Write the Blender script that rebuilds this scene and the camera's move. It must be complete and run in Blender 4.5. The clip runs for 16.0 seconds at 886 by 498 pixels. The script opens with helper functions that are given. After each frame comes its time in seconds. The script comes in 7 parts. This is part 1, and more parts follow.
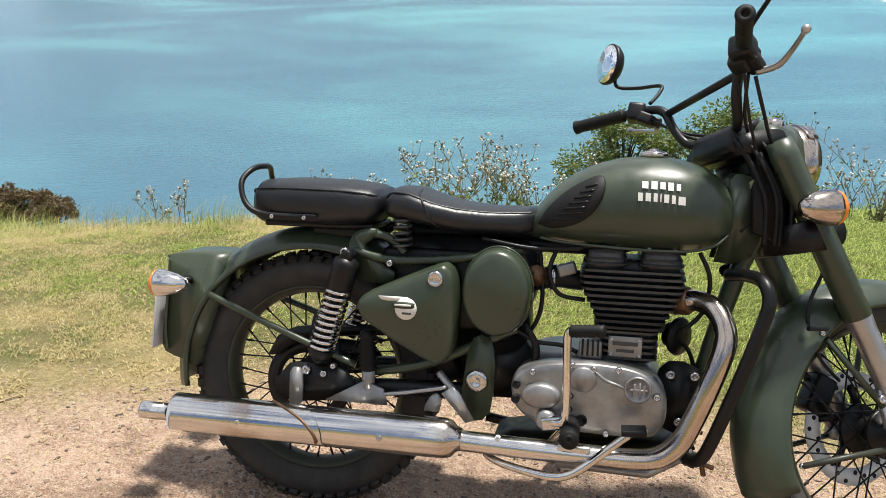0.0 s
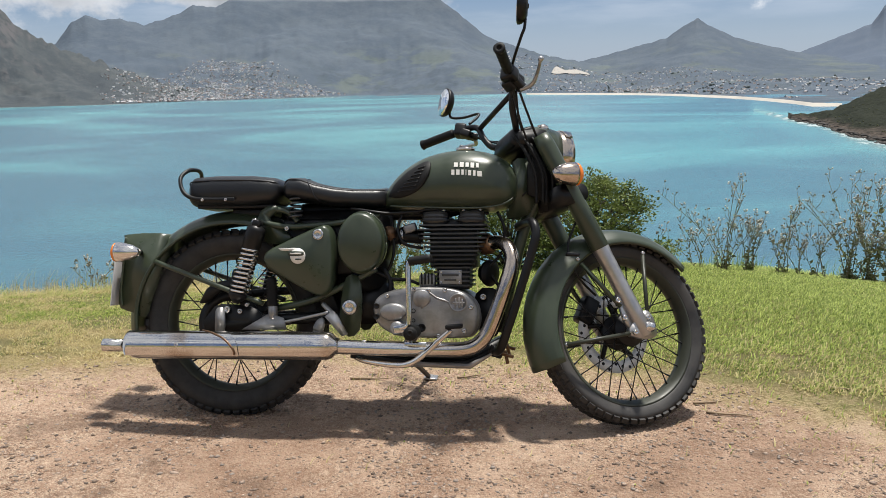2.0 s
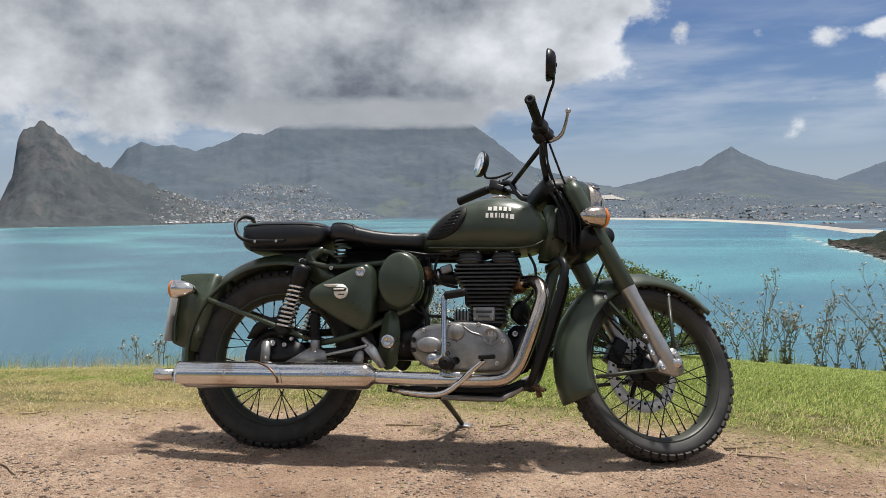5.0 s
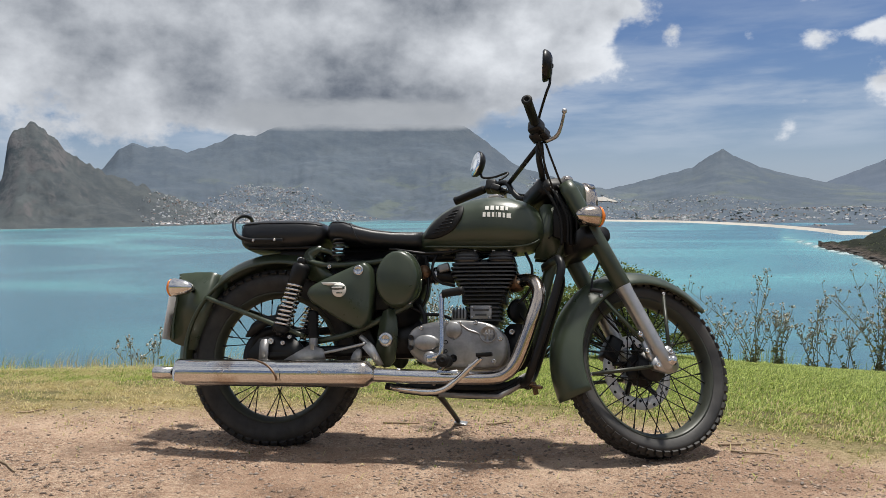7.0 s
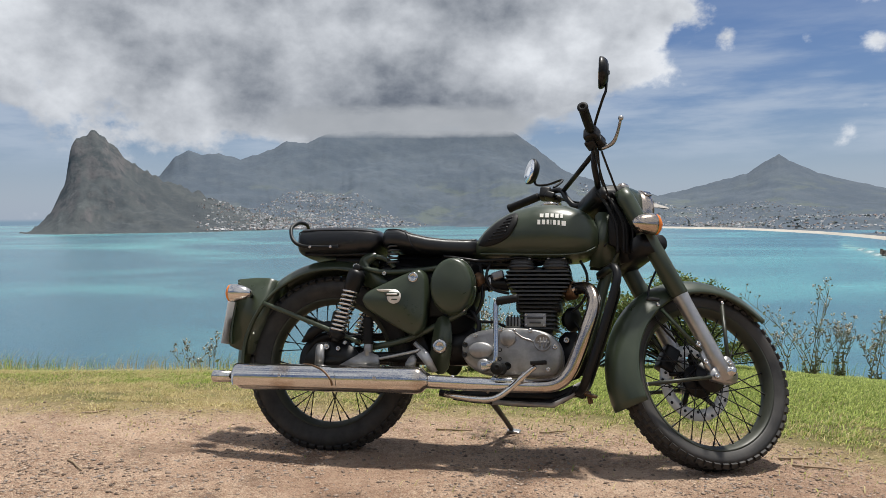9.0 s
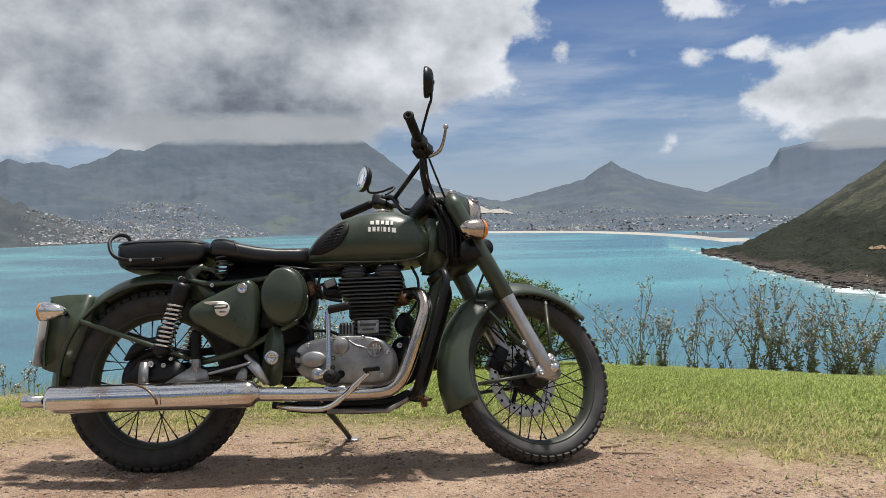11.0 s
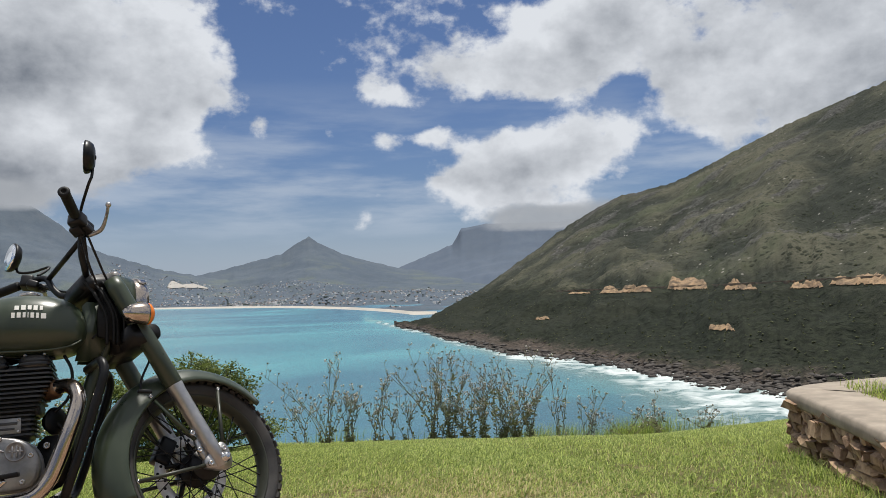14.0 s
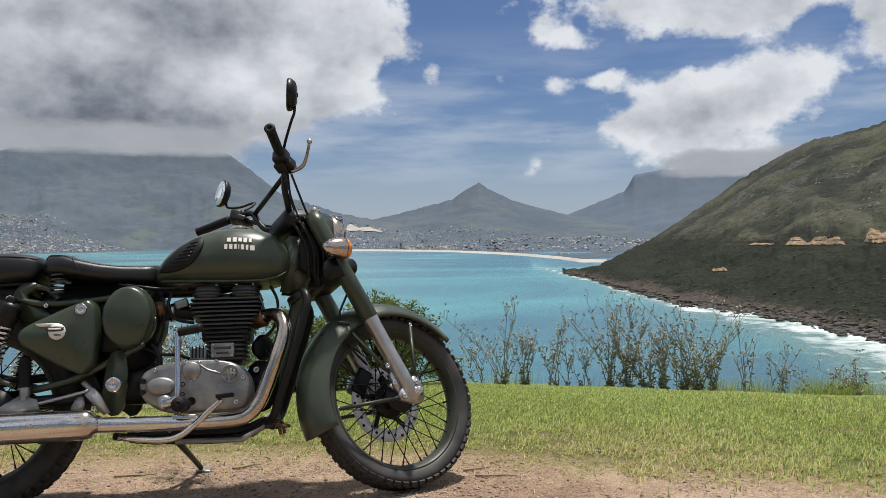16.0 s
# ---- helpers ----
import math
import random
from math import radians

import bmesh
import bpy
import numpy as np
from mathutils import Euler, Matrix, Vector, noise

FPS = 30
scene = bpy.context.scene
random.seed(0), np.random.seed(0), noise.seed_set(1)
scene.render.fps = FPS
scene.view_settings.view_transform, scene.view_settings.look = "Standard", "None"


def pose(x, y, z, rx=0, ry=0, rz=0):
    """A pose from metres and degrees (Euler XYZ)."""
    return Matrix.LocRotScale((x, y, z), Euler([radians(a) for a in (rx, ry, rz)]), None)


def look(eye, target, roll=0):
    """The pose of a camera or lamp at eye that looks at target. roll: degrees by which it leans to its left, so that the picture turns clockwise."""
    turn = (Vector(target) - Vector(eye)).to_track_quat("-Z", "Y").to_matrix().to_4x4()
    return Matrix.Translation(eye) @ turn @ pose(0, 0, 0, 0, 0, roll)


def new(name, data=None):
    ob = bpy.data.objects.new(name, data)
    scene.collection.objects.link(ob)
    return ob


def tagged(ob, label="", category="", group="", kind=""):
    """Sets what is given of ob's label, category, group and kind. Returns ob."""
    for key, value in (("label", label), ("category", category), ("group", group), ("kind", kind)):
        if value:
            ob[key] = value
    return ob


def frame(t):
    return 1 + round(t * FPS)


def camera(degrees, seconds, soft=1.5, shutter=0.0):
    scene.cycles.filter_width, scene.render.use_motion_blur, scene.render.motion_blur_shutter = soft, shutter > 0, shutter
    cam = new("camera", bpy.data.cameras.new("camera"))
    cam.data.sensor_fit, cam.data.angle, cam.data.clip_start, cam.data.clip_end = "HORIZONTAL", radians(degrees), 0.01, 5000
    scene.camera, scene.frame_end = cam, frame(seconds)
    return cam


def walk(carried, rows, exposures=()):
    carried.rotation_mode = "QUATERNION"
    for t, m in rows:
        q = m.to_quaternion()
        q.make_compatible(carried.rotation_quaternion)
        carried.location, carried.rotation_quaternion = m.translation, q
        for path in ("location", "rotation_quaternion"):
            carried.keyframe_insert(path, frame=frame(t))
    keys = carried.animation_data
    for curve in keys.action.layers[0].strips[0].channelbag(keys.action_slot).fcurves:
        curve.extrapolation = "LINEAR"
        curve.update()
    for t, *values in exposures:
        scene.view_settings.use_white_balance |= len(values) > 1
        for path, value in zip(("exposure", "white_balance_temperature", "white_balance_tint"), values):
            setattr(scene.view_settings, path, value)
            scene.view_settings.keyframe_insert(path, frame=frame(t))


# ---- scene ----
cam = camera(59.3, 16.0, soft=0.8)
PATH = [
    (0, (0.744, -1.717, 1.375), (0.27, 0.096, 0.676), -0.7),
    (0.5, (0.82, -2.03, 1.387), (0.248, -0.22, 0.757), -0.1),
    (1, (0.961, -2.269, 1.375), (0.46, -0.414, 0.822), 0.6),
    (1.5, (1.055, -2.445, 1.321), (0.681, -0.54, 0.839), -0.6),
    (2, (1.134, -2.588, 1.173), (0.821, -0.658, 0.75), -1.1),
    (2.5, (1.165, -2.622, 0.972), (0.825, -0.674, 0.675), -1.7),
    (3, (1.181, -2.673, 0.926), (0.777, -0.722, 0.745), -1.8),
    (3.5, (1.189, -2.726, 0.923), (0.733, -0.783, 0.789), -2.1),
    (4, (1.195, -2.769, 0.914), (0.738, -0.827, 0.792), -1.6),
    (4.5, (1.182, -2.784, 0.91), (0.76, -0.832, 0.795), -0.8),
    (7, (1.156, -2.822, 0.898), (0.769, -0.863, 0.79), -0.6),
    (7.5, (1.152, -2.824, 0.899), (0.729, -0.872, 0.799), -0.7),
    (8, (1.137, -2.831, 0.9), (0.655, -0.892, 0.807), -0.5),
    (8.2, (1.136, -2.831, 0.903), (0.625, -0.9, 0.81), -0.5),
    (10.3, (1.152, -2.839, 0.901), (0.689, -0.895, 0.821), -0.9),
    (10.5, (1.166, -2.839, 0.901), (0.785, -0.877, 0.822), -1.0),
    (11, (1.208, -2.833, 0.901), (1.077, -0.839, 0.823), -1.5),
    (11.5, (1.235, -2.83, 0.902), (1.361, -0.835, 0.826), -1.7),
    (12, (1.259, -2.836, 0.902), (1.611, -0.868, 0.838), -1.8),
    (12.5, (1.279, -2.864, 0.915), (1.789, -0.931, 0.889), -1.7),
    (13, (1.289, -2.874, 0.922), (1.881, -0.964, 0.948), -1.8),
    (13.5, (1.294, -2.874, 0.924), (1.916, -0.974, 0.99), -1.7),
    (14, (1.293, -2.869, 0.928), (1.921, -0.973, 1.021), -1.6),
    (14.5, (1.299, -2.862, 0.921), (1.923, -0.963, 1.009), -1.8),
    (15, (1.291, -2.858, 0.918), (1.879, -0.947, 0.978), -1.7),
    (15.5, (1.263, -2.827, 0.914), (1.71, -0.878, 0.938), -1.0),
    (16, (1.226, -2.761, 0.904), (1.431, -0.772, 0.867), -0.5),
]
walk(cam, [(t, look(eye, target, roll)) for t, eye, target, roll in PATH],
     exposures=[(0.0, 0.57), (1.0, 0.42), (2.0, 0.25), (3.0, 0.12), (7.0, 0.10), (11.0, 0.10), (14.0, 0.0), (16.0, 0.04)])

rng = random.Random(7)
SEA = -45.0          # sea level below the lookout
EYE_Z = 0.9
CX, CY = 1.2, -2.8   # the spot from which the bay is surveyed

# ---------------------------------------------------------------- node helpers


class Nodes:
    """A small builder for node trees."""

    def __init__(self, tree):
        self.tree = tree

    def add(self, kind, **sockets):
        n = self.tree.nodes.new(kind)
        return n

    def link(self, a, b):
        self.tree.links.new(a, b)

    def put(self, socket, v):
        if isinstance(v, bpy.types.NodeSocket):
            self.link(v, socket)
        elif isinstance(v, tuple) and len(v) == 3 and socket.type == "RGBA":
            socket.default_value = (*v, 1)
        else:
            socket.default_value = v

    def math(self, op, a, b=0.0, c=None, clamp=False):
        n = self.add("ShaderNodeMath")
        n.operation, n.use_clamp = op, clamp
        self.put(n.inputs[0], a)
        self.put(n.inputs[1], b)
        if c is not None:
            self.put(n.inputs[2], c)
        return n.outputs[0]

    def mix(self, f, a, b):
        n = self.add("ShaderNodeMix")
        n.data_type = "RGBA"
        self.put(n.inputs[0], f)
        self.put(n.inputs[6], a)
        self.put(n.inputs[7], b)
        return n.outputs[2]

    def ramp(self, v, lo, hi, a=0.0, b=1.0, smooth=True):
        n = self.add("ShaderNodeMapRange")
        n.interpolation_type = "SMOOTHSTEP" if smooth else "LINEAR"
        for i, x in enumerate((v, lo, hi, a, b)):
            self.put(n.inputs[i], x)
        return n.outputs[0]

    def noise(self, vec, scale, detail=4.0, rough=0.55, out=0, distortion=0.0):
        n = self.add("ShaderNodeTexNoise")
        if vec is not None:
            self.link(vec, n.inputs["Vector"])
        n.inputs["Scale"].default_value = scale
        n.inputs["Detail"].default_value = detail
        n.inputs["Roughness"].default_value = rough
        n.inputs["Distortion"].default_value = distortion
        return n.outputs[out]

    def voronoi(self, vec, scale, feature="F1", out="Distance"):
        n = self.add("ShaderNodeTexVoronoi")
        n.feature = feature
        self.link(vec, n.inputs["Vector"])
        n.inputs["Scale"].default_value = scale
        return n.outputs[out]

    def scaled(self, vec, sx, sy, sz):
        n = self.add("ShaderNodeMapping")
        self.link(vec, n.inputs["Vector"])
        n.inputs["Scale"].default_value = (sx, sy, sz)
        return n.outputs[0]

    def split(self, vec):
        n = self.add("ShaderNodeSeparateXYZ")
        self.link(vec, n.inputs[0])
        return n.outputs

    def bump(self, height, strength=0.3, distance=0.01, normal=None):
        n = self.add("ShaderNodeBump")
        n.inputs["Strength"].default_value = strength
        n.inputs["Distance"].default_value = distance
        self.link(height, n.inputs["Height"])
        if normal is not None:
            self.link(normal, n.inputs["Normal"])
        return n.outputs[0]


def material(name, make):
    m = bpy.data.materials.new(name)
    m.use_nodes = True
    nt = m.node_tree
    nd = Nodes(nt)
    bsdf = nt.nodes["Principled BSDF"]
    make(nd, bsdf)
    return m


def obj_coord(nd):
    return nd.add("ShaderNodeTexCoord").outputs["Object"]


def world_pos(nd):
    return nd.add("ShaderNodeNewGeometry").outputs["Position"]


# ---------------------------------------------------------------- sky and sun
SUN_DIR = Vector((0.18, 0.24, 1.15)).normalized()
SUN_EL = math.asin(SUN_DIR.z)
SUN_AZ = math.atan2(SUN_DIR.x, SUN_DIR.y)

world = bpy.data.worlds.new("sky")
scene.world = world
world.use_nodes = True
wn = Nodes(world.node_tree)
bg = world.node_tree.nodes["Background"]
sky = wn.add("ShaderNodeTexSky")
sky.sky_type = "NISHITA"
sky.sun_disc = False
sky.sun_elevation, sky.sun_rotation = SUN_EL, SUN_AZ
sky.altitude, sky.air_density, sky.dust_density, sky.ozone_density = 50, 1.0, 0.6, 2.0
ray = wn.add("ShaderNodeTexCoord").outputs["Generated"]
dx, dy, dz = wn.split(ray)
az = wn.math("MULTIPLY", wn.math("ARCTAN2", dx, dy), 57.2958)
el = wn.math("MULTIPLY", wn.math("ARCSINE", dz), 57.2958)


def puff(az0, el0, sa, se, amount):
    """A soft mass of cloud round a bearing and height, in degrees."""
    a = wn.math("POWER", wn.math("DIVIDE", wn.math("SUBTRACT", az, az0), sa), 2.0)
    e = wn.math("POWER", wn.math("DIVIDE", wn.math("SUBTRACT", el, el0), se), 2.0)
    return wn.math("MULTIPLY", wn.math("POWER", 2.71828, wn.math("MULTIPLY", wn.math("ADD", a, e), -1.0)), amount)


# flat cloud layer seen in perspective, with small billows on it
over = wn.math("ADD", wn.math("MAXIMUM", dz, 0.0), 0.16)
flat = wn.add("ShaderNodeCombineXYZ")
wn.link(wn.math("DIVIDE", dx, over), flat.inputs[0])
wn.link(wn.math("DIVIDE", dy, over), flat.inputs[1])
billow = wn.noise(flat.outputs[0], 1.3, 8.0, 0.55, distortion=0.2)
soft_n = wn.noise(wn.scaled(ray, 1, 1, 1.35), 7.5, 10.0, 0.56)
edge_n = wn.noise(wn.scaled(ray, 1, 1, 1.3), 24.0, 6.0, 0.6)
broken = wn.math("ADD", wn.math("MULTIPLY", billow, 0.14), wn.math("ADD", wn.math("MULTIPLY", soft_n, 1.05), wn.math("MULTIPLY", wn.math("SUBTRACT", edge_n, 0.5), 0.42)))
broken = wn.math("SUBTRACT", broken, 0.095)
masses = None
for spec in ((-34, 14.5, 16, 6.2, 0.62), (-12, 12.6, 11.0, 6.4, 0.37), (-1, 15.5, 4.5, 4.0, 0.20), (-24, 24, 24, 9, 0.36), (-18, 7.4, 11, 1.8, 0.26),
             (5.3, 12.0, 1.4, 1.5, 0.22), (10.2, 11.4, 0.8, 0.6, 0.16), (14.3, 10.6, 1.4, 1.0, 0.24), (17.0, 10.9, 1.3, 0.6, 0.18), (13.6, 14.2, 2.0, 0.9, 0.16),
             (19.5, 15.6, 4.0, 2.3, 0.32), (26, 15.4, 4.0, 2.2, 0.32), (31.5, 13.4, 1.6, 1.2, -0.20), (37, 13.8, 4.5, 2.9, 0.40), (46, 14.5, 7, 4.5, 0.40), (32, 18.5, 7, 2.4, 0.28),
             (24, 8.6, 5.0, 2.3, 0.40), (29.5, 9.8, 3.0, 2.2, 0.32), (19.2, 7.3, 2.6, 1.3, 0.30), (26, 6.0, 4.5, 1.2, 0.22), (21.5, 12.3, 4.0, 0.8, -0.18), (35.2, 9.0, 2.2, 1.3, -0.24),
             (9.5, 14, 4.0, 7.0, -0.12), (70, 20, 25, 12, 0.25), (8, 5.0, 7.0, 2.6, -0.14), (-27, 7.4, 7.0, 2.2, 0.26), (160, 35, 80, 25, 0.16), (-110, 30, 50, 20, 0.2)):
    g = puff(*spec)
    masses = g if masses is None else wn.math("ADD", masses, g)
masses = wn.math("ADD", masses, wn.ramp(el, 24.0, 42.0, 0.0, 0.16))
dens = wn.math("ADD", wn.math("ADD", broken, masses), -0.02)
underside = wn.math("MULTIPLY", wn.ramp(el, 13.0, 6.5, 0.0, 0.34), wn.ramp(az, 1.0, -9.0))
cover = wn.ramp(dens, 0.55, 0.71)
lump = wn.noise(wn.scaled(ray, 1, 1, 1.5), 6.0, 4.0, 0.5)
lift = wn.add("ShaderNodeVectorMath")
wn.link(ray, lift.inputs[0])
lift.inputs[1].default_value = (0.006, 0.010, 0.040)
above = wn.noise(wn.scaled(lift.outputs[0], 1, 1, 1.35), 7.5, 10.0, 0.56)
self_shade = wn.math("MULTIPLY", wn.math("SUBTRACT", above, soft_n), 1.7)
thick = wn.ramp(wn.math("ADD", wn.math("ADD", wn.math("ADD", dens, underside), self_shade), wn.math("MULTIPLY", wn.math("SUBTRACT", lump, 0.5), 1.1)), 0.56, 1.52, smooth=False)
veil = wn.math("MULTIPLY", wn.ramp(wn.noise(wn.scaled(ray, 1.6, 1.6, 9.0), 3.0, 6.0, 0.55), 0.42, 0.7),
               wn.math("MULTIPLY", wn.ramp(el, 2.0, 5.5), wn.ramp(el, 16.0, 8.0)))
blue_n = wn.add("ShaderNodeMix")
blue_n.data_type, blue_n.blend_type = "RGBA", "MULTIPLY"
blue_n.inputs[0].default_value = 1.0
wn.link(sky.outputs[0], blue_n.inputs[6])
blue_n.inputs[7].default_value = (0.048, 0.054, 0.069, 1)
air = wn.mix(wn.math("MULTIPLY", veil, 0.55), blue_n.outputs[2], (0.52, 0.58, 0.66))
air = wn.mix(wn.ramp(el, 8.0, -0.5, 0.0, 0.62), air, (0.42, 0.50, 0.63))
cloud = wn.mix(thick, (0.725, 0.755, 0.80), (0.145, 0.168, 0.208))
seen = wn.mix(cover, air, cloud)
seen = wn.mix(wn.ramp(el, -0.05, -0.35), seen, (0.20, 0.30, 0.40))
wn.link(seen, bg.inputs["Color"])
bg.inputs["Strength"].default_value = 1.0

sun_data = bpy.data.lights.new("sun", "SUN")
sun_data.energy, sun_data.angle, sun_data.color = 5.0, radians(3.5), (1.0, 0.955, 0.885)
sun = new("sun", sun_data)
sun.matrix_world = look(SUN_DIR * 50, (0, 0, 0))


# ---------------------------------------------------------------- materials


def make_ground(nd, b):
    p = world_pos(nd)
    x, y, z = nd.split(p)
    big = nd.noise(p, 0.9, 5.0, 0.6)
    mid = nd.noise(p, 6.0, 6.0, 0.65)
    fine = nd.noise(p, 55.0, 5.0, 0.7)
    grit = nd.voronoi(p, 90.0)
    sandy = nd.noise(p, 210.0, 4.0, 0.75)
    dirt = nd.mix(nd.ramp(mid, 0.35, 0.68), (0.25, 0.150, 0.098), (0.47, 0.315, 0.220))
    dirt = nd.mix(nd.ramp(fine, 0.38, 0.72), dirt, (0.55, 0.415, 0.30))
    dirt = nd.mix(nd.math("MULTIPLY", nd.ramp(grit, 0.34, 0.08), nd.ramp(fine, 0.42, 0.56)), dirt, (0.15, 0.115, 0.095))
    dirt = nd.mix(nd.math("MULTIPLY", nd.ramp(sandy, 0.54, 0.64), 0.65), dirt, (0.13, 0.09, 0.065))
    dirt = nd.mix(nd.math("MULTIPLY", nd.ramp(sandy, 0.48, 0.38), 0.7), dirt, (0.72, 0.57, 0.43))
    dirt = nd.mix(nd.math("MULTIPLY", nd.ramp(big, 0.50, 0.62), 0.5), dirt, (0.27, 0.165, 0.11))
    worn = nd.noise(p, 2.6, 6.0, 0.7, distortion=0.5)
    dirt = nd.mix(nd.math("MULTIPLY", nd.ramp(worn, 0.52, 0.66), 0.5), dirt, (0.58, 0.43, 0.315))
    dirt = nd.mix(nd.math("MULTIPLY", nd.ramp(worn, 0.44, 0.34), 0.6), dirt, (0.16, 0.105, 0.075))
    dry = nd.mix(nd.ramp(fine, 0.35, 0.65), (0.30, 0.235, 0.10), (0.40, 0.33, 0.16))
    turf = nd.mix(nd.ramp(mid, 0.35, 0.65), (0.040, 0.058, 0.012), (0.095, 0.115, 0.028))
    turf = nd.mix(nd.math("MULTIPLY", nd.ramp(big, 0.5, 0.66), nd.ramp(x, 1.2, -0.8, 0.10, 1.0)), turf, dry)
    at = nd.add("ShaderNodeAttribute")
    at.attribute_name = "grass"
    edge = nd.math("ADD", at.outputs["Fac"], nd.math("MULTIPLY", nd.math("SUBTRACT", mid, 0.5), 0.9))
    turf = nd.mix(nd.math("MULTIPLY", nd.ramp(edge, 1.25, 0.55), nd.ramp(fine, 0.3, 0.6, 0.5, 1.0)), turf, nd.mix(0.4, dry, dirt))
    col = nd.mix(nd.ramp(edge, 0.35, 0.75), dirt, turf)
    nd.link(col, b.inputs["Base Color"])
    b.inputs["Roughness"].default_value = 0.95
    b.inputs["Specular IOR Level"].default_value = 0.15
    h = nd.math("ADD", nd.math("ADD", nd.math("MULTIPLY", fine, 0.6), nd.math("MULTIPLY", sandy, 0.35)), nd.math("MULTIPLY", grit, -0.5))
    nd.link(nd.bump(h, 1.0, 0.02), b.inputs["Normal"])


GROUND = material("dirt_and_turf", make_ground)


def make_sea(nd, b):
    p = world_pos(nd)
    at = nd.add("ShaderNodeAttribute")
    at.attribute_name = "shallow"
    sh = at.outputs["Fac"]
    at2 = nd.add("ShaderNodeAttribute")
    at2.attribute_name = "surf"
    sf = at2.outputs["Fac"]
    wide = nd.noise(nd.scaled(p, 1.0, 1.3, 1), 0.0022, 5.0, 0.58, distortion=0.9)
    band = nd.noise(nd.scaled(p, 1.0, 1.2, 1), 0.0055, 6.0, 0.60, distortion=0.8)
    t = nd.math("ADD", nd.ramp(wide, 0.40, 0.68, 0.0, 0.60), nd.ramp(band, 0.46, 0.74, 0.0, 0.20))
    t = nd.math("ADD", t, nd.math("MULTIPLY", sh, 0.45), clamp=True)
    col = nd.mix(t, (0.053, 0.132, 0.182), (0.122, 0.345, 0.360))
    sand = nd.math("MULTIPLY", nd.ramp(sh, 0.75, 1.0), nd.ramp(band, 0.35, 0.6))
    col = nd.mix(nd.math("MULTIPLY", sand, 0.7), col, (0.27, 0.40, 0.33))
    lace = nd.noise(nd.scaled(p, 1, 1, 1), 0.055, 7.0, 0.68, distortion=1.2)
    murky = nd.math("MULTIPLY", nd.ramp(sf, 0.10, 0.75), 0.75)
    col = nd.mix(murky, col, (0.150, 0.225, 0.215))
    foam = nd.math("MULTIPLY", nd.ramp(nd.math("ADD", lace, nd.math("MULTIPLY", sf, 0.44)), 0.74, 1.02), 0.78)
    caps = nd.math("MULTIPLY", nd.ramp(nd.noise(nd.scaled(p, 1, 2.5, 1), 0.16, 4.0, 0.7), 0.76, 0.80), 0.35)
    white = nd.math("MAXIMUM", foam, caps)
    col = nd.mix(white, col, (0.64, 0.68, 0.67))
    nd.link(col, b.inputs["Base Color"])
    nd.link(nd.ramp(white, 0, 1, 0.26, 0.8), b.inputs["Roughness"])
    b.inputs["IOR"].default_value = 1.33
    chop = nd.noise(nd.scaled(p, 1.0, 1.8, 1), 0.35, 6.0, 0.65)
    nd.link(nd.bump(chop, 0.55, 1.2), b.inputs["Normal"])


SEA_MAT = material("sea_water", make_sea)


def make_hill(kind):
    def make(nd, b):
        p = world_pos(nd)
        x, y, z = nd.split(p)
        nrm = nd.split(nd.add("ShaderNodeNewGeometry").outputs["Normal"])
        s = {"far": 0.006, "blue": 0.005, "crag": 0.010}[kind]
        wide = nd.noise(p, s * 0.35, 6.0, 0.6)
        mid = nd.noise(p, s * 2.2, 8.0, 0.68)
        fine = nd.noise(p, s * 14, 5.0, 0.7)
        # distance haze is painted into these blue-grey base colours
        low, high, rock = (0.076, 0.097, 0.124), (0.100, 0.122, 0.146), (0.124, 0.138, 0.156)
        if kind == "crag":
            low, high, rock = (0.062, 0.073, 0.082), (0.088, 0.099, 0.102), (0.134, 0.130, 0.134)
        # the farthest ridge carries the strongest painted haze
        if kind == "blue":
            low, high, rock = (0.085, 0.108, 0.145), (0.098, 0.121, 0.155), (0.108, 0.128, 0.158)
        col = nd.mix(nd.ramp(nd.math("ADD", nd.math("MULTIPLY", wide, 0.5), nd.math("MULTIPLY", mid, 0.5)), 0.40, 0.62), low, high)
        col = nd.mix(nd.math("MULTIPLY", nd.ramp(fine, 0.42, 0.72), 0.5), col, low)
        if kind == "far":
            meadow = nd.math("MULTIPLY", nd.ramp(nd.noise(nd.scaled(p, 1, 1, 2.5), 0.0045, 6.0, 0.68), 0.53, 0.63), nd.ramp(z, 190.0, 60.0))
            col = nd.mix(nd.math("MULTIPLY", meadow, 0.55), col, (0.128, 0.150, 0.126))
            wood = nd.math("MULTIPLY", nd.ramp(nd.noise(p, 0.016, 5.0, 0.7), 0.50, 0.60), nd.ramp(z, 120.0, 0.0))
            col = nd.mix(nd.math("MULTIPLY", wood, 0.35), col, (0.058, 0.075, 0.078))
        steep = nd.ramp(nrm[2], 0.80, 0.52)
        crag = nd.math("MULTIPLY", nd.ramp(fine, 0.50, 0.62), nd.ramp(mid, 0.45, 0.6))
        col = nd.mix(nd.math("MAXIMUM", nd.math("MULTIPLY", steep, nd.ramp(mid, 0.40, 0.58)), nd.math("MULTIPLY", crag, 0.3)), col, rock)
        nd.link(col, b.inputs["Base Color"])
        b.inputs["Roughness"].default_value = 0.95
        b.inputs["Specular IOR Level"].default_value = 0.1
        nd.link(nd.bump(nd.math("ADD", mid, nd.math("MULTIPLY", fine, 0.5)), {"far": 0.3, "blue": 0.12, "crag": 0.6}[kind], 0.12 / s), b.inputs["Normal"])
    return make




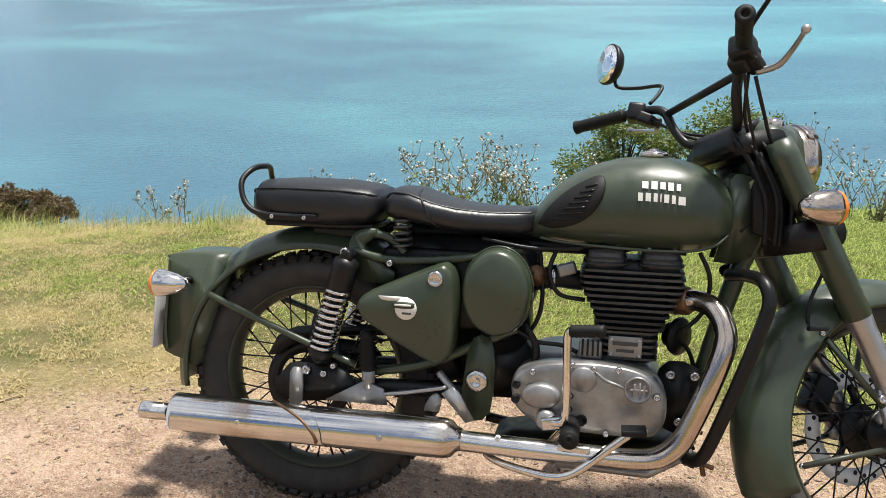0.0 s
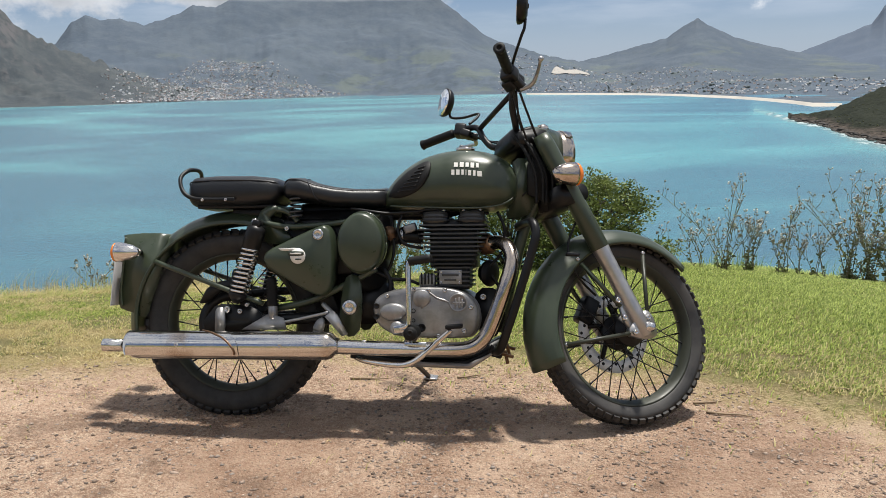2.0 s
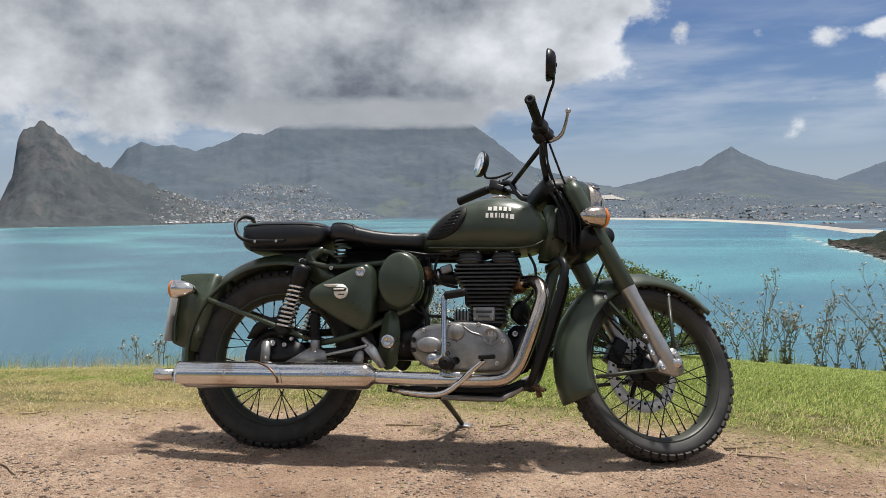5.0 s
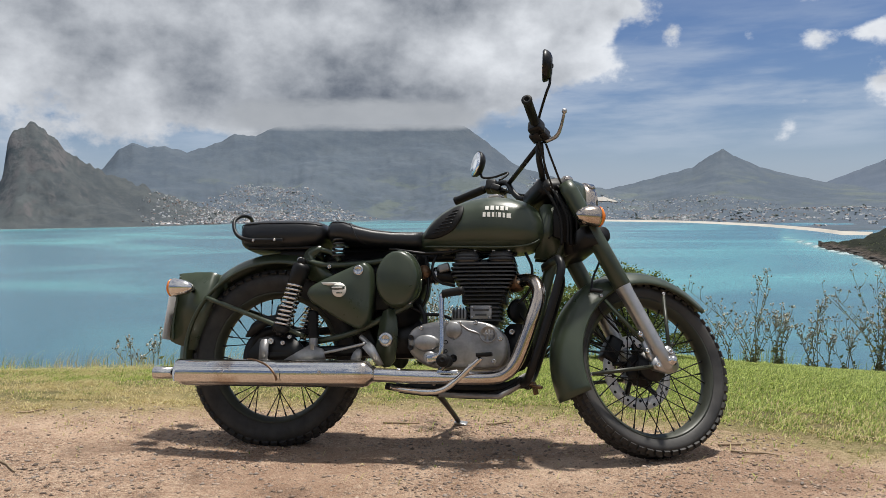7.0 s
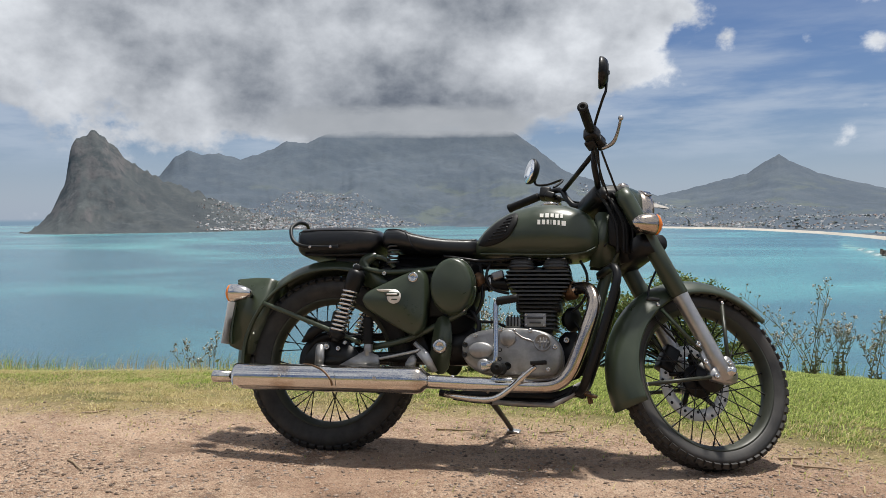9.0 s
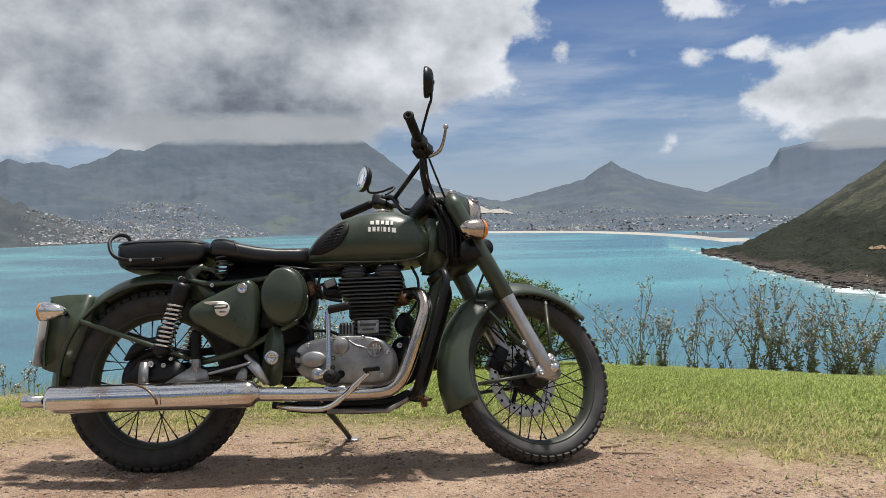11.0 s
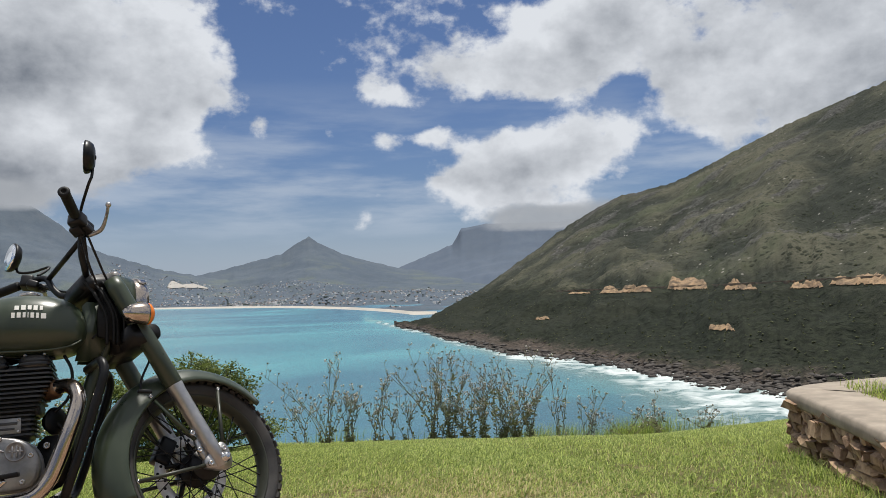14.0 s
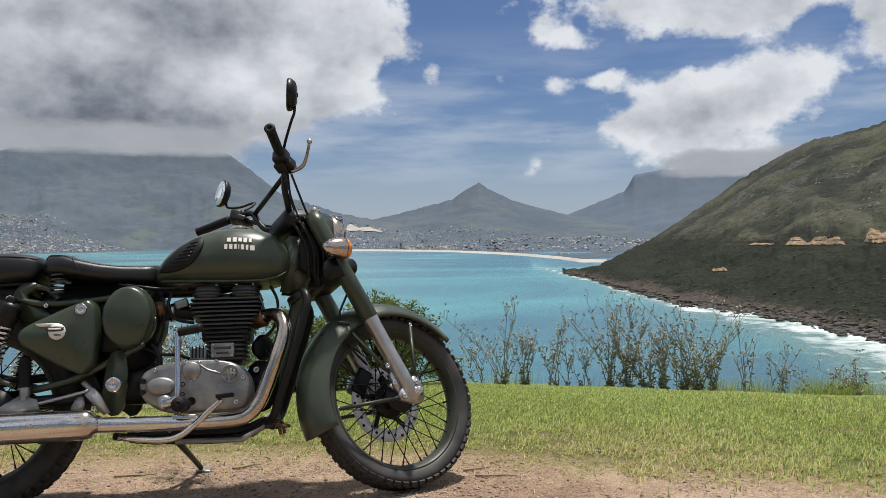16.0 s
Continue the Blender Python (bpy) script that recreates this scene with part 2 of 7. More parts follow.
def make_slope(nd, b):
    p = world_pos(nd)
    x, y, z = nd.split(p)
    rib = nd.add("ShaderNodeAttribute")
    rib.attribute_name = "rib"
    crag = nd.add("ShaderNodeAttribute")
    crag.attribute_name = "crag"
    wide = nd.noise(p, 0.009, 6.0, 0.62)
    mid = nd.noise(p, 0.045, 7.0, 0.68)
    fine = nd.noise(p, 0.30, 5.0, 0.7)
    lie = nd.math("ADD", nd.math("MULTIPLY", rib.outputs["Fac"], 0.75), nd.math("ADD", nd.math("MULTIPLY", wide, 1.1), nd.math("MULTIPLY", mid, 0.55)))
    # slope colours lean slightly blue, a touch of haze painted in
    col = nd.mix(nd.ramp(lie, 0.48, 1.22), (0.030, 0.034, 0.027), (0.090, 0.088, 0.062))
    col = nd.mix(nd.math("MULTIPLY", nd.ramp(wide, 0.54, 0.66), 0.6), col, (0.058, 0.068, 0.040))
    bush = nd.math("MULTIPLY", nd.ramp(nd.voronoi(p, 0.20), 0.44, 0.26), nd.ramp(mid, 0.40, 0.56))
    col = nd.mix(nd.math("MULTIPLY", bush, 0.75), col, (0.026, 0.031, 0.021))
    bush2 = nd.math("MULTIPLY", nd.ramp(nd.voronoi(p, 0.47), 0.42, 0.28), nd.ramp(wide, 0.62, 0.46))
    col = nd.mix(nd.math("MULTIPLY", bush2, 0.6), col, (0.028, 0.034, 0.022))
    rock = nd.math("MULTIPLY", nd.ramp(nd.math("ADD", crag.outputs["Fac"], nd.math("MULTIPLY", nd.math("SUBTRACT", fine, 0.5), 0.5)), 0.24, 0.42), nd.ramp(z, 0.0, 30.0))
    stone = nd.mix(nd.ramp(fine, 0.38, 0.62), (0.036, 0.036, 0.035), (0.098, 0.096, 0.090))
    col = nd.mix(nd.math("MULTIPLY", rock, 0.75), col, stone)
    pale = nd.math("MULTIPLY", nd.ramp(nd.voronoi(p, 0.13), 0.17, 0.11), nd.ramp(nd.noise(p, 0.022, 3.0), 0.50, 0.60))
    col = nd.mix(nd.math("MULTIPLY", pale, 0.8), col, (0.30, 0.285, 0.255))
    # dense low scrub, with cloud shade also painted into its dark colour
    thick = nd.ramp(nd.math("ADD", z, nd.math("MULTIPLY", nd.math("SUBTRACT", mid, 0.5), 46.0)), 4.0, -12.0)
    low = nd.mix(nd.ramp(fine, 0.36, 0.64), (0.0085, 0.011, 0.008), (0.023, 0.028, 0.018))
    low = nd.mix(nd.math("MULTIPLY", nd.ramp(wide, 0.52, 0.62), 0.5), low, (0.028, 0.031, 0.022))
    col = nd.mix(nd.math("MULTIPLY", thick, 0.93), col, low)
    shore = nd.ramp(nd.math("ADD", z, nd.math("MULTIPLY", mid, 12.0)), -33.5, -38.0)
    wet = nd.mix(nd.ramp(fine, 0.36, 0.64), (0.022, 0.019, 0.017), (0.105, 0.086, 0.070))
    col = nd.mix(shore, col, wet)
    nd.link(col, b.inputs["Base Color"])
    b.inputs["Roughness"].default_value = 0.95
    b.inputs["Specular IOR Level"].default_value = 0.1
    h = nd.math("ADD", nd.math("MULTIPLY", mid, 4.0), nd.math("ADD", nd.math("MULTIPLY", fine, 1.2), nd.math("MULTIPLY", bush, 1.0)))
    nd.link(nd.bump(h, 0.7, 1.0), b.inputs["Normal"])


HILL_NEAR = material("fynbos_slope", make_slope)
# three rock materials, each with haze mixed into its colours
HILL_CRAG = material("haze_tinted_headland_rock", make_hill("crag"))
HILL_BLUE_HAZE = material("haze_tinted_blue_rock", make_hill("blue"))
HILL_FAR = material("haze_tinted_rock_and_scrub", make_hill("far"))


def plain(name, colour, rough=0.5, metal=0.0, vary=0.25, scale=30.0, bump=0.0, spec=0.5, coat=0.0, dark=None):
    """A surface with grain at two scales."""
    def make(nd, b):
        p = obj_coord(nd)
        a = nd.noise(p, scale, 5.0, 0.6)
        c = nd.noise(p, scale * 0.15, 4.0, 0.6)
        d = dark or tuple(v * (1 - vary) for v in colour)
        f = nd.ramp(nd.math("ADD", nd.math("MULTIPLY", a, 0.5), nd.math("MULTIPLY", c, 0.5)), 0.35, 0.65)
        nd.link(nd.mix(f, d, colour), b.inputs["Base Color"])
        nd.link(nd.ramp(a, 0.3, 0.7, max(rough - 0.08, 0.02), min(rough + 0.08, 1.0)), b.inputs["Roughness"])
        b.inputs["Metallic"].default_value = metal
        b.inputs["Specular IOR Level"].default_value = spec
        b.inputs["Coat Weight"].default_value = coat
        b.inputs["Coat Roughness"].default_value = 0.12
        if bump:
            nd.link(nd.bump(a, bump, 0.004), b.inputs["Normal"])
    return material(name, make)



# ---------------------------------------------------------------- mesh helpers


def mesh_ob(name, bm, mat, parent=None, label="", smooth=False):
    me = bpy.data.meshes.new(name)
    bm.to_mesh(me)
    bm.free()
    if smooth:
        for f in me.polygons:
            f.use_smooth = True
    for m in (mat if isinstance(mat, (list, tuple)) else [mat]):
        me.materials.append(m)
    ob = new(name, me)
    if parent is not None:
        ob.parent = parent
    if label:
        ob["label"] = label
    return ob


def part(name, bm, mat, parent, label="", smooth=True):
    return mesh_ob(name, bm, mat, parent, label, smooth)


def grid_ob(name, verts, nu, nv, mat, smooth=True):
    """A sheet of nu by nv points."""
    faces = [(i * nv + j, (i + 1) * nv + j, (i + 1) * nv + j + 1, i * nv + j + 1) for i in range(nu - 1) for j in range(nv - 1)]
    me = bpy.data.meshes.new(name)
    me.from_pydata(verts, [], faces)
    for f in me.polygons:
        f.use_smooth = smooth
    me.materials.append(mat)
    return new(name, me)


def fbm(x, y, z=0.0, octaves=5):
    return noise.fractal(Vector((x, y, z)), 1.0, 2.0, octaves)


# ---------------------------------------------------------------- the lookout


def brink(x):
    """How far from the track the turf breaks off towards the sea."""
    return 3.6 + 0.45 * (min(max(x, -3.0), 3.2) + 1.5) + 0.10 * math.sin(1.9 * x)


def ground_z(x, y):
    e = brink(x)
    z = -0.05 * y
    if y > 0:
        z -= 0.36 * (min(y, e) / e) ** 2
        z -= min(0.34, max(0.0, 0.105 * (x - 1.9))) * (min(y, e) / 4.7) ** 1.5
    if y > e:
        d = y - e
        z -= 0.14 * d + 0.9 * d * d / (d + 0.8)
    # unseen bank behind the camera, added so the chrome reflects land
    if y < -9:
        z += 0.28 * (-9 - y) + 0.5 * noise.noise(Vector((x * 0.2, y * 0.2, 5.0)))
    if x < 0 and y < 1.5:
        z += 0.05 * (min(-x, 1.0)) ** 1.5 * max(0.0, 1 - abs(y + 0.2) / 1.6)
    if abs(x) < 9 and y < e + 2:
        z += 0.012 * noise.noise(Vector((x * 1.3, y * 1.3, 0.0))) * min(1.0, math.hypot(x, y + 0.07)) * min(1.0, math.hypot(x - 1.37, y))
        z += 0.004 * noise.noise(Vector((x * 9, y * 9, 3.0))) + 0.004 * noise.noise(Vector((x * 21, y * 21, 6.0)))
    return max(z, SEA - 2)


def grassy(x, y):
    """0 on the dirt track, 1 on the turf."""
    # the added bank is turfed to make its reflection less brown
    if y < -7:
        return min(1.0, (-7 - y) / 2)
    line = 0.42 + 0.12 * math.sin(2.1 * x + 0.6)
    if x < -0.4:
        line -= 0.42 * min(1.0, (-0.4 - x) / 0.9)
    if x > 1.6:
        line -= 1.05 * min(1.0, (x - 1.6) / 1.8)
    return min(1.0, max(0.0, 0.5 + (y - line) / 0.95))


xs = sorted(set([round(-60 + 4 * i, 3) for i in range(14)] + [round(-5 + 0.03 * i, 3) for i in range(384)] + [round(7 + 4 * i, 3) for i in range(14)]))
ys = sorted(set([round(-30 + 2 * i, 3) for i in range(13)] + [round(-4 + 0.03 * i, 3) for i in range(350)] + [round(6.6 * 1.12 ** i, 3) for i in range(24)]))
ground = grid_ob("ground", [(x, y, ground_z(x, y)) for x in xs for y in ys], len(xs), len(ys), GROUND)
attr = ground.data.attributes.new("grass", "FLOAT", "POINT")
attr.data.foreach_set("value", [grassy(x, y) for x in xs for y in ys])
tagged(ground, "reddish dirt track running into turf at the cliff edge", "ground", kind="structure")

# ---------------------------------------------------------------- the bay


def polar(azd, r, z):
    return (CX + r * math.sin(radians(azd)), CY + r * math.cos(radians(azd)), z)


def lerp(a, table):
    return float(np.interp(a, [t[0] for t in table], [t[1] for t in table]))


COAST = ((9, 1500), (14.5, 930), (15.5, 860), (18.8, 650), (23, 520), (27, 480), (31.7, 425), (36.6, 362), (41.3, 345), (55, 330), (90, 300))
NEAR_SHORE = tuple((9 + 0.15 * i, lerp(9 + 0.15 * i, COAST) * (1 + 0.030 * fbm(i * 0.11, 4.0, 0, 4) * min(1.0, max(0.0, 0.15 * i - 5.5)))) for i in range(541))
FAR_SHORE = ((-60, 4990), (-43.6, 4990), (-43.0, 2420), (-41, 2310), (-34, 2260), (-26, 2400), (-17, 2560), (-10, 2620), (0, 2300), (6, 2060), (11, 1700), (14.5, 1400), (16, 1250))

sea_az = [-75 + 0.5 * i for i in range(341)]
sea_r = [30 * 1.055 ** i for i in range(95)] + [4800, 4985]
verts, shallow, surf = [], [], []
for a in sea_az:
    ns, fs = lerp(a, NEAR_SHORE), lerp(a, FAR_SHORE)
    for r in sea_r:
        verts.append(polar(a, r, SEA))
        d = (ns - r) if a > 12 else 900.0
        shallow.append(max(0.0, 1 - abs(d) / (0.42 * ns)) if a > 10 else max(0.0, 1 - abs(fs - r) / 500) * 0.4)
        if -16 < a < 32:
            shallow[-1] = max(shallow[-1], 0.45 * math.exp(-((a - 10) / 15) ** 2 - (math.log(r / 620) / 0.55) ** 2))
        width = 58 + 105 * max(0.0, (a - 22) / 18) if a < 40 else 163
        near = math.exp(-(d / (width if d > 0 else 30.0)) ** 2) if a > 13 else 0.0
        beach = math.exp(-((fs - r) / 30) ** 2) if -43 < a < 12 else 0.0
        surf.append(max(near, 0.7 * beach))
sea = grid_ob("water", verts, len(sea_az), len(sea_r), SEA_MAT)
for key, vals in (("shallow", shallow), ("surf", surf)):
    at = sea.data.attributes.new(key, "FLOAT", "POINT")
    at.data.foreach_set("value", vals)
tagged(sea, "turquoise sea of a wide bay with white surf", "sea", kind="structure")


def mountain(name, label, skyline, shore, ridge, step, mat, power=1.5, rough=0.12, seed=0.0, rows=60, jag=0.10, scale=900.0, back=0.35, gully=0.22, skew=0.0, blur=0.8):
    """A hillside from the shore up to a skyline of bearings and heights in degrees, and down again behind."""
    a0, a1 = skyline[0][0], skyline[-1][0]
    n = int((a1 - a0) / step) + 1
    vs = []
    total = rows + 8
    for i in range(n):
        a = a0 + step * i
        r0, r1 = lerp(a, shore), lerp(a, ridge)
        e = lerp(a, skyline)
        rise = r1 * radians(jag * fbm(a * 1.7, seed, 0, 4))
        top = max(EYE_Z + r1 * math.tan(radians(e)), SEA - 6)
        broad = sum(lerp(a + blur * q, skyline) for q in (-1, -0.6, -0.3, 0, 0.3, 0.6, 1)) / 7
        bulk = max(EYE_Z + r1 * math.tan(radians(broad)), SEA - 6)
        rise += top - bulk
        for j in range(total):
            t = j / (rows - 1)
            if t <= 1:
                r = r0 + (r1 - r0) * t
                h = (bulk - SEA) * t ** power + rise * t ** 9
                x, y, _ = polar(a, r, 0)
                damp = min(1.0, 4 * t) * (1 - t ** 6)
                h += (top - SEA) * rough * damp * (fbm(x / scale, y / scale, seed, 6) + gully * abs(fbm((a + skew * t) / 2.2, seed + 3, t * 1.2, 4)))
                z = SEA - 1.5 + max(h, 0.0)
            else:
                k = (j - rows + 1) / 8
                r = r1 + (r1 - r0) * back * k
                x, y, _ = polar(a, r, 0)
                z = SEA + (bulk + rise - SEA) * (1 - 0.7 * k)
            vs.append((x, y, z))
    ob = grid_ob(name, vs, n, total, mat)
    return tagged(ob, label, "mountain", kind="structure")


mountain("mountain_west", "steep rocky headland peak standing in the sea", ((-43.4, -1.2), (-42.6, -0.8), (-41.5, 0.25), (-40.55, 2.2), (-40.15, 4.8), (-39.5, 5.3), (-38.85, 5.85), (-38, 5.3), (-37, 4.2), (-36.4, 3.6), (-34.5, 2.6), (-31, 1.2), (-27, -0.2), (-24, -1.1)),
         ((-43.4, 2420), (-41, 2310), (-34, 2270), (-24, 2420)), ((-43.4, 2560), (-39, 2700), (-24, 2800)), 0.1, HILL_CRAG, 1.35, 0.14, 1.0, jag=0.28, scale=170, gully=0.5)
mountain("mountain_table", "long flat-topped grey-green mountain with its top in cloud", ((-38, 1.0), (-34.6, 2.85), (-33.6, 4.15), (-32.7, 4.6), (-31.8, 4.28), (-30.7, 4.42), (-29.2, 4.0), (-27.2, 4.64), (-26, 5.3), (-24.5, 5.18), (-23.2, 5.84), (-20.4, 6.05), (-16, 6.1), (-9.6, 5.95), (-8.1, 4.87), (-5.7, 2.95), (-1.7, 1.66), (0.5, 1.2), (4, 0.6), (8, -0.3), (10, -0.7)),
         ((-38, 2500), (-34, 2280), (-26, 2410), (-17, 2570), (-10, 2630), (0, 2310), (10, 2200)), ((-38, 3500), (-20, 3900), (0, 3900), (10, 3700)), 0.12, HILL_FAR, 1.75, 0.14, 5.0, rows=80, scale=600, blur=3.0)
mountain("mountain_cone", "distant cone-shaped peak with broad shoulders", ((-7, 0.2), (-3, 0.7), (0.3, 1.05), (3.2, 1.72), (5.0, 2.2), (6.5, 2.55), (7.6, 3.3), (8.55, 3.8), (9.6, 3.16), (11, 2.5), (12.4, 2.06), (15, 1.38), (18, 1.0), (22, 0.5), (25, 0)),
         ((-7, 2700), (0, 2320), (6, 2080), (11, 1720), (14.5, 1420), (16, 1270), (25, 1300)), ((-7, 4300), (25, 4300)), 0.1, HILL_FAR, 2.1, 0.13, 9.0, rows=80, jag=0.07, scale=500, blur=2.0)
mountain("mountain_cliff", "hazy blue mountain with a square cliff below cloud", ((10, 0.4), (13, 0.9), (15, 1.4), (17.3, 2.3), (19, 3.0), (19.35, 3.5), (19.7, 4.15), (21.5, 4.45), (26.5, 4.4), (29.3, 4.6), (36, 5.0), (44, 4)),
         ((10, 3300), (44, 3000)), ((10, 4750), (44, 4700)), 0.12, HILL_BLUE_HAZE, 1.5, 0.1, 13.0, rows=40, jag=0.06, scale=600, back=0.05, blur=3.0)

EAST_SKY = ((14.6, -2.85), (15, -2.6), (17.2, -2.2), (19, -1.3), (21, -0.3), (25.2, 2.5), (27.3, 4.0), (29, 5.0), (31.2, 6.1), (33, 6.4), (35, 6.85), (37, 7.7), (39.2, 8.75), (42.8, 10.3), (48.5, 12.25), (60, 15), (78, 15))
EAST_RIDGE = ((14.6, 935), (15, 925), (17, 870), (19, 900), (21, 1100), (27, 1300), (31, 1250), (39, 1100), (48, 1000), (78, 900))


def east_mountain():
    """The near mountainside: a scrubby foot with hummocks and gullies, ribs and rock bands above it."""
    n, rows, extra = 760, 190, 8
    vs, ribs, rocky = [], [], []
    for i in range(n):
        a = 14.6 + 0.0835 * i
        r0, r1 = lerp(a, NEAR_SHORE), lerp(a, EAST_RIDGE)
        top = EYE_Z + r1 * math.tan(radians(lerp(a, EAST_SKY)))
        tall = max(top - SEA, 6.0)
        notch = r1 * radians(0.10 * fbm(a * 2.3, 21.0, 0, 5) + 0.10 * max(0.0, fbm(a * 0.7, 5.0, 0, 2)))
        for j in range(rows + extra):
            t = j / (rows - 1)
            r = r0 + (r1 - r0) * min(t, 1.0) if t <= 1 else r1 + (r1 - r0) * 0.35 * (j - rows + 1) / extra
            x, y, _ = polar(a, r, 0)
            rib = fbm(a / 5.5 + 2.5 * t, t * 6.0 - a * 0.05, 31.0, 5)
            crag = fbm(x / 55, y / 55, 50.0, 5)
            if t <= 1:
                h = tall * t ** 1.15
                big = min(1.0, tall / 110)
                damp = min(1.0, 5 * t) * (1 - t ** 5)
                h += damp * big * (9.0 * rib - 7.0 * abs(fbm(a / 3.0 - t, 3.0, t * 1.5, 3)))
                h += min(1.0, 14 * t) * (1 - t ** 8) * (4.0 * fbm(x / 60, y / 60, 7.0, 4) + 1.1 * fbm(x / 13, y / 13, 8.0, 3)) * min(1.0, tall / 60)
                step = max(0.0, crag - 0.22) * min(1.0, max(0.0, (t - 0.22) * 4)) * (1 - t ** 8)
                h += 9.0 * step * big
                if t < 0.06:
                    h += 1.6 * abs(noise.noise(Vector((x / 7, y / 7, 2.0)))) * (1 - t / 0.06)
                z = SEA - 1.5 + max(h, 0.0 if t < 0.02 else 2.6) + notch * t ** 9
            else:
                z = SEA - 1.5 + (tall + notch) * (1 - 0.7 * (j - rows + 1) / extra)
            vs.append((x, y, z))
            ribs.append(rib)
            rocky.append(crag)
    ob = grid_ob("mountain_east", vs, n, rows + extra, HILL_NEAR)
    for key, vals in (("rib", ribs), ("crag", rocky)):
        ob.data.attributes.new(key, "FLOAT", "POINT").data.foreach_set("value", vals)
    return tagged(ob, "green scrub-covered mountainside falling to a rocky shore", "mountain", kind="structure")


east_mountain()


# cloud lying on the two highest tops; emission stands in for daylight on it
def make_wisp(nd, b):
    p = world_pos(nd)
    at = nd.add("ShaderNodeAttribute")
    at.attribute_name = "dense"
    n = nd.noise(nd.scaled(p, 1, 1, 1.6), 0.0042, 7.0, 0.58)
    a = nd.math("MULTIPLY", nd.ramp(nd.math("ADD", at.outputs["Fac"], nd.math("MULTIPLY", nd.math("SUBTRACT", n, 0.5), 1.1)), 0.12, 0.85), 0.92)
    em = nd.add("ShaderNodeEmission")
    nd.link(nd.mix(n, (0.29, 0.315, 0.35), (0.44, 0.46, 0.49)), em.inputs[0])
    tr = nd.add("ShaderNodeBsdfTransparent")
    mx = nd.add("ShaderNodeMixShader")
    nd.link(a, mx.inputs[0])
    nd.link(tr.outputs[0], mx.inputs[1])
    nd.link(em.outputs[0], mx.inputs[2])
    nd.link(mx.outputs[0], nd.tree.nodes["Material Output"].inputs[0])


WISP = material("glowing_low_cloud", make_wisp)


def cloud_bank(a0, a1, r, e_low, e_high, label):
    """A bank of cloud on a mountain top, thin at its rim."""
    nu, nv = 60, 16
    vs, dn = [], []
    for i in range(nu):
        for j in range(nv):
            u, v = i / (nu - 1), j / (nv - 1)
            e = e_low + (e_high - e_low) * v
            a = a0 + (a1 - a0) * u
            rr = r - 120 * math.sin(math.pi * v)
            vs.append(polar(a, rr, EYE_Z + rr * math.tan(radians(e))))
            dn.append(min(1.0, 5 * u, 5 * (1 - u)) * (math.sin(math.pi * v ** 0.8) ** 0.9))
    ob = grid_ob("cloud", vs, nu, nv, WISP)
    at_ = ob.data.attributes.new("dense", "FLOAT", "POINT")
    at_.data.foreach_set("value", dn)
    ob.visible_shadow = False
    return tagged(ob, label, "cloud", kind="structure")


cloud_bank(-29, -6.5, 3150, 5.4, 8.2, "grey cloud lying on the flat mountain top")
cloud_bank(20.5, 34, 4150, 3.7, 6.2, "pale cloud lying on the cliff top")

# ---------------------------------------------------------------- shaping helpers
Y_AX = Vector((0, 1, 0))


def ring_faces(bm, rings, closed=True, cap=True):
    n = len(rings[0])
    for a, b in zip(rings, rings[1:]):
        for i in range(n if closed else n - 1):
            j = (i + 1) % n
            try:
                bm.faces.new((a[i], a[j], b[j], b[i]))
            except ValueError:
                pass
    if cap and closed:
        for r in (rings[0], rings[-1]):
            try:
                bm.faces.new(r)
            except ValueError:
                pass


def finish(bm):
    bmesh.ops.recalc_face_normals(bm, faces=bm.faces[:])
    return bm


def curve(points, steps=6):
    """A smooth line through the points."""
    p = [Vector(q) for q in points]
    if len(p) < 3:
        return p
    out = []
    for i in range(len(p) - 1):
        a, b, c, d = p[max(i - 1, 0)], p[i], p[i + 1], p[min(i + 2, len(p) - 1)]
        for k in range(steps):
            t = k / steps
            out.append(0.5 * ((2 * b) + (c - a) * t + (2 * a - 5 * b + 4 * c - d) * t * t + (3 * b - a - 3 * c + d) * t ** 3))
    return out + [p[-1]]


def tube(points, radius, seg=10, smooth=True, bm=None, cap=True):
    """A round bar along a line; the radius may be a list, one for each given point."""
    bm = bm or bmesh.new()
    pts = curve(points) if smooth and len(points) > 2 else [Vector(q) for q in points]
    if isinstance(radius, (list, tuple)):
        rad = list(np.interp(np.linspace(0, 1, len(pts)), np.linspace(0, 1, len(radius)), radius))
    else:
        rad = [radius] * len(pts)
    t0 = (pts[1] - pts[0]).normalized()
    side = t0.cross(Vector((0, 0, 1)) if abs(t0.z) < 0.9 else Vector((1, 0, 0))).normalized()
    rings = []
    for i, q in enumerate(pts):
        t = (pts[min(i + 1, len(pts) - 1)] - pts[max(i - 1, 0)]).normalized()
        side = (side - t * side.dot(t)).normalized()
        up = t.cross(side)
        rings.append([bm.verts.new(q + (side * math.cos(2 * math.pi * k / seg) + up * math.sin(2 * math.pi * k / seg)) * rad[i]) for k in range(seg)])
    ring_faces(bm, rings, True, cap)
    return finish(bm)


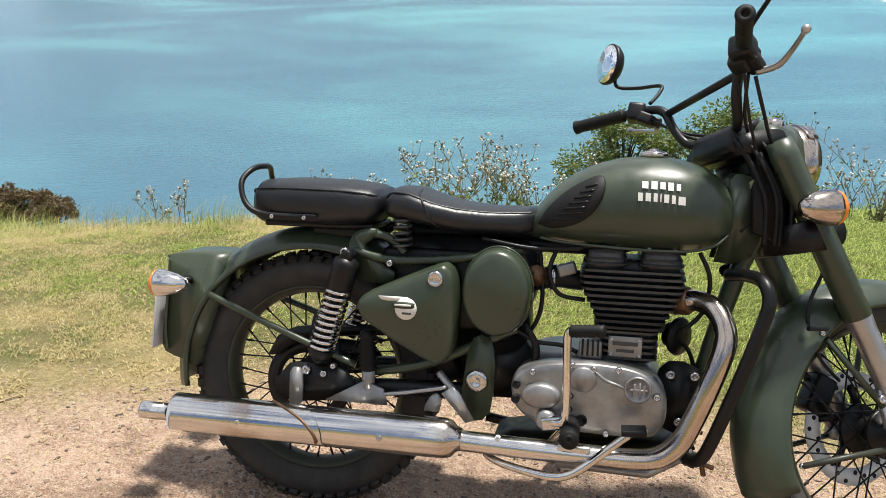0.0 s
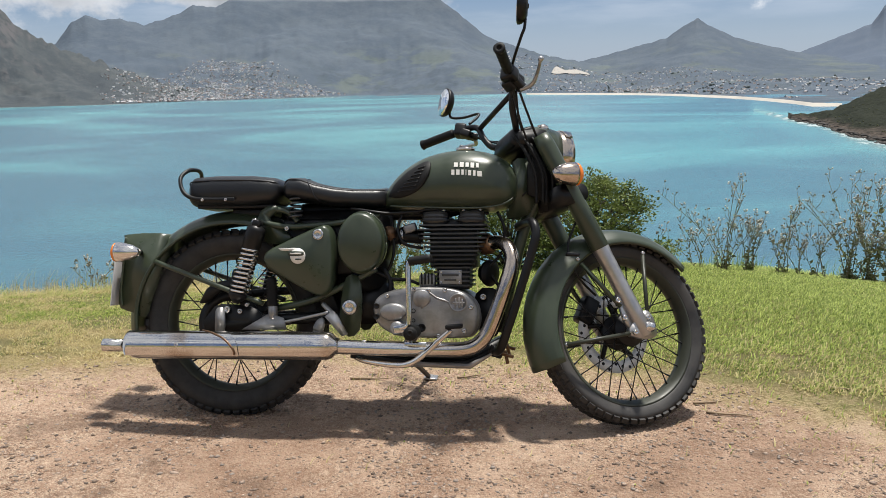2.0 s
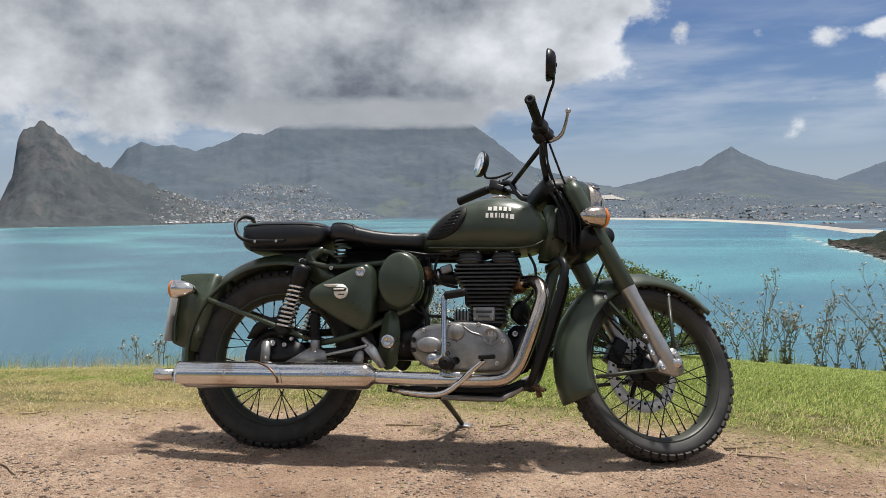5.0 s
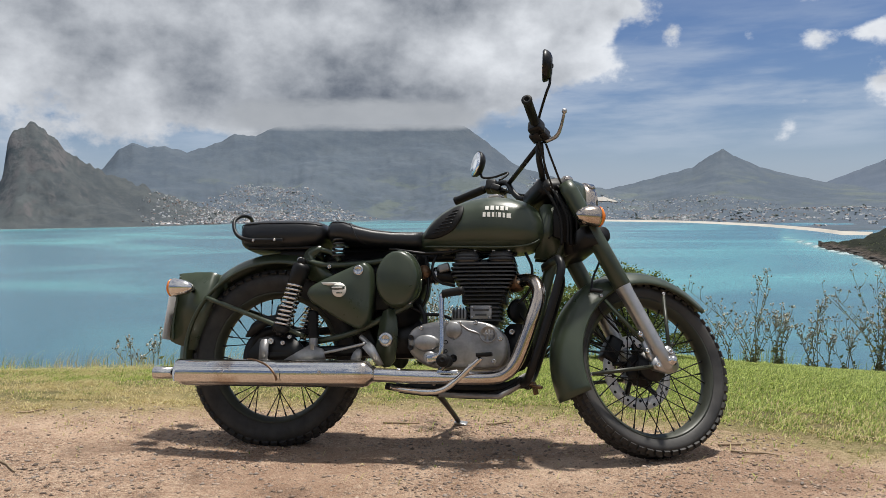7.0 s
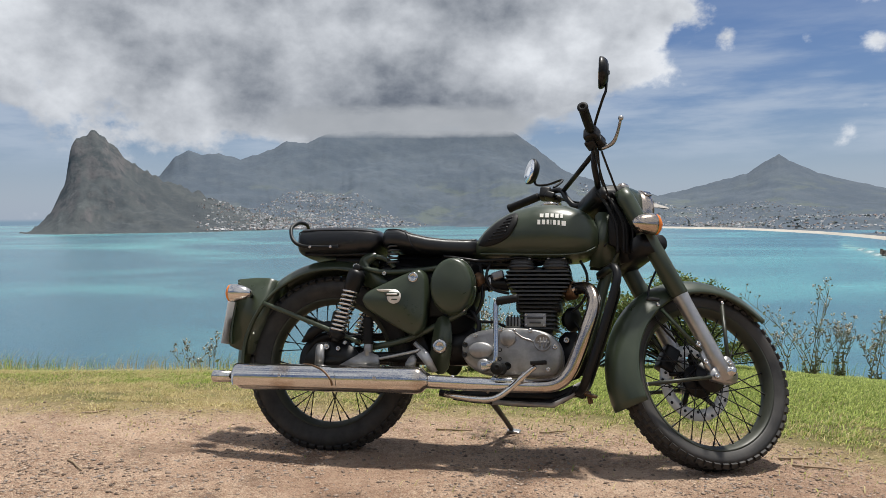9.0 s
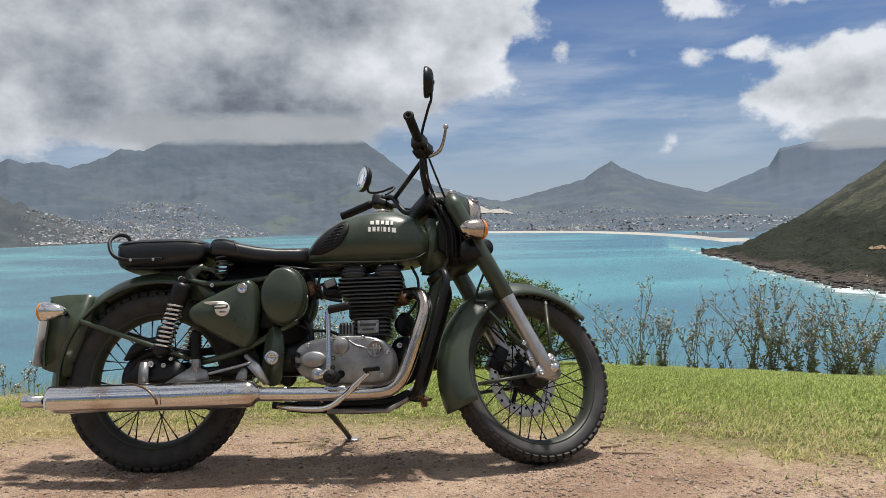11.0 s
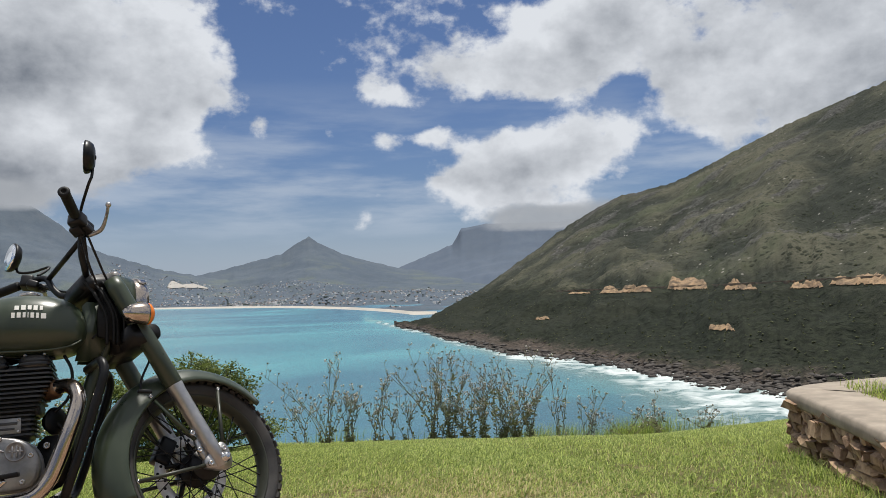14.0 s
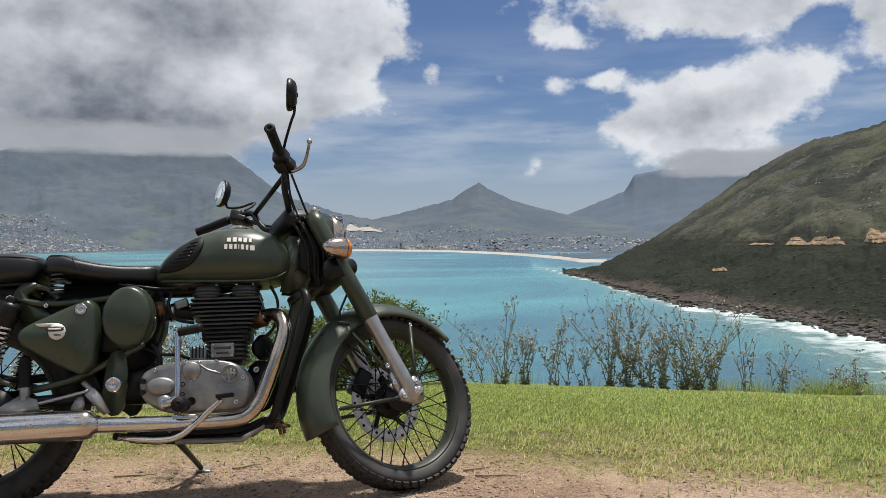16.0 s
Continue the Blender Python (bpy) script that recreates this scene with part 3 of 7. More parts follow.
def lathe(profile, origin, axis, seg=32, bm=None, squash=(1, 1), closed_profile=False):
    """Turns (radius, height) pairs round an axis."""
    bm = bm or bmesh.new()
    axis = Vector(axis).normalized()
    side = axis.cross(Vector((0, 0, 1)) if abs(axis.z) < 0.9 else Vector((1, 0, 0))).normalized()
    up = axis.cross(side)
    o = Vector(origin)
    rings = []
    for r, h in profile:
        rings.append([bm.verts.new(o + axis * h + (side * math.cos(2 * math.pi * k / seg) * squash[0] + up * math.sin(2 * math.pi * k / seg) * squash[1]) * max(r, 1e-4)) for k in range(seg)])
    if closed_profile:
        rings.append(rings[0])
    ring_faces(bm, rings, True, not closed_profile)
    return finish(bm)


def rod(a, b, r, seg=12, bevel=0.15):
    a, b = Vector(a), Vector(b)
    n = (b - a).length
    c = min(r * bevel, n * 0.3)
    return lathe([(r - c, 0), (r, c), (r, n - c), (r - c, n)], a, b - a, seg)


def box(centre, size, bevel=0.004, turn=(0, 0, 0), bm=None):
    bm = bm or bmesh.new()
    made = bmesh.ops.create_cube(bm, size=1, matrix=Matrix.LocRotScale(Vector(centre), Euler([radians(a) for a in turn]), Vector(size)))
    if bevel:
        edges = list({e for v in made["verts"] for e in v.link_edges})
        bmesh.ops.bevel(bm, geom=edges, offset=bevel, segments=2, affect="EDGES", profile=0.6)
    return bm


def prism(outline, y0, y1, inset=0.0, bulge=0.0, steps=4, round_it=True):
    """A plate with the outline in the XZ plane, from y0 to y1; the y1 face may be inset and bulged like a pressed cover."""
    pts = outline
    if round_it:
        closed = [outline[-1]] + list(outline) + [outline[0], outline[1]]
        full = curve([(a, 0, b) for a, b in closed], steps)
        pts = [(q.x, q.z) for q in full[steps:-steps - steps]]
    cx = sum(p[0] for p in pts) / len(pts)
    cz = sum(p[1] for p in pts) / len(pts)
    bm = bmesh.new()

    def ring(k, y):
        return [bm.verts.new((cx + (p[0] - cx) * k, y, cz + (p[1] - cz) * k)) for p in pts]

    rings = [ring(1, y0), ring(1, y0 + (y1 - y0) * 0.55)]
    if inset:
        for q in (0.3, 0.6, 0.85, 1.0):
            rings.append(ring(1 - inset * (1 - math.sqrt(max(0, 1 - q * q))), y0 + (y1 - y0) * (0.55 + 0.45 * q)))
    else:
        rings.append(ring(1, y1))
    if bulge:
        base = 1 - inset
        for q in (0.85, 0.65, 0.4, 0.15):
            rings.append(ring(base * q, y1 + bulge * (1 - q * q)))
    ring_faces(bm, rings)
    return finish(bm)


def coil(a, b, radius, wire, turns, seg=14, ws=6):
    a, b = Vector(a), Vector(b)
    ax = (b - a).normalized()
    s = ax.cross(Y_AX if abs(ax.y) < 0.9 else Vector((1, 0, 0))).normalized()
    u = ax.cross(s)
    n = int(turns * seg)
    return tube([a + (b - a) * (i / n) + (s * math.cos(2 * math.pi * i / seg) + u * math.sin(2 * math.pi * i / seg)) * radius for i in range(n + 1)], wire, ws, smooth=False)


# ---------------------------------------------------------------- motorcycle materials
PAINT = plain("olive_paint", (0.039, 0.053, 0.031), 0.35, 0.0, 0.22, 14.0, 0.02, 0.45, 0.18)
RIM_PAINT = plain("olive_rim_paint", (0.034, 0.038, 0.026), 0.45, 0.0, 0.3, 20.0, 0.05, 0.4)
RUBBER_D = plain("dusty_tyre_rubber", (0.056, 0.053, 0.050), 0.50, 0.0, 0.35, 9.0, 0.12, 0.35, dark=(0.013, 0.013, 0.013))
BLACK = plain("black_enamel", (0.0055, 0.0055, 0.006), 0.42, 0.0, 0.3, 25.0, 0.04, 0.32)
RUBBER = plain("tyre_rubber", (0.013, 0.013, 0.013), 0.68, 0.0, 0.35, 18.0, 0.15, dark=(0.028, 0.026, 0.024))
GRIPR = plain("ribbed_rubber", (0.006, 0.006, 0.006), 0.62, 0.0, 0.3, 60.0, 0.1, 0.3)
LEATHER = plain("black_leatherette", (0.0068, 0.0078, 0.0100), 0.40, 0.0, 0.25, 160.0, 0.16, 0.5)
ALLOY = plain("cast_alloy", (0.41, 0.405, 0.40), 0.38, 0.65, 0.35, 16.0, 0.12, dark=(0.20, 0.195, 0.19))
FORK_ALLOY = plain("fork_alloy", (0.46, 0.455, 0.45), 0.36, 0.85, 0.2, 30.0, 0.05)
STEEL = plain("bright_steel", (0.62, 0.61, 0.60), 0.22, 1.0, 0.2, 40.0)
FIN_M = plain("black_engine_fins", (0.020, 0.020, 0.020), 0.5, 0.2, 0.4, 30.0, 0.08)
FIN_E = plain("machined_fin_edge", (0.085, 0.085, 0.085), 0.42, 0.7, 0.3, 60.0)
ORANGE = plain("amber_lens", (0.80, 0.22, 0.03), 0.15, 0.0, 0.1, 40.0)
RED = plain("red_lens", (0.45, 0.02, 0.015), 0.15, 0.0, 0.1, 40.0)
DECAL = plain("off_white_decal", (0.72, 0.71, 0.66), 0.45, 0.0, 0.08, 60.0)
DECAL_D = plain("dark_decal", (0.035, 0.045, 0.03), 0.45, 0.0, 0.1, 60.0)
COPPER = plain("heat_browned_metal", (0.22, 0.13, 0.075), 0.45, 0.8, 0.4, 50.0, 0.1)
PLATE_M = plain("number_plate", (0.68, 0.69, 0.70), 0.4, 0.0, 0.1, 20.0)
DISC_M = plain("brake_disc_steel", (0.72, 0.72, 0.71), 0.40, 0.0, 0.06, 50.0)


def make_chrome(nd, b):
    p = obj_coord(nd)
    x, y, z = nd.split(p)
    a = nd.noise(p, 14.0, 5.0, 0.65)
    f = nd.noise(p, 120.0, 3.0, 0.6)
    burn = nd.math("MULTIPLY", nd.ramp(nd.math("ABSOLUTE", nd.math("SUBTRACT", x, -0.135)), 0.075, 0.0), nd.ramp(a, 0.36, 0.6))
    burn = nd.math("MAXIMUM", burn, nd.math("MULTIPLY", nd.ramp(nd.math("ABSOLUTE", nd.math("SUBTRACT", x, 0.375)), 0.045, 0.0), 0.7))
    burn = nd.math("MAXIMUM", burn, nd.math("MULTIPLY", nd.ramp(x, 0.62, 0.90), nd.ramp(a, 0.25, 0.6, 0.55, 1.0)))
    col = nd.mix(nd.math("MULTIPLY", burn, 0.66), (0.66, 0.635, 0.60), (0.36, 0.26, 0.18))
    nd.link(col, b.inputs["Base Color"])
    b.inputs["Metallic"].default_value = 1.0
    nd.link(nd.math("ADD", nd.ramp(a, 0.3, 0.75, 0.11, 0.22), nd.math("MULTIPLY", nd.ramp(f, 0.5, 0.8), 0.06)), b.inputs["Roughness"])
    nd.link(nd.bump(a, 0.04, 0.01), b.inputs["Normal"])


CHROME = material("chrome", make_chrome)


def make_glass(nd, b):
    b.inputs["Base Color"].default_value = (0.95, 0.96, 0.97, 1)
    b.inputs["Transmission Weight"].default_value = 1.0
    b.inputs["Roughness"].default_value = 0.03
    b.inputs["IOR"].default_value = 1.45


GLASS = material("clear_glass", make_glass)


def make_mirror(nd, b):
    b.inputs["Base Color"].default_value = (0.90, 0.91, 0.92, 1)
    b.inputs["Metallic"].default_value = 1.0
    b.inputs["Roughness"].default_value = 0.02


MIRROR = material("mirror_glass", make_mirror)

# ---------------------------------------------------------------- the motorcycle
bike = new("motorcycle")
bike.matrix_world = Matrix.Translation((-0.02, -0.075, 0.0)) @ Euler((0, 0, radians(2.5))).to_matrix().to_4x4() @ Euler((0, radians(-0.7), 0)).to_matrix().to_4x4() @ Euler((radians(-13.0), 0, 0)).to_matrix().to_4x4()
tagged(bike, "olive green classic motorcycle leaning on its side stand on dirt", "motorcycle")
RAKE = radians(27)
PIVOT = Vector((1.455, 0, 0))
STEER = Matrix.Translation(PIVOT) @ Matrix.Rotation(radians(30), 4, Vector((-math.sin(RAKE), 0, math.cos(RAKE)))) @ Matrix.Translation(-PIVOT)


# the bars and the lamp sit a little further over than the fork
STEER_UP = Matrix.Translation((-0.010, 0.046, 0.014)) @ STEER
CLAMP = STEER_UP @ Vector((0.985, 0, 0.972))
STEER_BAR = Matrix.Translation(CLAMP) @ Matrix.Rotation(radians(-3.0), 4, "X") @ Matrix.Translation(-CLAMP) @ STEER_UP
HIGH = {"handlebar", "mirror", "headlamp", "upper_yoke", "cable", "instrument_housing"}


def bpart(name, bm, mat, label="", parent=None, smooth=True, steered=False):
    ob = part(name, bm, mat, parent or bike, label, smooth)
    if steered and parent is None:
        ob.matrix_basis = STEER_BAR if name == "handlebar" else STEER_UP if name in HIGH else STEER
    return ob


def bolt(c, r=0.008, axis=(0, -1, 0), h=0.006):
    return lathe([(r, 0), (r, h * 0.6), (r * 0.8, h), (r * 0.45, h), (r * 0.4, h * 0.6)], c, axis, 10)


def wheel(name, c, r_out, r_rim, half, steered, label, rubber):
    """Rim with tyre, hub and crossed wire spokes; the axle lies along Y."""
    o = Vector(c)
    prof = [(r_rim, -0.036), (r_rim + 0.002, -0.030), (r_rim - 0.006, -0.026), (r_rim - 0.012, -0.018), (r_rim - 0.014, 0.0), (r_rim - 0.012, 0.018), (r_rim - 0.006, 0.026), (r_rim + 0.002, 0.030), (r_rim, 0.036), (r_rim - 0.005, 0.034), (r_rim - 0.011, 0.024), (r_rim - 0.020, 0.014), (r_rim - 0.023, 0.0), (r_rim - 0.020, -0.014), (r_rim - 0.011, -0.024), (r_rim - 0.005, -0.034)]
    rim = bpart(name, lathe(prof, o, Y_AX, 64, closed_profile=True), RIM_PAINT, label, steered=steered)
    h = r_out - r_rim
    tp = [(r_rim - 0.004, -0.030), (r_rim + 0.004, -0.037), (r_rim + h * 0.25, -half * 0.88), (r_rim + h * 0.45, -half), (r_rim + h * 0.62, -half * 0.98), (r_rim + h * 0.76, -half * 0.86), (r_rim + h * 0.88, -half * 0.62), (r_rim + h * 0.93, -half * 0.3), (r_rim + h * 0.945, 0)]
    tp = tp + [(a, -b) for a, b in tp[-2::-1]]
    bpart("tyre", lathe(tp, o, Y_AX, 72, closed_profile=True), rubber, "black rubber tyre dusted with pale dirt", rim)
    tread = bmesh.new()
    n = 58
    for i in range(n):
        a = 2 * math.pi * i / n
        for yy, rad, wy, hh, off, tilt in ((-half * 0.80, r_out - h * 0.165, 0.021, 0.016, 0.0, 40), (half * 0.80, r_out - h * 0.165, 0.021, 0.016, 0.5, -40), (-half * 0.30, r_out - h * 0.045, 0.028, 0.010, 0.5, 14), (half * 0.30, r_out - h * 0.045, 0.028, 0.010, 0.0, -14)):
            b = a + off * 2 * math.pi / n
            m = Matrix.Translation(o) @ Matrix.Rotation(b, 4, "Y") @ Matrix.Translation((rad - 0.004, yy, 0)) @ Matrix.Rotation(radians(tilt), 4, "Z") @ Matrix.Diagonal((hh, wy, 2 * math.pi * rad / n * 0.66, 1))
            bmesh.ops.create_cube(tread, size=1, matrix=m)
    bpart("tread", tread, RUBBER, "worn blocky tread", rim, smooth=False)
    bpart("hub", lathe([(0.022, -0.085), (0.030, -0.075), (0.034, -0.05), (0.055, -0.046), (0.060, -0.040), (0.055, -0.034), (0.034, -0.028), (0.032, 0.0), (0.034, 0.028), (0.058, 0.034), (0.062, 0.040), (0.058, 0.046), (0.034, 0.05), (0.028, 0.08)], o, Y_AX, 28), BLACK, "black wheel hub", rim)
    for i in range(36):
        s = -1 if i % 2 else 1
        a = 2 * math.pi * i / 36
        lead = radians(62) * (1 if (i // 2) % 2 else -1)
        p0 = o + Vector((math.cos(a + lead) * 0.055, s * 0.041, math.sin(a + lead) * 0.055))
        p1 = o + Vector((math.cos(a) * (r_rim - 0.016), s * 0.008, math.sin(a) * (r_rim - 0.016)))
        d = (p1 - p0).normalized()
        bm = tube([p0, p1], 0.0021, 5, smooth=False)
        tube([p1 - d * 0.022, p1], 0.0034, 5, smooth=False, bm=bm)
        bpart("spoke", bm, BLACK, parent=rim)
    return rim


RW, FW = (-0.03, 0, 0.330), (1.37, 0, 0.304)
rear = wheel("rear_wheel", RW, 0.340, 0.250, 0.057, False, "olive painted rear rim with black spokes", RUBBER)
front = wheel("front_wheel", FW, 0.320, 0.261, 0.046, True, "olive painted front rim turned towards the sea", RUBBER_D)


def fender(c, radius, a0, a1, half, drop, taper, thick=0.003, n=40, m=12):
    """A mudguard: an arched strip round a wheel, angles in degrees from straight ahead."""
    bm = bmesh.new()
    rings = []
    for i in range(n):
        t = i / (n - 1)
        a = radians(a0 + (a1 - a0) * t)
        rr = radius(t) if callable(radius) else radius
        dd = drop(t) if callable(drop) else drop
        hw = half * taper(t)
        line = []
        for k in range(m + 1):
            u = -1 + 2 * k / m
            y = hw * math.sin(u * math.pi / 2 * 0.94) / math.sin(math.pi / 2 * 0.94)
            line.append((y, rr - dd * (1 - math.cos(u * math.pi / 2 * 0.94)) ** 1.1))
        y, q = line[0]
        full = [(y - 0.004, q - 0.001), (y - 0.006, q + 0.004)] + line[1:-1] + [(-y + 0.006, q + 0.004), (-y + 0.004, q - 0.001)]
        inner = [(b * 0.955, e - thick - 0.002) for b, e in reversed(full)]
        rings.append([bm.verts.new((c[0] + math.cos(a) * e, b, c[2] + math.sin(a) * e)) for b, e in full + inner])
    ring_faces(bm, rings)
    return finish(bm)


rf = bpart("rear_mudguard", fender(RW, lambda t: 0.412 - 0.018 * t, 56, 186, 0.082, lambda t: 0.052 + 0.004 * t, lambda t: 1.0), PAINT, "olive mudguard with a rolled edge")
for s in (-1, 1):
    bpart("edge_bead", tube([(RW[0] + math.cos(radians(a)) * (0.362 - 0.012 * (a - 60) / 124), s * 0.084, RW[2] + math.sin(radians(a)) * (0.362 - 0.012 * (a - 60) / 124)) for a in range(62, 182, 6)], 0.005, 8), PAINT, parent=rf)
    bpart("mudguard_stay", tube([(-0.298, s * 0.094, 0.552), (-0.10, s * 0.118, 0.482), (0.114, s * 0.122, 0.403)], 0.009, 8), PAINT, "olive tubular stay", rf)
ff = bpart("front_mudguard", fender((1.360, 0, 0.302), lambda t: 0.366 + 0.002 * t, 42, 203, 0.078, lambda t: 0.056 + 0.030 * min(1.0, t * 1.6), lambda t: 0.93 + 0.07 * min(1, t * 5)), PAINT, "olive deep-sided mudguard", steered=True)
for s in (-1, 1):
    bpart("mudguard_stay", tube([(1.343, s * 0.105, 0.283), (1.10, s * 0.082, 0.243)], 0.007, 8), RIM_PAINT, "dark olive stay", ff)
    bpart("mudguard_stay", tube([(1.405, s * 0.105, 0.33), (1.428, s * 0.078, 0.565)], 0.007, 8), RIM_PAINT, "dark olive stay", ff)
    bpart("mudguard_stay", tube([(1.305, s * 0.100, 0.372), (1.18, s * 0.076, 0.522)], 0.008, 8), PAINT, "", ff)
    for p in ((1.10, 0.243), (1.428, 0.570), (1.165, 0.535)):
        bpart("bolt", bolt((p[0], s * 0.079, p[1]), 0.007, (0, s, 0)), STEEL, parent=ff)
    for p in ((1.400, 0.335), (1.343, 0.283), (1.306, 0.331), (1.285, 0.39)):
        bpart("bolt", bolt((p[0], s * 0.115, p[1]), 0.010, (0, s, 0), 0.009), STEEL, parent=ff)

# fork
for s in (-1, 1):
    leg = bpart("fork_leg", lathe([(0.020, 0), (0.027, 0.006), (0.0285, 0.10), (0.028, 0.30), (0.030, 0.33), (0.030, 0.345), (0.026, 0.35)], (1.397, s * 0.100, 0.275), (-math.sin(RAKE), 0, math.cos(RAKE)), 24), FORK_ALLOY, "bare alloy lower fork leg", steered=True)
    bpart("fork_shroud", lathe([(0.030, 0), (0.0325, 0.004), (0.0325, 0.20), (0.033, 0.40), (0.028, 0.44)], (1.245, s * 0.100, 0.572), (-math.sin(RAKE), 0, math.cos(RAKE)), 24), PAINT, "olive fork shroud", leg)
    bpart("axle_lug", prism([(1.375, 0.265), (1.42, 0.268), (1.432, 0.295), (1.42, 0.34), (1.395, 0.36), (1.365, 0.335), (1.33, 0.30), (1.335, 0.272)], s * 0.086, s * 0.112), FORK_ALLOY, parent=leg)
    bpart("bracket", prism([(1.29, 0.41), (1.31, 0.40), (1.345, 0.325), (1.34, 0.285), (1.315, 0.32)], s * 0.09, s * 0.105, round_it=False), FORK_ALLOY, parent=leg)
    bpart("axle_nut", lathe([(0.019, 0), (0.019, 0.016), (0.014, 0.020), (0.012, 0.032), (0.006, 0.034)], (1.398, s * 0.110, 0.302), (0, s, 0), 14), STEEL, parent=leg)
bpart("axle", rod((1.37, -0.11, 0.303), (1.37, 0.11, 0.303), 0.009), STEEL, steered=True)
bpart("brake_disc", lathe([(0.098, 0.060), (0.140, 0.060), (0.140, 0.065), (0.098, 0.065)], FW, Y_AX, 56, closed_profile=True), DISC_M, "drilled steel brake disc", front)
for i in range(5):
    a = 2 * math.pi * i / 5
    bpart("disc_spider", tube([(FW[0] + 0.045 * math.cos(a), 0.05, FW[2] + 0.045 * math.sin(a)), (FW[0] + 0.105 * math.cos(a + 0.4), 0.062, FW[2] + 0.105 * math.sin(a + 0.4))], 0.009, 6, smooth=False), BLACK, parent=front)
for i in range(28):
    a = 2 * math.pi * i / 28
    q = 0.108 + 0.022 * (i % 3) / 2
    bpart("drill_hole", lathe([(0.0058, 0), (0.0058, 0.0012), (0.004, 0.0012)], (FW[0] + q * math.cos(a), 0.0602, FW[2] + q * math.sin(a)), (0, -1, 0), 8), BLACK, parent=front)
bpart("front_caliper", box((1.275, 0.075, 0.385), (0.06, 0.055, 0.10), 0.012, (0, 27, 0)), BLACK, "black brake caliper", steered=True)

# headlamp housing
ch = [(1.035, 0.925, 0.080, 0.060), (1.045, 0.927, 0.100, 0.074), (1.06, 0.930, 0.112, 0.086), (1.09, 0.928, 0.108, 0.091), (1.12, 0.926, 0.100, 0.093), (1.148, 0.925, 0.092, 0.090)]
bm = bmesh.new()
rings = []
for x, zc, hw, hz in ch:
    rings.append([bm.verts.new((x, hw * math.copysign(abs(math.cos(t)) ** 0.85, math.cos(t)), zc + hz * math.copysign(abs(math.sin(t)) ** 0.85, math.sin(t)))) for t in [2 * math.pi * k / 36 for k in range(36)]])
ring_faces(bm, rings)
lamp = bpart("headlamp", finish(bm), PAINT, "olive headlamp housing", steered=True)
bpart("chrome_rim", lathe([(0.090, 0), (0.094, 0.003), (0.095, 0.030), (0.092, 0.052), (0.083, 0.058), (0.080, 0.050), (0.086, 0.02), (0.086, 0.0)], (1.144, 0, 0.925), (1, 0, 0), 48, closed_profile=True), CHROME, "chrome headlamp ring", lamp)
bpart("lens", lathe([(0.082, 0), (0.078, 0.010), (0.060, 0.022), (0.030, 0.030), (0.004, 0.032)], (1.190, 0, 0.925), (1, 0, 0), 40), GLASS, "domed glass lens", lamp)
bpart("reflector", lathe([(0.081, 0.0), (0.060, -0.028), (0.030, -0.04), (0.004, -0.042)], (1.191, 0, 0.925), (1, 0, 0), 32), MIRROR, "", lamp)
bm = bmesh.new()
rings = []
for t in range(13):
    u = -1 + t / 6
    ang = math.pi / 2 + u * radians(62)
    tip = 0.030 * (1 - abs(u)) ** 1.3
    row = []
    for rr, x in ((0.0955, 1.165), (0.098, 1.170), (0.0975, 1.170 + 0.024 + tip), (0.0945, 1.168 + 0.024 + tip)):
        row.append(bm.verts.new((x, rr * math.cos(ang), 0.925 + rr * math.sin(ang))))
    rings.append(row)
ring_faces(bm, rings)
bpart("peak", finish(bm), CHROME, "pointed chrome headlamp peak", lamp)
for s in (-1, 1):
    bpart("pilot_lamp", lathe([(0.004, -0.028), (0.016, -0.020), (0.019, 0), (0.015, 0.012), (0.004, 0.016)], (1.088, s * 0.068, 0.998), (1, 0, 0.1), 18), CHROME, "small chrome pilot lamp", lamp)
bpart("instrument_housing", box((0.995, 0, 0.950), (0.085, 0.17, 0.070), 0.022, (0, 10, 0)), BLACK, "black instrument and ignition housing", steered=True)
# bracket plates widened in black to stand for the shade behind the lamp
for side_ in (-1, 1):
    bpart("lamp_bracket", prism([(1.005, 0.760), (1.030, 0.960), (1.075, 0.965), (1.090, 0.900), (1.120, 0.780), (1.085, 0.735)], side_ * 0.050, side_ * 0.062, steps=2), GRIPR, "black bracket plate that fills the shaded space behind the lamp", steered=True)
for x0, y0, r0_ in ((1.000, -0.070, 0.006), (1.018, -0.085, 0.005), (1.035, -0.075, 0.007), (1.052, -0.092, 0.005)):
    bpart("wiring_loom", tube([(x0 - 0.03, y0 * 0.7, 0.975), (x0 - 0.005, y0, 0.915), (x0 + 0.030, y0 * 1.02, 0.830), (x0 + 0.035, y0 * 0.8, 0.730)], r0_, 8), GRIPR, "black wiring loom behind the lamp", steered=True)
bpart("speedometer", lathe([(0.050, 0), (0.052, 0.02), (0.046, 0.028), (0.042, 0.026), (0.004, 0.026)], (1.045, 0, 0.985), (-0.35, 0, 1), 28), BLACK, "", lamp)
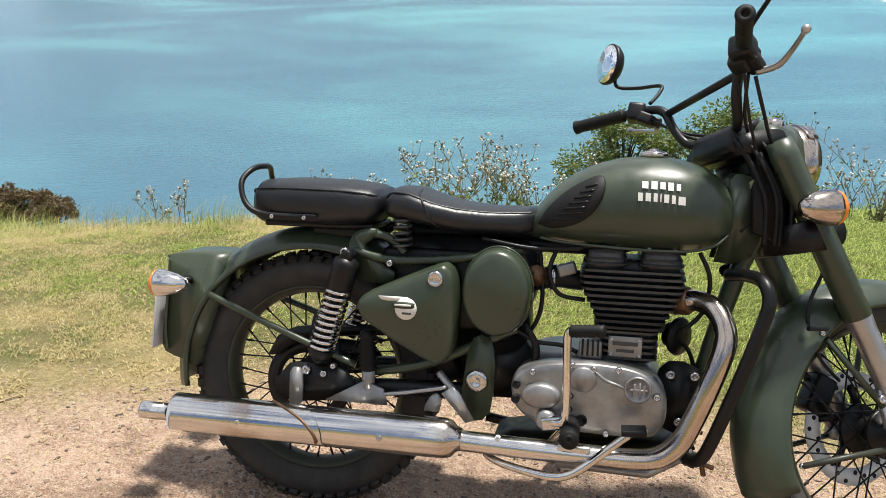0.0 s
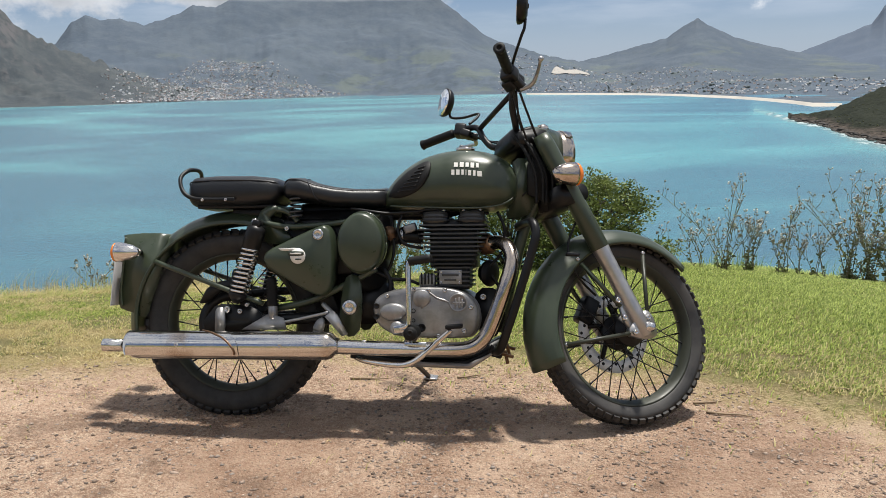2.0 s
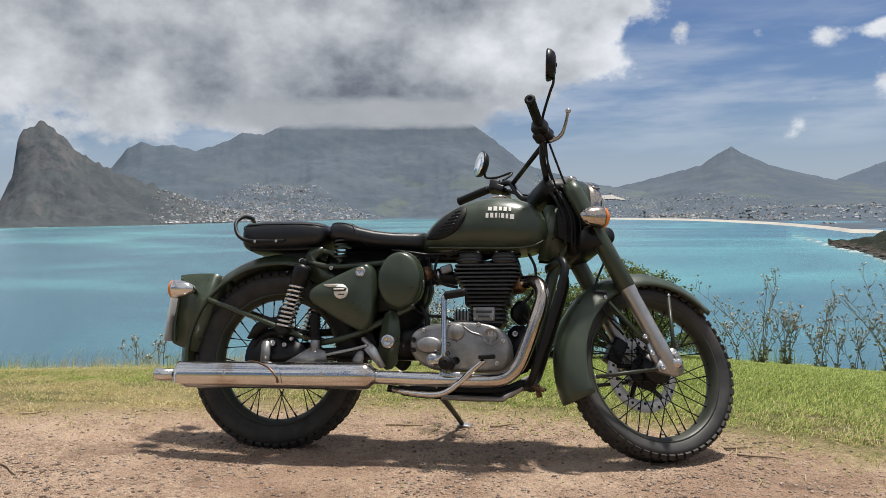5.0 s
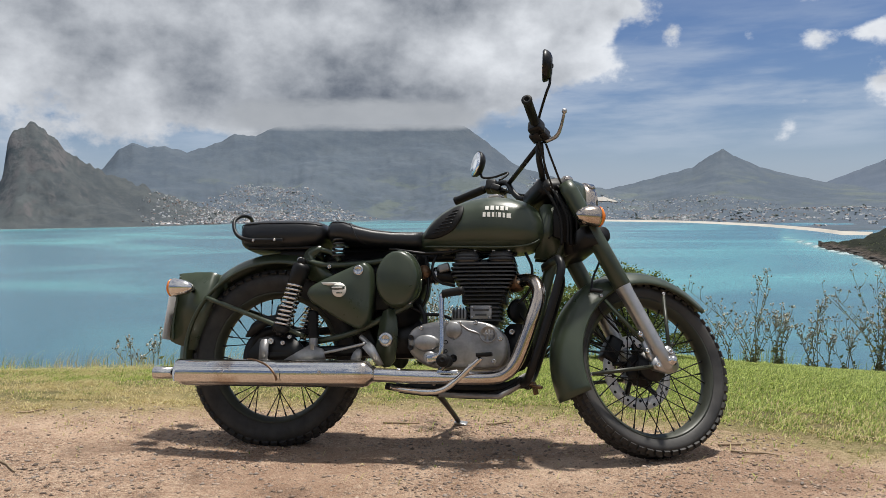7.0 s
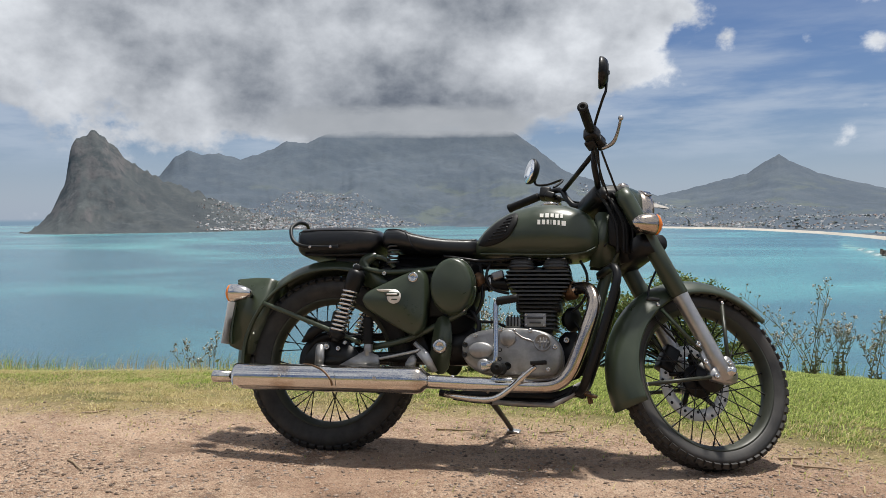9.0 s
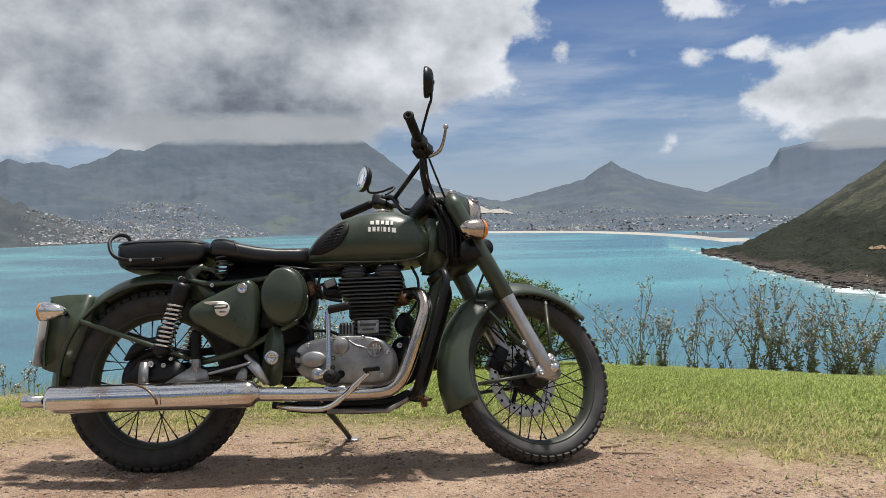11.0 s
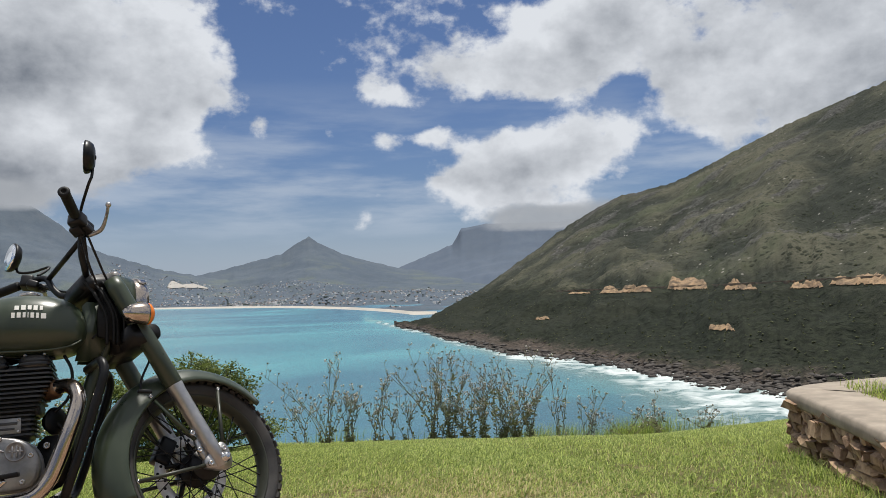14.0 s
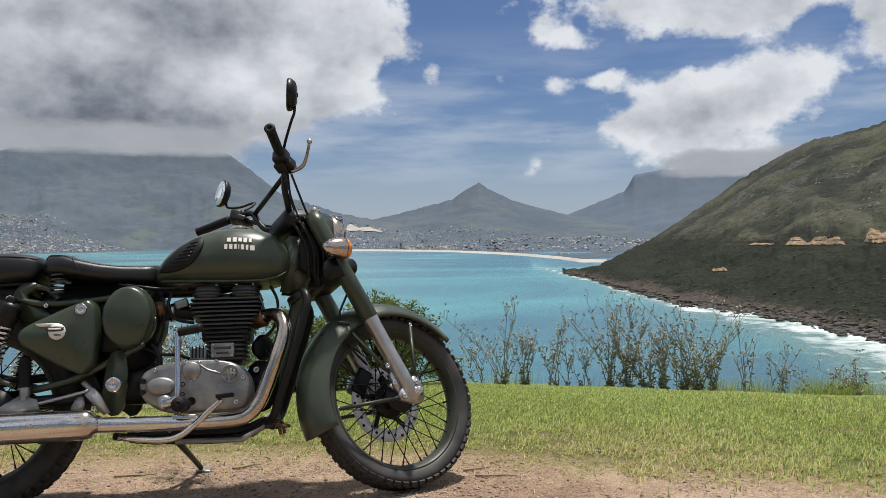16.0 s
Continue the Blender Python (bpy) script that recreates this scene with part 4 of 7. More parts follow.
for s in (-1, 1):
    ind = bpart("front_indicator", lathe([(0.006, -0.055), (0.018, -0.048), (0.030, -0.025), (0.036, 0.0), (0.039, 0.022), (0.038, 0.030)], (1.10, s * 0.165, 0.806), (1, 0, 0.05), 28, squash=(0.95, 1.05)), CHROME, "chrome bullet indicator", steered=True)
    bpart("amber_lens", lathe([(0.038, 0.030), (0.036, 0.040), (0.026, 0.050), (0.004, 0.053)], (1.10, s * 0.165, 0.806), (1, 0, 0.05), 28, squash=(0.95, 1.05)), ORANGE, "amber lens", ind)
    bpart("stalk", tube([(1.095, s * 0.13, 0.805), (1.11, s * 0.05, 0.81)], 0.013, 10), BLACK, parent=ind)

# yokes, bars and controls
bpart("lower_yoke", prism([(1.09, 0.715), (1.19, 0.735), (1.185, 0.79), (1.08, 0.775)], -0.125, 0.125), BLACK, steered=True)
bpart("upper_yoke", prism([(0.97, 0.915), (1.07, 0.935), (1.065, 0.975), (0.965, 0.955)], -0.115, 0.115), BLACK, steered=True)
right = [(0.985, 0, 0.972), (0.985, -0.05, 0.972), (0.960, -0.10, 0.985), (0.938, -0.128, 1.03), (0.928, -0.155, 1.082), (0.905, -0.20, 1.100), (0.84, -0.29, 1.097), (0.785, -0.37, 1.092)]
left = [(a, -b, c) for a, b, c in right]
bar = bpart("handlebar", tube(left[:0:-1] + right, 0.0118, 12), BLACK, "black braced handlebar turned to the far side", steered=True)
bpart("cross_brace", tube([(0.930, -0.150, 1.075), (0.930, 0.150, 1.075)], 0.0095, 10), BLACK, "", bar)
for s in (-1, 1):
    g0, g1 = Vector((0.868, s * 0.252, 1.0985)), Vector((0.781, s * 0.376, 1.0915))
    d = (g1 - g0).length
    prof = [(0.0125, 0.0)]
    for i in range(16):
        prof += [(0.0175, 0.004 + i * d / 17), (0.0166, 0.0075 + i * d / 17)]
    prof += [(0.0195, d - 0.006), (0.0195, d), (0.010, d + 0.003), (0.007, d), (0.006, d - 0.004)]
    bpart("grip", lathe(prof, g0, g1 - g0, 18), GRIPR, "ribbed black rubber grip", bar)
    bpart("switch_box", box((0.887, s * 0.225, 1.098), (0.046, 0.052, 0.050), 0.010, (0, 10, s * -32)), BLACK, "", bar)
    bpart("switch_box", box((0.896, s * 0.20, 1.075), (0.040, 0.040, 0.030), 0.007, (0, 25, s * -30)), BLACK, "", bar)
    bpart("lever_perch", box((0.925, s * 0.212, 1.075), (0.050, 0.034, 0.026), 0.007, (0, 20, s * -30)), BLACK, "", bar)
    lev = tube([(0.935, s * 0.205, 1.060), (0.957, s * 0.245, 1.062), (0.955, s * 0.29, 1.076), (0.940, s * 0.348, 1.092)], [0.008, 0.0075, 0.0058, 0.0052], 10)
    lathe([(0.003, -0.009), (0.008, -0.006), (0.010, 0), (0.008, 0.006), (0.003, 0.009)], (0.938, s * 0.354, 1.094), (0, 1, 0), 14, bm=lev)
    bpart("lever", lev, FORK_ALLOY, "bare alloy lever with a ball end", bar)
    bpart("riser", rod((0.985, s * 0.042, 0.945), (0.985, s * 0.042, 0.99), 0.019, 16), BLACK, "", bar)
bpart("brake_reservoir", box((0.930, -0.185, 1.112), (0.052, 0.040, 0.026), 0.006, (0, 8, 30)), BLACK, "black fluid reservoir", bar)


def mirror(s, centre, stem, tilt):
    m = lathe([(0.030, 0.026), (0.046, 0.020), (0.056, 0.008), (0.0585, 0.0), (0.0585, -0.006), (0.055, -0.008)], centre, tilt, 36)
    ob = bpart("mirror", m, BLACK, "round black mirror", steered=True)
    bpart("mirror_glass", lathe([(0.0535, -0.0085), (0.0535, -0.0095), (0.02, -0.0105)], centre, tilt, 32), MIRROR, "mirror glass", ob)
    bpart("stem", tube(stem, 0.0052, 8), BLACK, "", ob)
    bpart("ball_joint", lathe([(0.004, 0.016), (0.010, 0.018), (0.010, 0.026), (0.006, 0.030)], centre, tilt, 12), BLACK, "", ob)


mirror(-1, (0.872, -0.36, 1.283), [(0.905, -0.205, 1.115), (0.898, -0.235, 1.15), (0.885, -0.33, 1.19), (0.889, -0.352, 1.215), (0.892, -0.358, 1.262)], (1.0, -0.48, -0.10))
mirror(1, (0.880, 0.365, 1.268), [(0.915, 0.205, 1.112), (0.955, 0.225, 1.150), (0.970, 0.245, 1.178), (0.940, 0.325, 1.192), (0.900, 0.362, 1.205), (0.900, 0.365, 1.245)], (1.0, 0.06, -0.08))

# cables and hoses
for pts, r in (([(0.935, -0.20, 1.06), (0.975, -0.17, 1.00), (1.03, -0.13, 0.93), (1.09, -0.125, 0.86), (1.12, -0.10, 0.78), (1.17, -0.12, 0.68), (1.13, -0.105, 0.56), (1.16, -0.10, 0.46), (1.25, -0.06, 0.40)], 0.0042),
               ([(0.925, -0.19, 1.07), (0.965, -0.12, 1.00), (1.0, -0.09, 0.94), (1.02, -0.06, 0.86), (0.99, -0.05, 0.78)], 0.0042),
               ([(0.905, -0.20, 1.08), (0.955, -0.15, 0.98), (1.005, -0.11, 0.90), (1.03, -0.09, 0.80), (0.99, -0.06, 0.74)], 0.0036),
               ([(0.925, 0.20, 1.06), (0.975, 0.14, 1.02), (1.03, 0.06, 0.99), (1.06, 0.0, 0.93)], 0.0042),
               ([(0.905, 0.20, 1.07), (0.96, 0.10, 1.00), (1.01, 0.03, 0.96), (1.02, 0.0, 0.86)], 0.0036),
               ([(0.93, -0.15, 1.06), (0.955, -0.12, 1.01), (0.99, -0.07, 0.97), (1.04, -0.03, 0.96)], 0.0036)):
    bpart("cable", tube(pts, r, 7), BLACK, "black control cable", steered=True)
bpart("cable_clip", box((1.135, -0.10, 0.545), (0.05, 0.014, 0.012), 0.004, (0, 0, 0)), BLACK, "", steered=True)

# tank, seats and bodywork
TANK = [(0.528, 0.786, 0.738, 0.050), (0.545, 0.812, 0.733, 0.074), (0.575, 0.850, 0.729, 0.096), (0.62, 0.889, 0.725, 0.114), (0.68, 0.920, 0.721, 0.127), (0.75, 0.938, 0.718, 0.135), (0.82, 0.942, 0.716, 0.138), (0.88, 0.936, 0.716, 0.135), (0.93, 0.921, 0.720, 0.124), (0.965, 0.900, 0.730, 0.106), (0.988, 0.872, 0.748, 0.082), (1.000, 0.842, 0.770, 0.052), (1.004, 0.82, 0.79, 0.02)]
TN = 2.35


def tank_at(x):
    xs_ = [t[0] for t in TANK]
    return [float(np.interp(x, xs_, [t[k] for t in TANK])) for k in (1, 2, 3)]


def tank_side(x, z):
    """How far the tank bulges from its middle at this length and height."""
    zt, zb, hw = tank_at(x)
    zc, hz = zb + (zt - zb) * 0.44, (zt - zb) * (0.56 if z > zb + (zt - zb) * 0.44 else 0.44)
    u = min(1.0, abs((z - zc) / hz))
    return hw * max(0.0, 1 - u ** TN) ** (1 / TN)


bm = bmesh.new()
rings = []
xs_t = [0.528 + (1.004 - 0.528) * (0.5 - 0.5 * math.cos(math.pi * i / 30)) for i in range(31)]
for x in xs_t:
    zt, zb, hw = tank_at(x)
    zc = zb + (zt - zb) * 0.44
    row = []
    for k in range(44):
        t = 2 * math.pi * k / 44
        cs, sn = math.cos(t), math.sin(t)
        hz = (zt - zc) if sn > 0 else (zc - zb)
        row.append(bm.verts.new((x, hw * math.copysign(abs(cs) ** (2 / TN), cs), zc + hz * math.copysign(abs(sn) ** (2 / TN), sn))))
    rings.append(row)
ring_faces(bm, rings)
for _ in range(2):
    bmesh.ops.smooth_vert(bm, verts=bm.verts[:], factor=0.5, use_axis_x=True, use_axis_y=True, use_axis_z=True)
tank = bpart("fuel_tank", finish(bm), PAINT, "olive teardrop fuel tank")
bpart("filler_cap", lathe([(0.030, 0), (0.034, 0.004), (0.034, 0.012), (0.028, 0.016), (0.012, 0.018), (0.010, 0.022), (0.003, 0.023)], (0.815, 0, 0.936), (0, 0, 1), 28), CHROME, "chrome filler cap", tank)
bpart("tank_seam", tube([(0.56, -0.085, 0.742), (0.62, -0.112, 0.737), (0.75, -0.128, 0.731), (0.88, -0.126, 0.730), (0.95, -0.106, 0.742), (0.985, -0.075, 0.765)], 0.0035, 6), PAINT, "", tank)


def on_tank(s, outline, lift, mat, name, label, parent):
    """A patch of this outline laid on the tank's side."""
    bm2 = bmesh.new()
    pts = [(p.x, p.z) for p in curve([(a, 0, b) for a, b in list(outline) + [outline[0]]], 4)[:-1]]
    cx, cz = sum(p[0] for p in pts) / len(pts), sum(p[1] for p in pts) / len(pts)
    rs = []
    for k, up in ((1.0, -0.004), (1.0, lift * 0.6), (0.96, lift), (0.7, lift), (0.4, lift), (0.1, lift)):
        rs.append([bm2.verts.new((cx + (a - cx) * k, s * (tank_side(cx + (a - cx) * k, cz + (b - cz) * k) + up), cz + (b - cz) * k)) for a, b in pts])
    ring_faces(bm2, rs)
    return bpart(name, finish(bm2), mat, label, parent)


KNEE = [(0.552, 0.775), (0.575, 0.815), (0.620, 0.858), (0.672, 0.889), (0.700, 0.893), (0.706, 0.868), (0.696, 0.835), (0.672, 0.800), (0.635, 0.778), (0.59, 0.768)]
for s in (-1, 1):
    pad = on_tank(s, KNEE, 0.007, GRIPR, "knee_pad", "black ribbed rubber knee pad", tank)
    for i in range(7):
        u = i / 6
        x0, z0 = 0.590 + 0.072 * u, 0.789 + 0.079 * u
        x1, z1 = 0.652 + 0.036 * u, 0.796 + 0.079 * u
        pts = [(x0 + (x1 - x0) * k / 5, s * (tank_side(x0 + (x1 - x0) * k / 5, z0 + (z1 - z0) * k / 5) + 0.0068), z0 + (z1 - z0) * k / 5) for k in range(6)]
        bpart("rib", tube(pts, 0.0026, 6, smooth=False), BLACK, parent=pad)


def lay(s, quads, side, mat, name, label, parent, lift=0.0016):
    """Flat marks laid on a curved side: (x0, z0, x1, z1, slant) each."""
    bm2 = bmesh.new()
    for x0, z0, x1, z1, sl in quads:
        n = 4
        rows = []
        for i in range(n + 1):
            x = x0 + (x1 - x0) * i / n
            rows.append([bm2.verts.new((x, s * (side(x, z + sl * (x - x0)) + lift), z + sl * (x - x0))) for z in (z0, (z0 + z1) / 2, z1)])
        for a, b in zip(rows, rows[1:]):
            for k in range(2):
                bm2.faces.new((a[k], b[k], b[k + 1], a[k + 1]))
    return bpart(name, finish(bm2), mat, label, parent)


marks = []
for x0, w_, up_ in ((0.786, 0.017, 0.0), (0.806, 0.017, 0.001), (0.8255, 0.015, 0.001), (0.8425, 0.016, 0.0005), (0.861, 0.013, 0.0)):
    marks.append((x0, 0.8675 + up_ - 0.05 * (x0 - 0.786), x0 + w_, 0.8875 + up_ - 0.05 * (x0 - 0.786), -0.05))
for x0, w_, up_ in ((0.778, 0.014, 0.0), (0.7945, 0.015, 0.001), (0.812, 0.012, 0.0015), (0.8265, 0.006, 0.0015), (0.835, 0.014, 0.001), (0.8515, 0.012, 0.0005), (0.866, 0.019, -0.001)):
    marks.append((x0, 0.8405 + up_ - 0.06 * (x0 - 0.779), x0 + w_, 0.8610 + up_ - 0.06 * (x0 - 0.779), -0.06))
for s in (-1, 1):
    for x0, z0, x1, z1, slant in marks:
        inset = 0.0012 if int(x0 * 1000) % 3 else 0.0026
        pair = [(x0 + 0.001, z0 + inset, x1 - 0.0025, z1 - inset * 0.7, slant)]
        lay(s, pair, tank_side, DECAL, "badge_mark", "off-white badge mark", tank)


def cushion(stations, bevel_n=3.2, seg=40):
    """A padded seat lofted along X: (x, top, bottom, half width)."""
    bm2 = bmesh.new()
    rs = []
    for x, zt, zb, hw in stations:
        zc, hz = (zt + zb) / 2, (zt - zb) / 2
        row = []
        for k in range(seg):
            t = 2 * math.pi * k / seg
            cs, sn = math.cos(t), math.sin(t)
            row.append(bm2.verts.new((x, hw * math.copysign(abs(cs) ** (2 / bevel_n), cs), zc + hz * math.copysign(abs(sn) ** (2 / bevel_n), sn))))
        rs.append(row)
    ring_faces(bm2, rs)
    return finish(bm2)


def fine(st, n):
    xs_ = [q[0] for q in st]
    lo, hi = xs_[0], xs_[-1]
    return [[x] + [float(np.interp(x, xs_, [q[k] for q in st])) for k in (1, 2, 3)] for x in [lo + (hi - lo) * i / n for i in range(n + 1)]]


PIL = [(-0.176, 0.815, 0.770, 0.070), (-0.170, 0.842, 0.752, 0.095), (-0.155, 0.857, 0.745, 0.110), (-0.08, 0.862, 0.742, 0.120), (0.06, 0.860, 0.742, 0.122), (0.13, 0.852, 0.750, 0.118), (0.158, 0.842, 0.768, 0.105), (0.170, 0.820, 0.790, 0.075)]
pil = bpart("pillion_seat", cushion(PIL), LEATHER, "black padded pillion seat")
RID = [(0.172, 0.812, 0.786, 0.070), (0.180, 0.832, 0.774, 0.100), (0.200, 0.850, 0.766, 0.122), (0.245, 0.848, 0.760, 0.132), (0.30, 0.828, 0.752, 0.132), (0.36, 0.815, 0.742, 0.122), (0.43, 0.808, 0.738, 0.105), (0.50, 0.808, 0.738, 0.086), (0.538, 0.810, 0.742, 0.074), (0.548, 0.795, 0.755, 0.050)]
rid = bpart("rider_seat", cushion(RID), LEATHER, "black padded rider saddle")


def seam(st, k, up, parent, frac=0.55, x0=None, x1=None):
    pts = []
    for q in st[1:-1]:
        if (x0 is None or q[0] >= x0) and (x1 is None or q[0] <= x1):
            zc, hz = (q[1] + q[2]) / 2, (q[1] - q[2]) / 2
            z = zc + hz * frac
            y = q[3] * (1 - abs(frac) ** 3.2) ** (1 / 3.2)
            pts.append((q[0], -(y + up), z))
    return bpart("seam", tube(pts, 0.0022, 6), LEATHER, "", parent)


seam(PIL, 0, 0.0005, pil, 0.62)
seam(RID, 0, 0.0005, rid, 0.70)
def on_cushion(st, x, u):
    """A point of the right-hand side of a cushion: u from 0 at the crown to 1 at the widest line, 2 at the bottom."""
    zt, zb_, hw = [float(np.interp(x, [q[0] for q in st], [q[j] for q in st])) for j in (1, 2, 3)]
    t = math.pi / 2 * (1 - u)
    cs, sn = math.cos(t), math.sin(t)
    return (x, -hw * abs(cs) ** (2 / 3.2) - 0.001, (zt + zb_) / 2 + (zt - zb_) / 2 * math.copysign(abs(sn) ** (2 / 3.2), sn))


bpart("seam", tube([on_cushion(RID, 0.255 + 0.075 * (u / 1.6) ** 1.4, u) for u in (0.05, 0.3, 0.5, 0.7, 0.9, 1.1, 1.3, 1.6)], 0.0030, 6), LEATHER, "", rid)
bpart("seat_frame", box((0.05, 0, 0.728), (0.15, 0.11, 0.030), 0.008), BLACK, "dark frame under the pillion seat", pil)
bpart("seat_pan", box((0.0, 0, 0.748), (0.29, 0.17, 0.014), 0.005), BLACK, "", pil)
rail = [(0.0, -0.121, 0.770), (-0.06, -0.124, 0.770), (-0.14, -0.124, 0.775), (-0.182, -0.118, 0.800), (-0.203, -0.095, 0.850), (-0.192, -0.055, 0.882), (-0.182, 0, 0.889)]
gr = bpart("grab_rail", tube(rail + [(a, -b, c) for a, b, c in rail[-2::-1]], 0.0075, 10), BLACK, "black tubular grab rail")
bpart("rail_plate", box((-0.055, -0.126, 0.769), (0.13, 0.006, 0.017), 0.003), BLACK, "", gr)
for x in (-0.105, -0.02):
    bpart("bolt", bolt((x, -0.129, 0.769), 0.006), STEEL, parent=gr)

# tail
tail = bpart("tail_housing", prism([(-0.424, 0.640), (-0.414, 0.651), (-0.29, 0.655), (-0.262, 0.625), (-0.300, 0.50), (-0.335, 0.40), (-0.352, 0.352), (-0.385, 0.366), (-0.440, 0.385), (-0.447, 0.43), (-0.436, 0.52), (-0.428, 0.60)], -0.078, 0.078, steps=2), PAINT, "olive tail housing behind the mudguard")
bpart("tail_lamp", lathe([(0.036, 0), (0.040, 0.006), (0.038, 0.020), (0.026, 0.028), (0.004, 0.031)], (-0.424, 0, 0.585), (-1, 0, 0), 28), RED, "red tail lamp", tail)
bpart("number_plate", box((-0.462, 0, 0.478), (0.004, 0.185, 0.170), 0.001, (0, 6, 0)), PLATE_M, "pale number plate seen edge on", tail)
bpart("plate_bracket", box((-0.450, 0, 0.46), (0.030, 0.06, 0.012), 0.003), BLACK, "", tail)
bpart("plate_marks", box((-0.4645, 0, 0.478), (0.0015, 0.15, 0.05), 0.0, (0, 6, 0)), DECAL_D, "", tail)
bpart("tail_edge", tube([(-0.420, -0.079, 0.640), (-0.425, -0.080, 0.560), (-0.436, -0.080, 0.45), (-0.432, -0.080, 0.392)], 0.0035, 6), PAINT, "", tail)
for s in (-1, 1):
    ind = bpart("rear_indicator", lathe([(0.004, -0.056), (0.014, -0.050), (0.026, -0.028), (0.033, 0.0), (0.036, 0.022), (0.035, 0.028)], (-0.383, s * 0.150, 0.586), (-1, 0, 0), 28), CHROME, "chrome bullet indicator")
    bpart("amber_lens", lathe([(0.035, 0.028), (0.033, 0.036), (0.022, 0.044), (0.004, 0.046)], (-0.383, s * 0.150, 0.586), (-1, 0, 0), 28), ORANGE, "amber lens", ind)
    bpart("stalk", rod((-0.365, s * 0.125, 0.586), (-0.365, s * 0.06, 0.586), 0.011), BLACK, "", ind)

# side boxes
tb = prism([(0.124, 0.556), (0.140, 0.588), (0.220, 0.628), (0.322, 0.672), (0.352, 0.672), (0.370, 0.640), (0.374, 0.560), (0.368, 0.470), (0.345, 0.436), (0.315, 0.432), (0.240, 0.470), (0.140, 0.530)], -0.090, -0.168, 0.10, -0.016, 4)
tbox = bpart("tool_box", tb, PAINT, "olive three-cornered side box")
bpart("lock", lathe([(0.019, 0), (0.020, 0.005), (0.014, 0.009), (0.012, 0.007), (0.004, 0.007)], (0.325, -0.170, 0.642), (0, -1, 0), 22), STEEL, "round chrome lock", tbox)
disc_pts = [(0.258 + 0.0265 * math.cos(2 * math.pi * k / 18), 0.569 + 0.0265 * math.sin(2 * math.pi * k / 18)) for k in range(18)]
bpart("side_badge", prism(disc_pts, -0.184, -0.1875, steps=2), DECAL, "off-white round mark with a wing", tbox)
bpart("side_badge_wing", prism([(0.190, 0.5965), (0.262, 0.5965), (0.262, 0.586), (0.215, 0.586), (0.197, 0.589)], -0.181, -0.1872, round_it=False), DECAL, "", tbox)
bpart("side_badge_bar", prism([(0.222, 0.585), (0.274, 0.585), (0.279, 0.578), (0.274, 0.570), (0.230, 0.570), (0.224, 0.577)], -0.184, -0.1885, steps=2), DECAL_D, "dark bar", tbox)
bpart("side_badge_bar", box((0.251, -0.1887, 0.5775), (0.040, 0.001, 0.005), 0), DECAL, "", tbox)
bpart("side_badge_bar", box((0.260, -0.1878, 0.558), (0.022, 0.001, 0.005), 0), DECAL_D, "", tbox)
tb2 = prism([(0.140, 0.556), (0.220, 0.628), (0.322, 0.672), (0.370, 0.640), (0.368, 0.470), (0.330, 0.434), (0.240, 0.470)], 0.090, 0.168, 0.10, 0.016, 3)
bpart("tool_box", tb2, PAINT, "olive three-cornered side box")
oval = [(0.468 + 0.082 * math.cos(2 * math.pi * k / 20), 0.614 + 0.105 * math.sin(2 * math.pi * k / 20)) for k in range(20)]
ab = bpart("air_filter_box", prism(oval, -0.085, -0.172, 0.13, -0.012, 3), PAINT, "olive oval air filter cover")
bpart("cover_bead", tube([(0.468 + 0.0835 * math.cos(2 * math.pi * k / 32), -0.122, 0.614 + 0.1065 * math.sin(2 * math.pi * k / 32)) for k in range(33)], 0.003, 6, smooth=False), PAINT, "", ab)
bpart("air_filter_back", prism(oval, -0.085, 0.11, 0, 0, 2), BLACK, "", ab)

# frame
for pts, r, mat, lab in (([(1.055, 0, 0.96), (1.105, 0, 0.72)], 0.032, BLACK, "steering head"),
                         ([(1.06, 0, 0.90), (0.80, 0, 0.735), (0.50, 0, 0.715), (0.30, 0, 0.70)], 0.020, BLACK, "top tube"),
                         ([(1.075, 0, 0.78), (1.02, 0, 0.66), (0.955, 0, 0.40), (0.93, 0, 0.30)], 0.022, PAINT, "olive down tube"),
                         ([(0.50, -0.06, 0.715), (0.45, -0.08, 0.60), (0.435, -0.09, 0.45), (0.43, -0.09, 0.33)], 0.016, BLACK, ""),
                         ([(0.50, 0.06, 0.715), (0.45, 0.08, 0.60), (0.435, 0.09, 0.45), (0.43, 0.09, 0.33)], 0.016, BLACK, ""),
                         ([(0.52, -0.085, 0.712), (0.36, -0.10, 0.682), (0.20, -0.105, 0.672), (0.10, -0.10, 0.69)], 0.011, PAINT, "olive seat rail"),
                         ([(0.52, 0.085, 0.712), (0.36, 0.10, 0.682), (0.20, 0.105, 0.672), (0.10, 0.10, 0.69)], 0.011, PAINT, "olive seat rail"),
                         ([(0.15, -0.105, 0.385), (0.30, -0.11, 0.42), (0.515, -0.115, 0.525)], 0.012, PAINT, "olive lower stay"),
                         ([(0.93, -0.07, 0.26), (0.82, -0.09, 0.200), (0.60, -0.09, 0.202), (0.42, -0.09, 0.225)], 0.013, BLACK, "lower cradle tube"),
                         ([(0.93, 0.07, 0.26), (0.82, 0.09, 0.200), (0.60, 0.09, 0.202), (0.42, 0.09, 0.225)], 0.013, BLACK, "lower cradle tube")):
    bpart("frame_tube", tube(pts, r, 12), mat, lab)
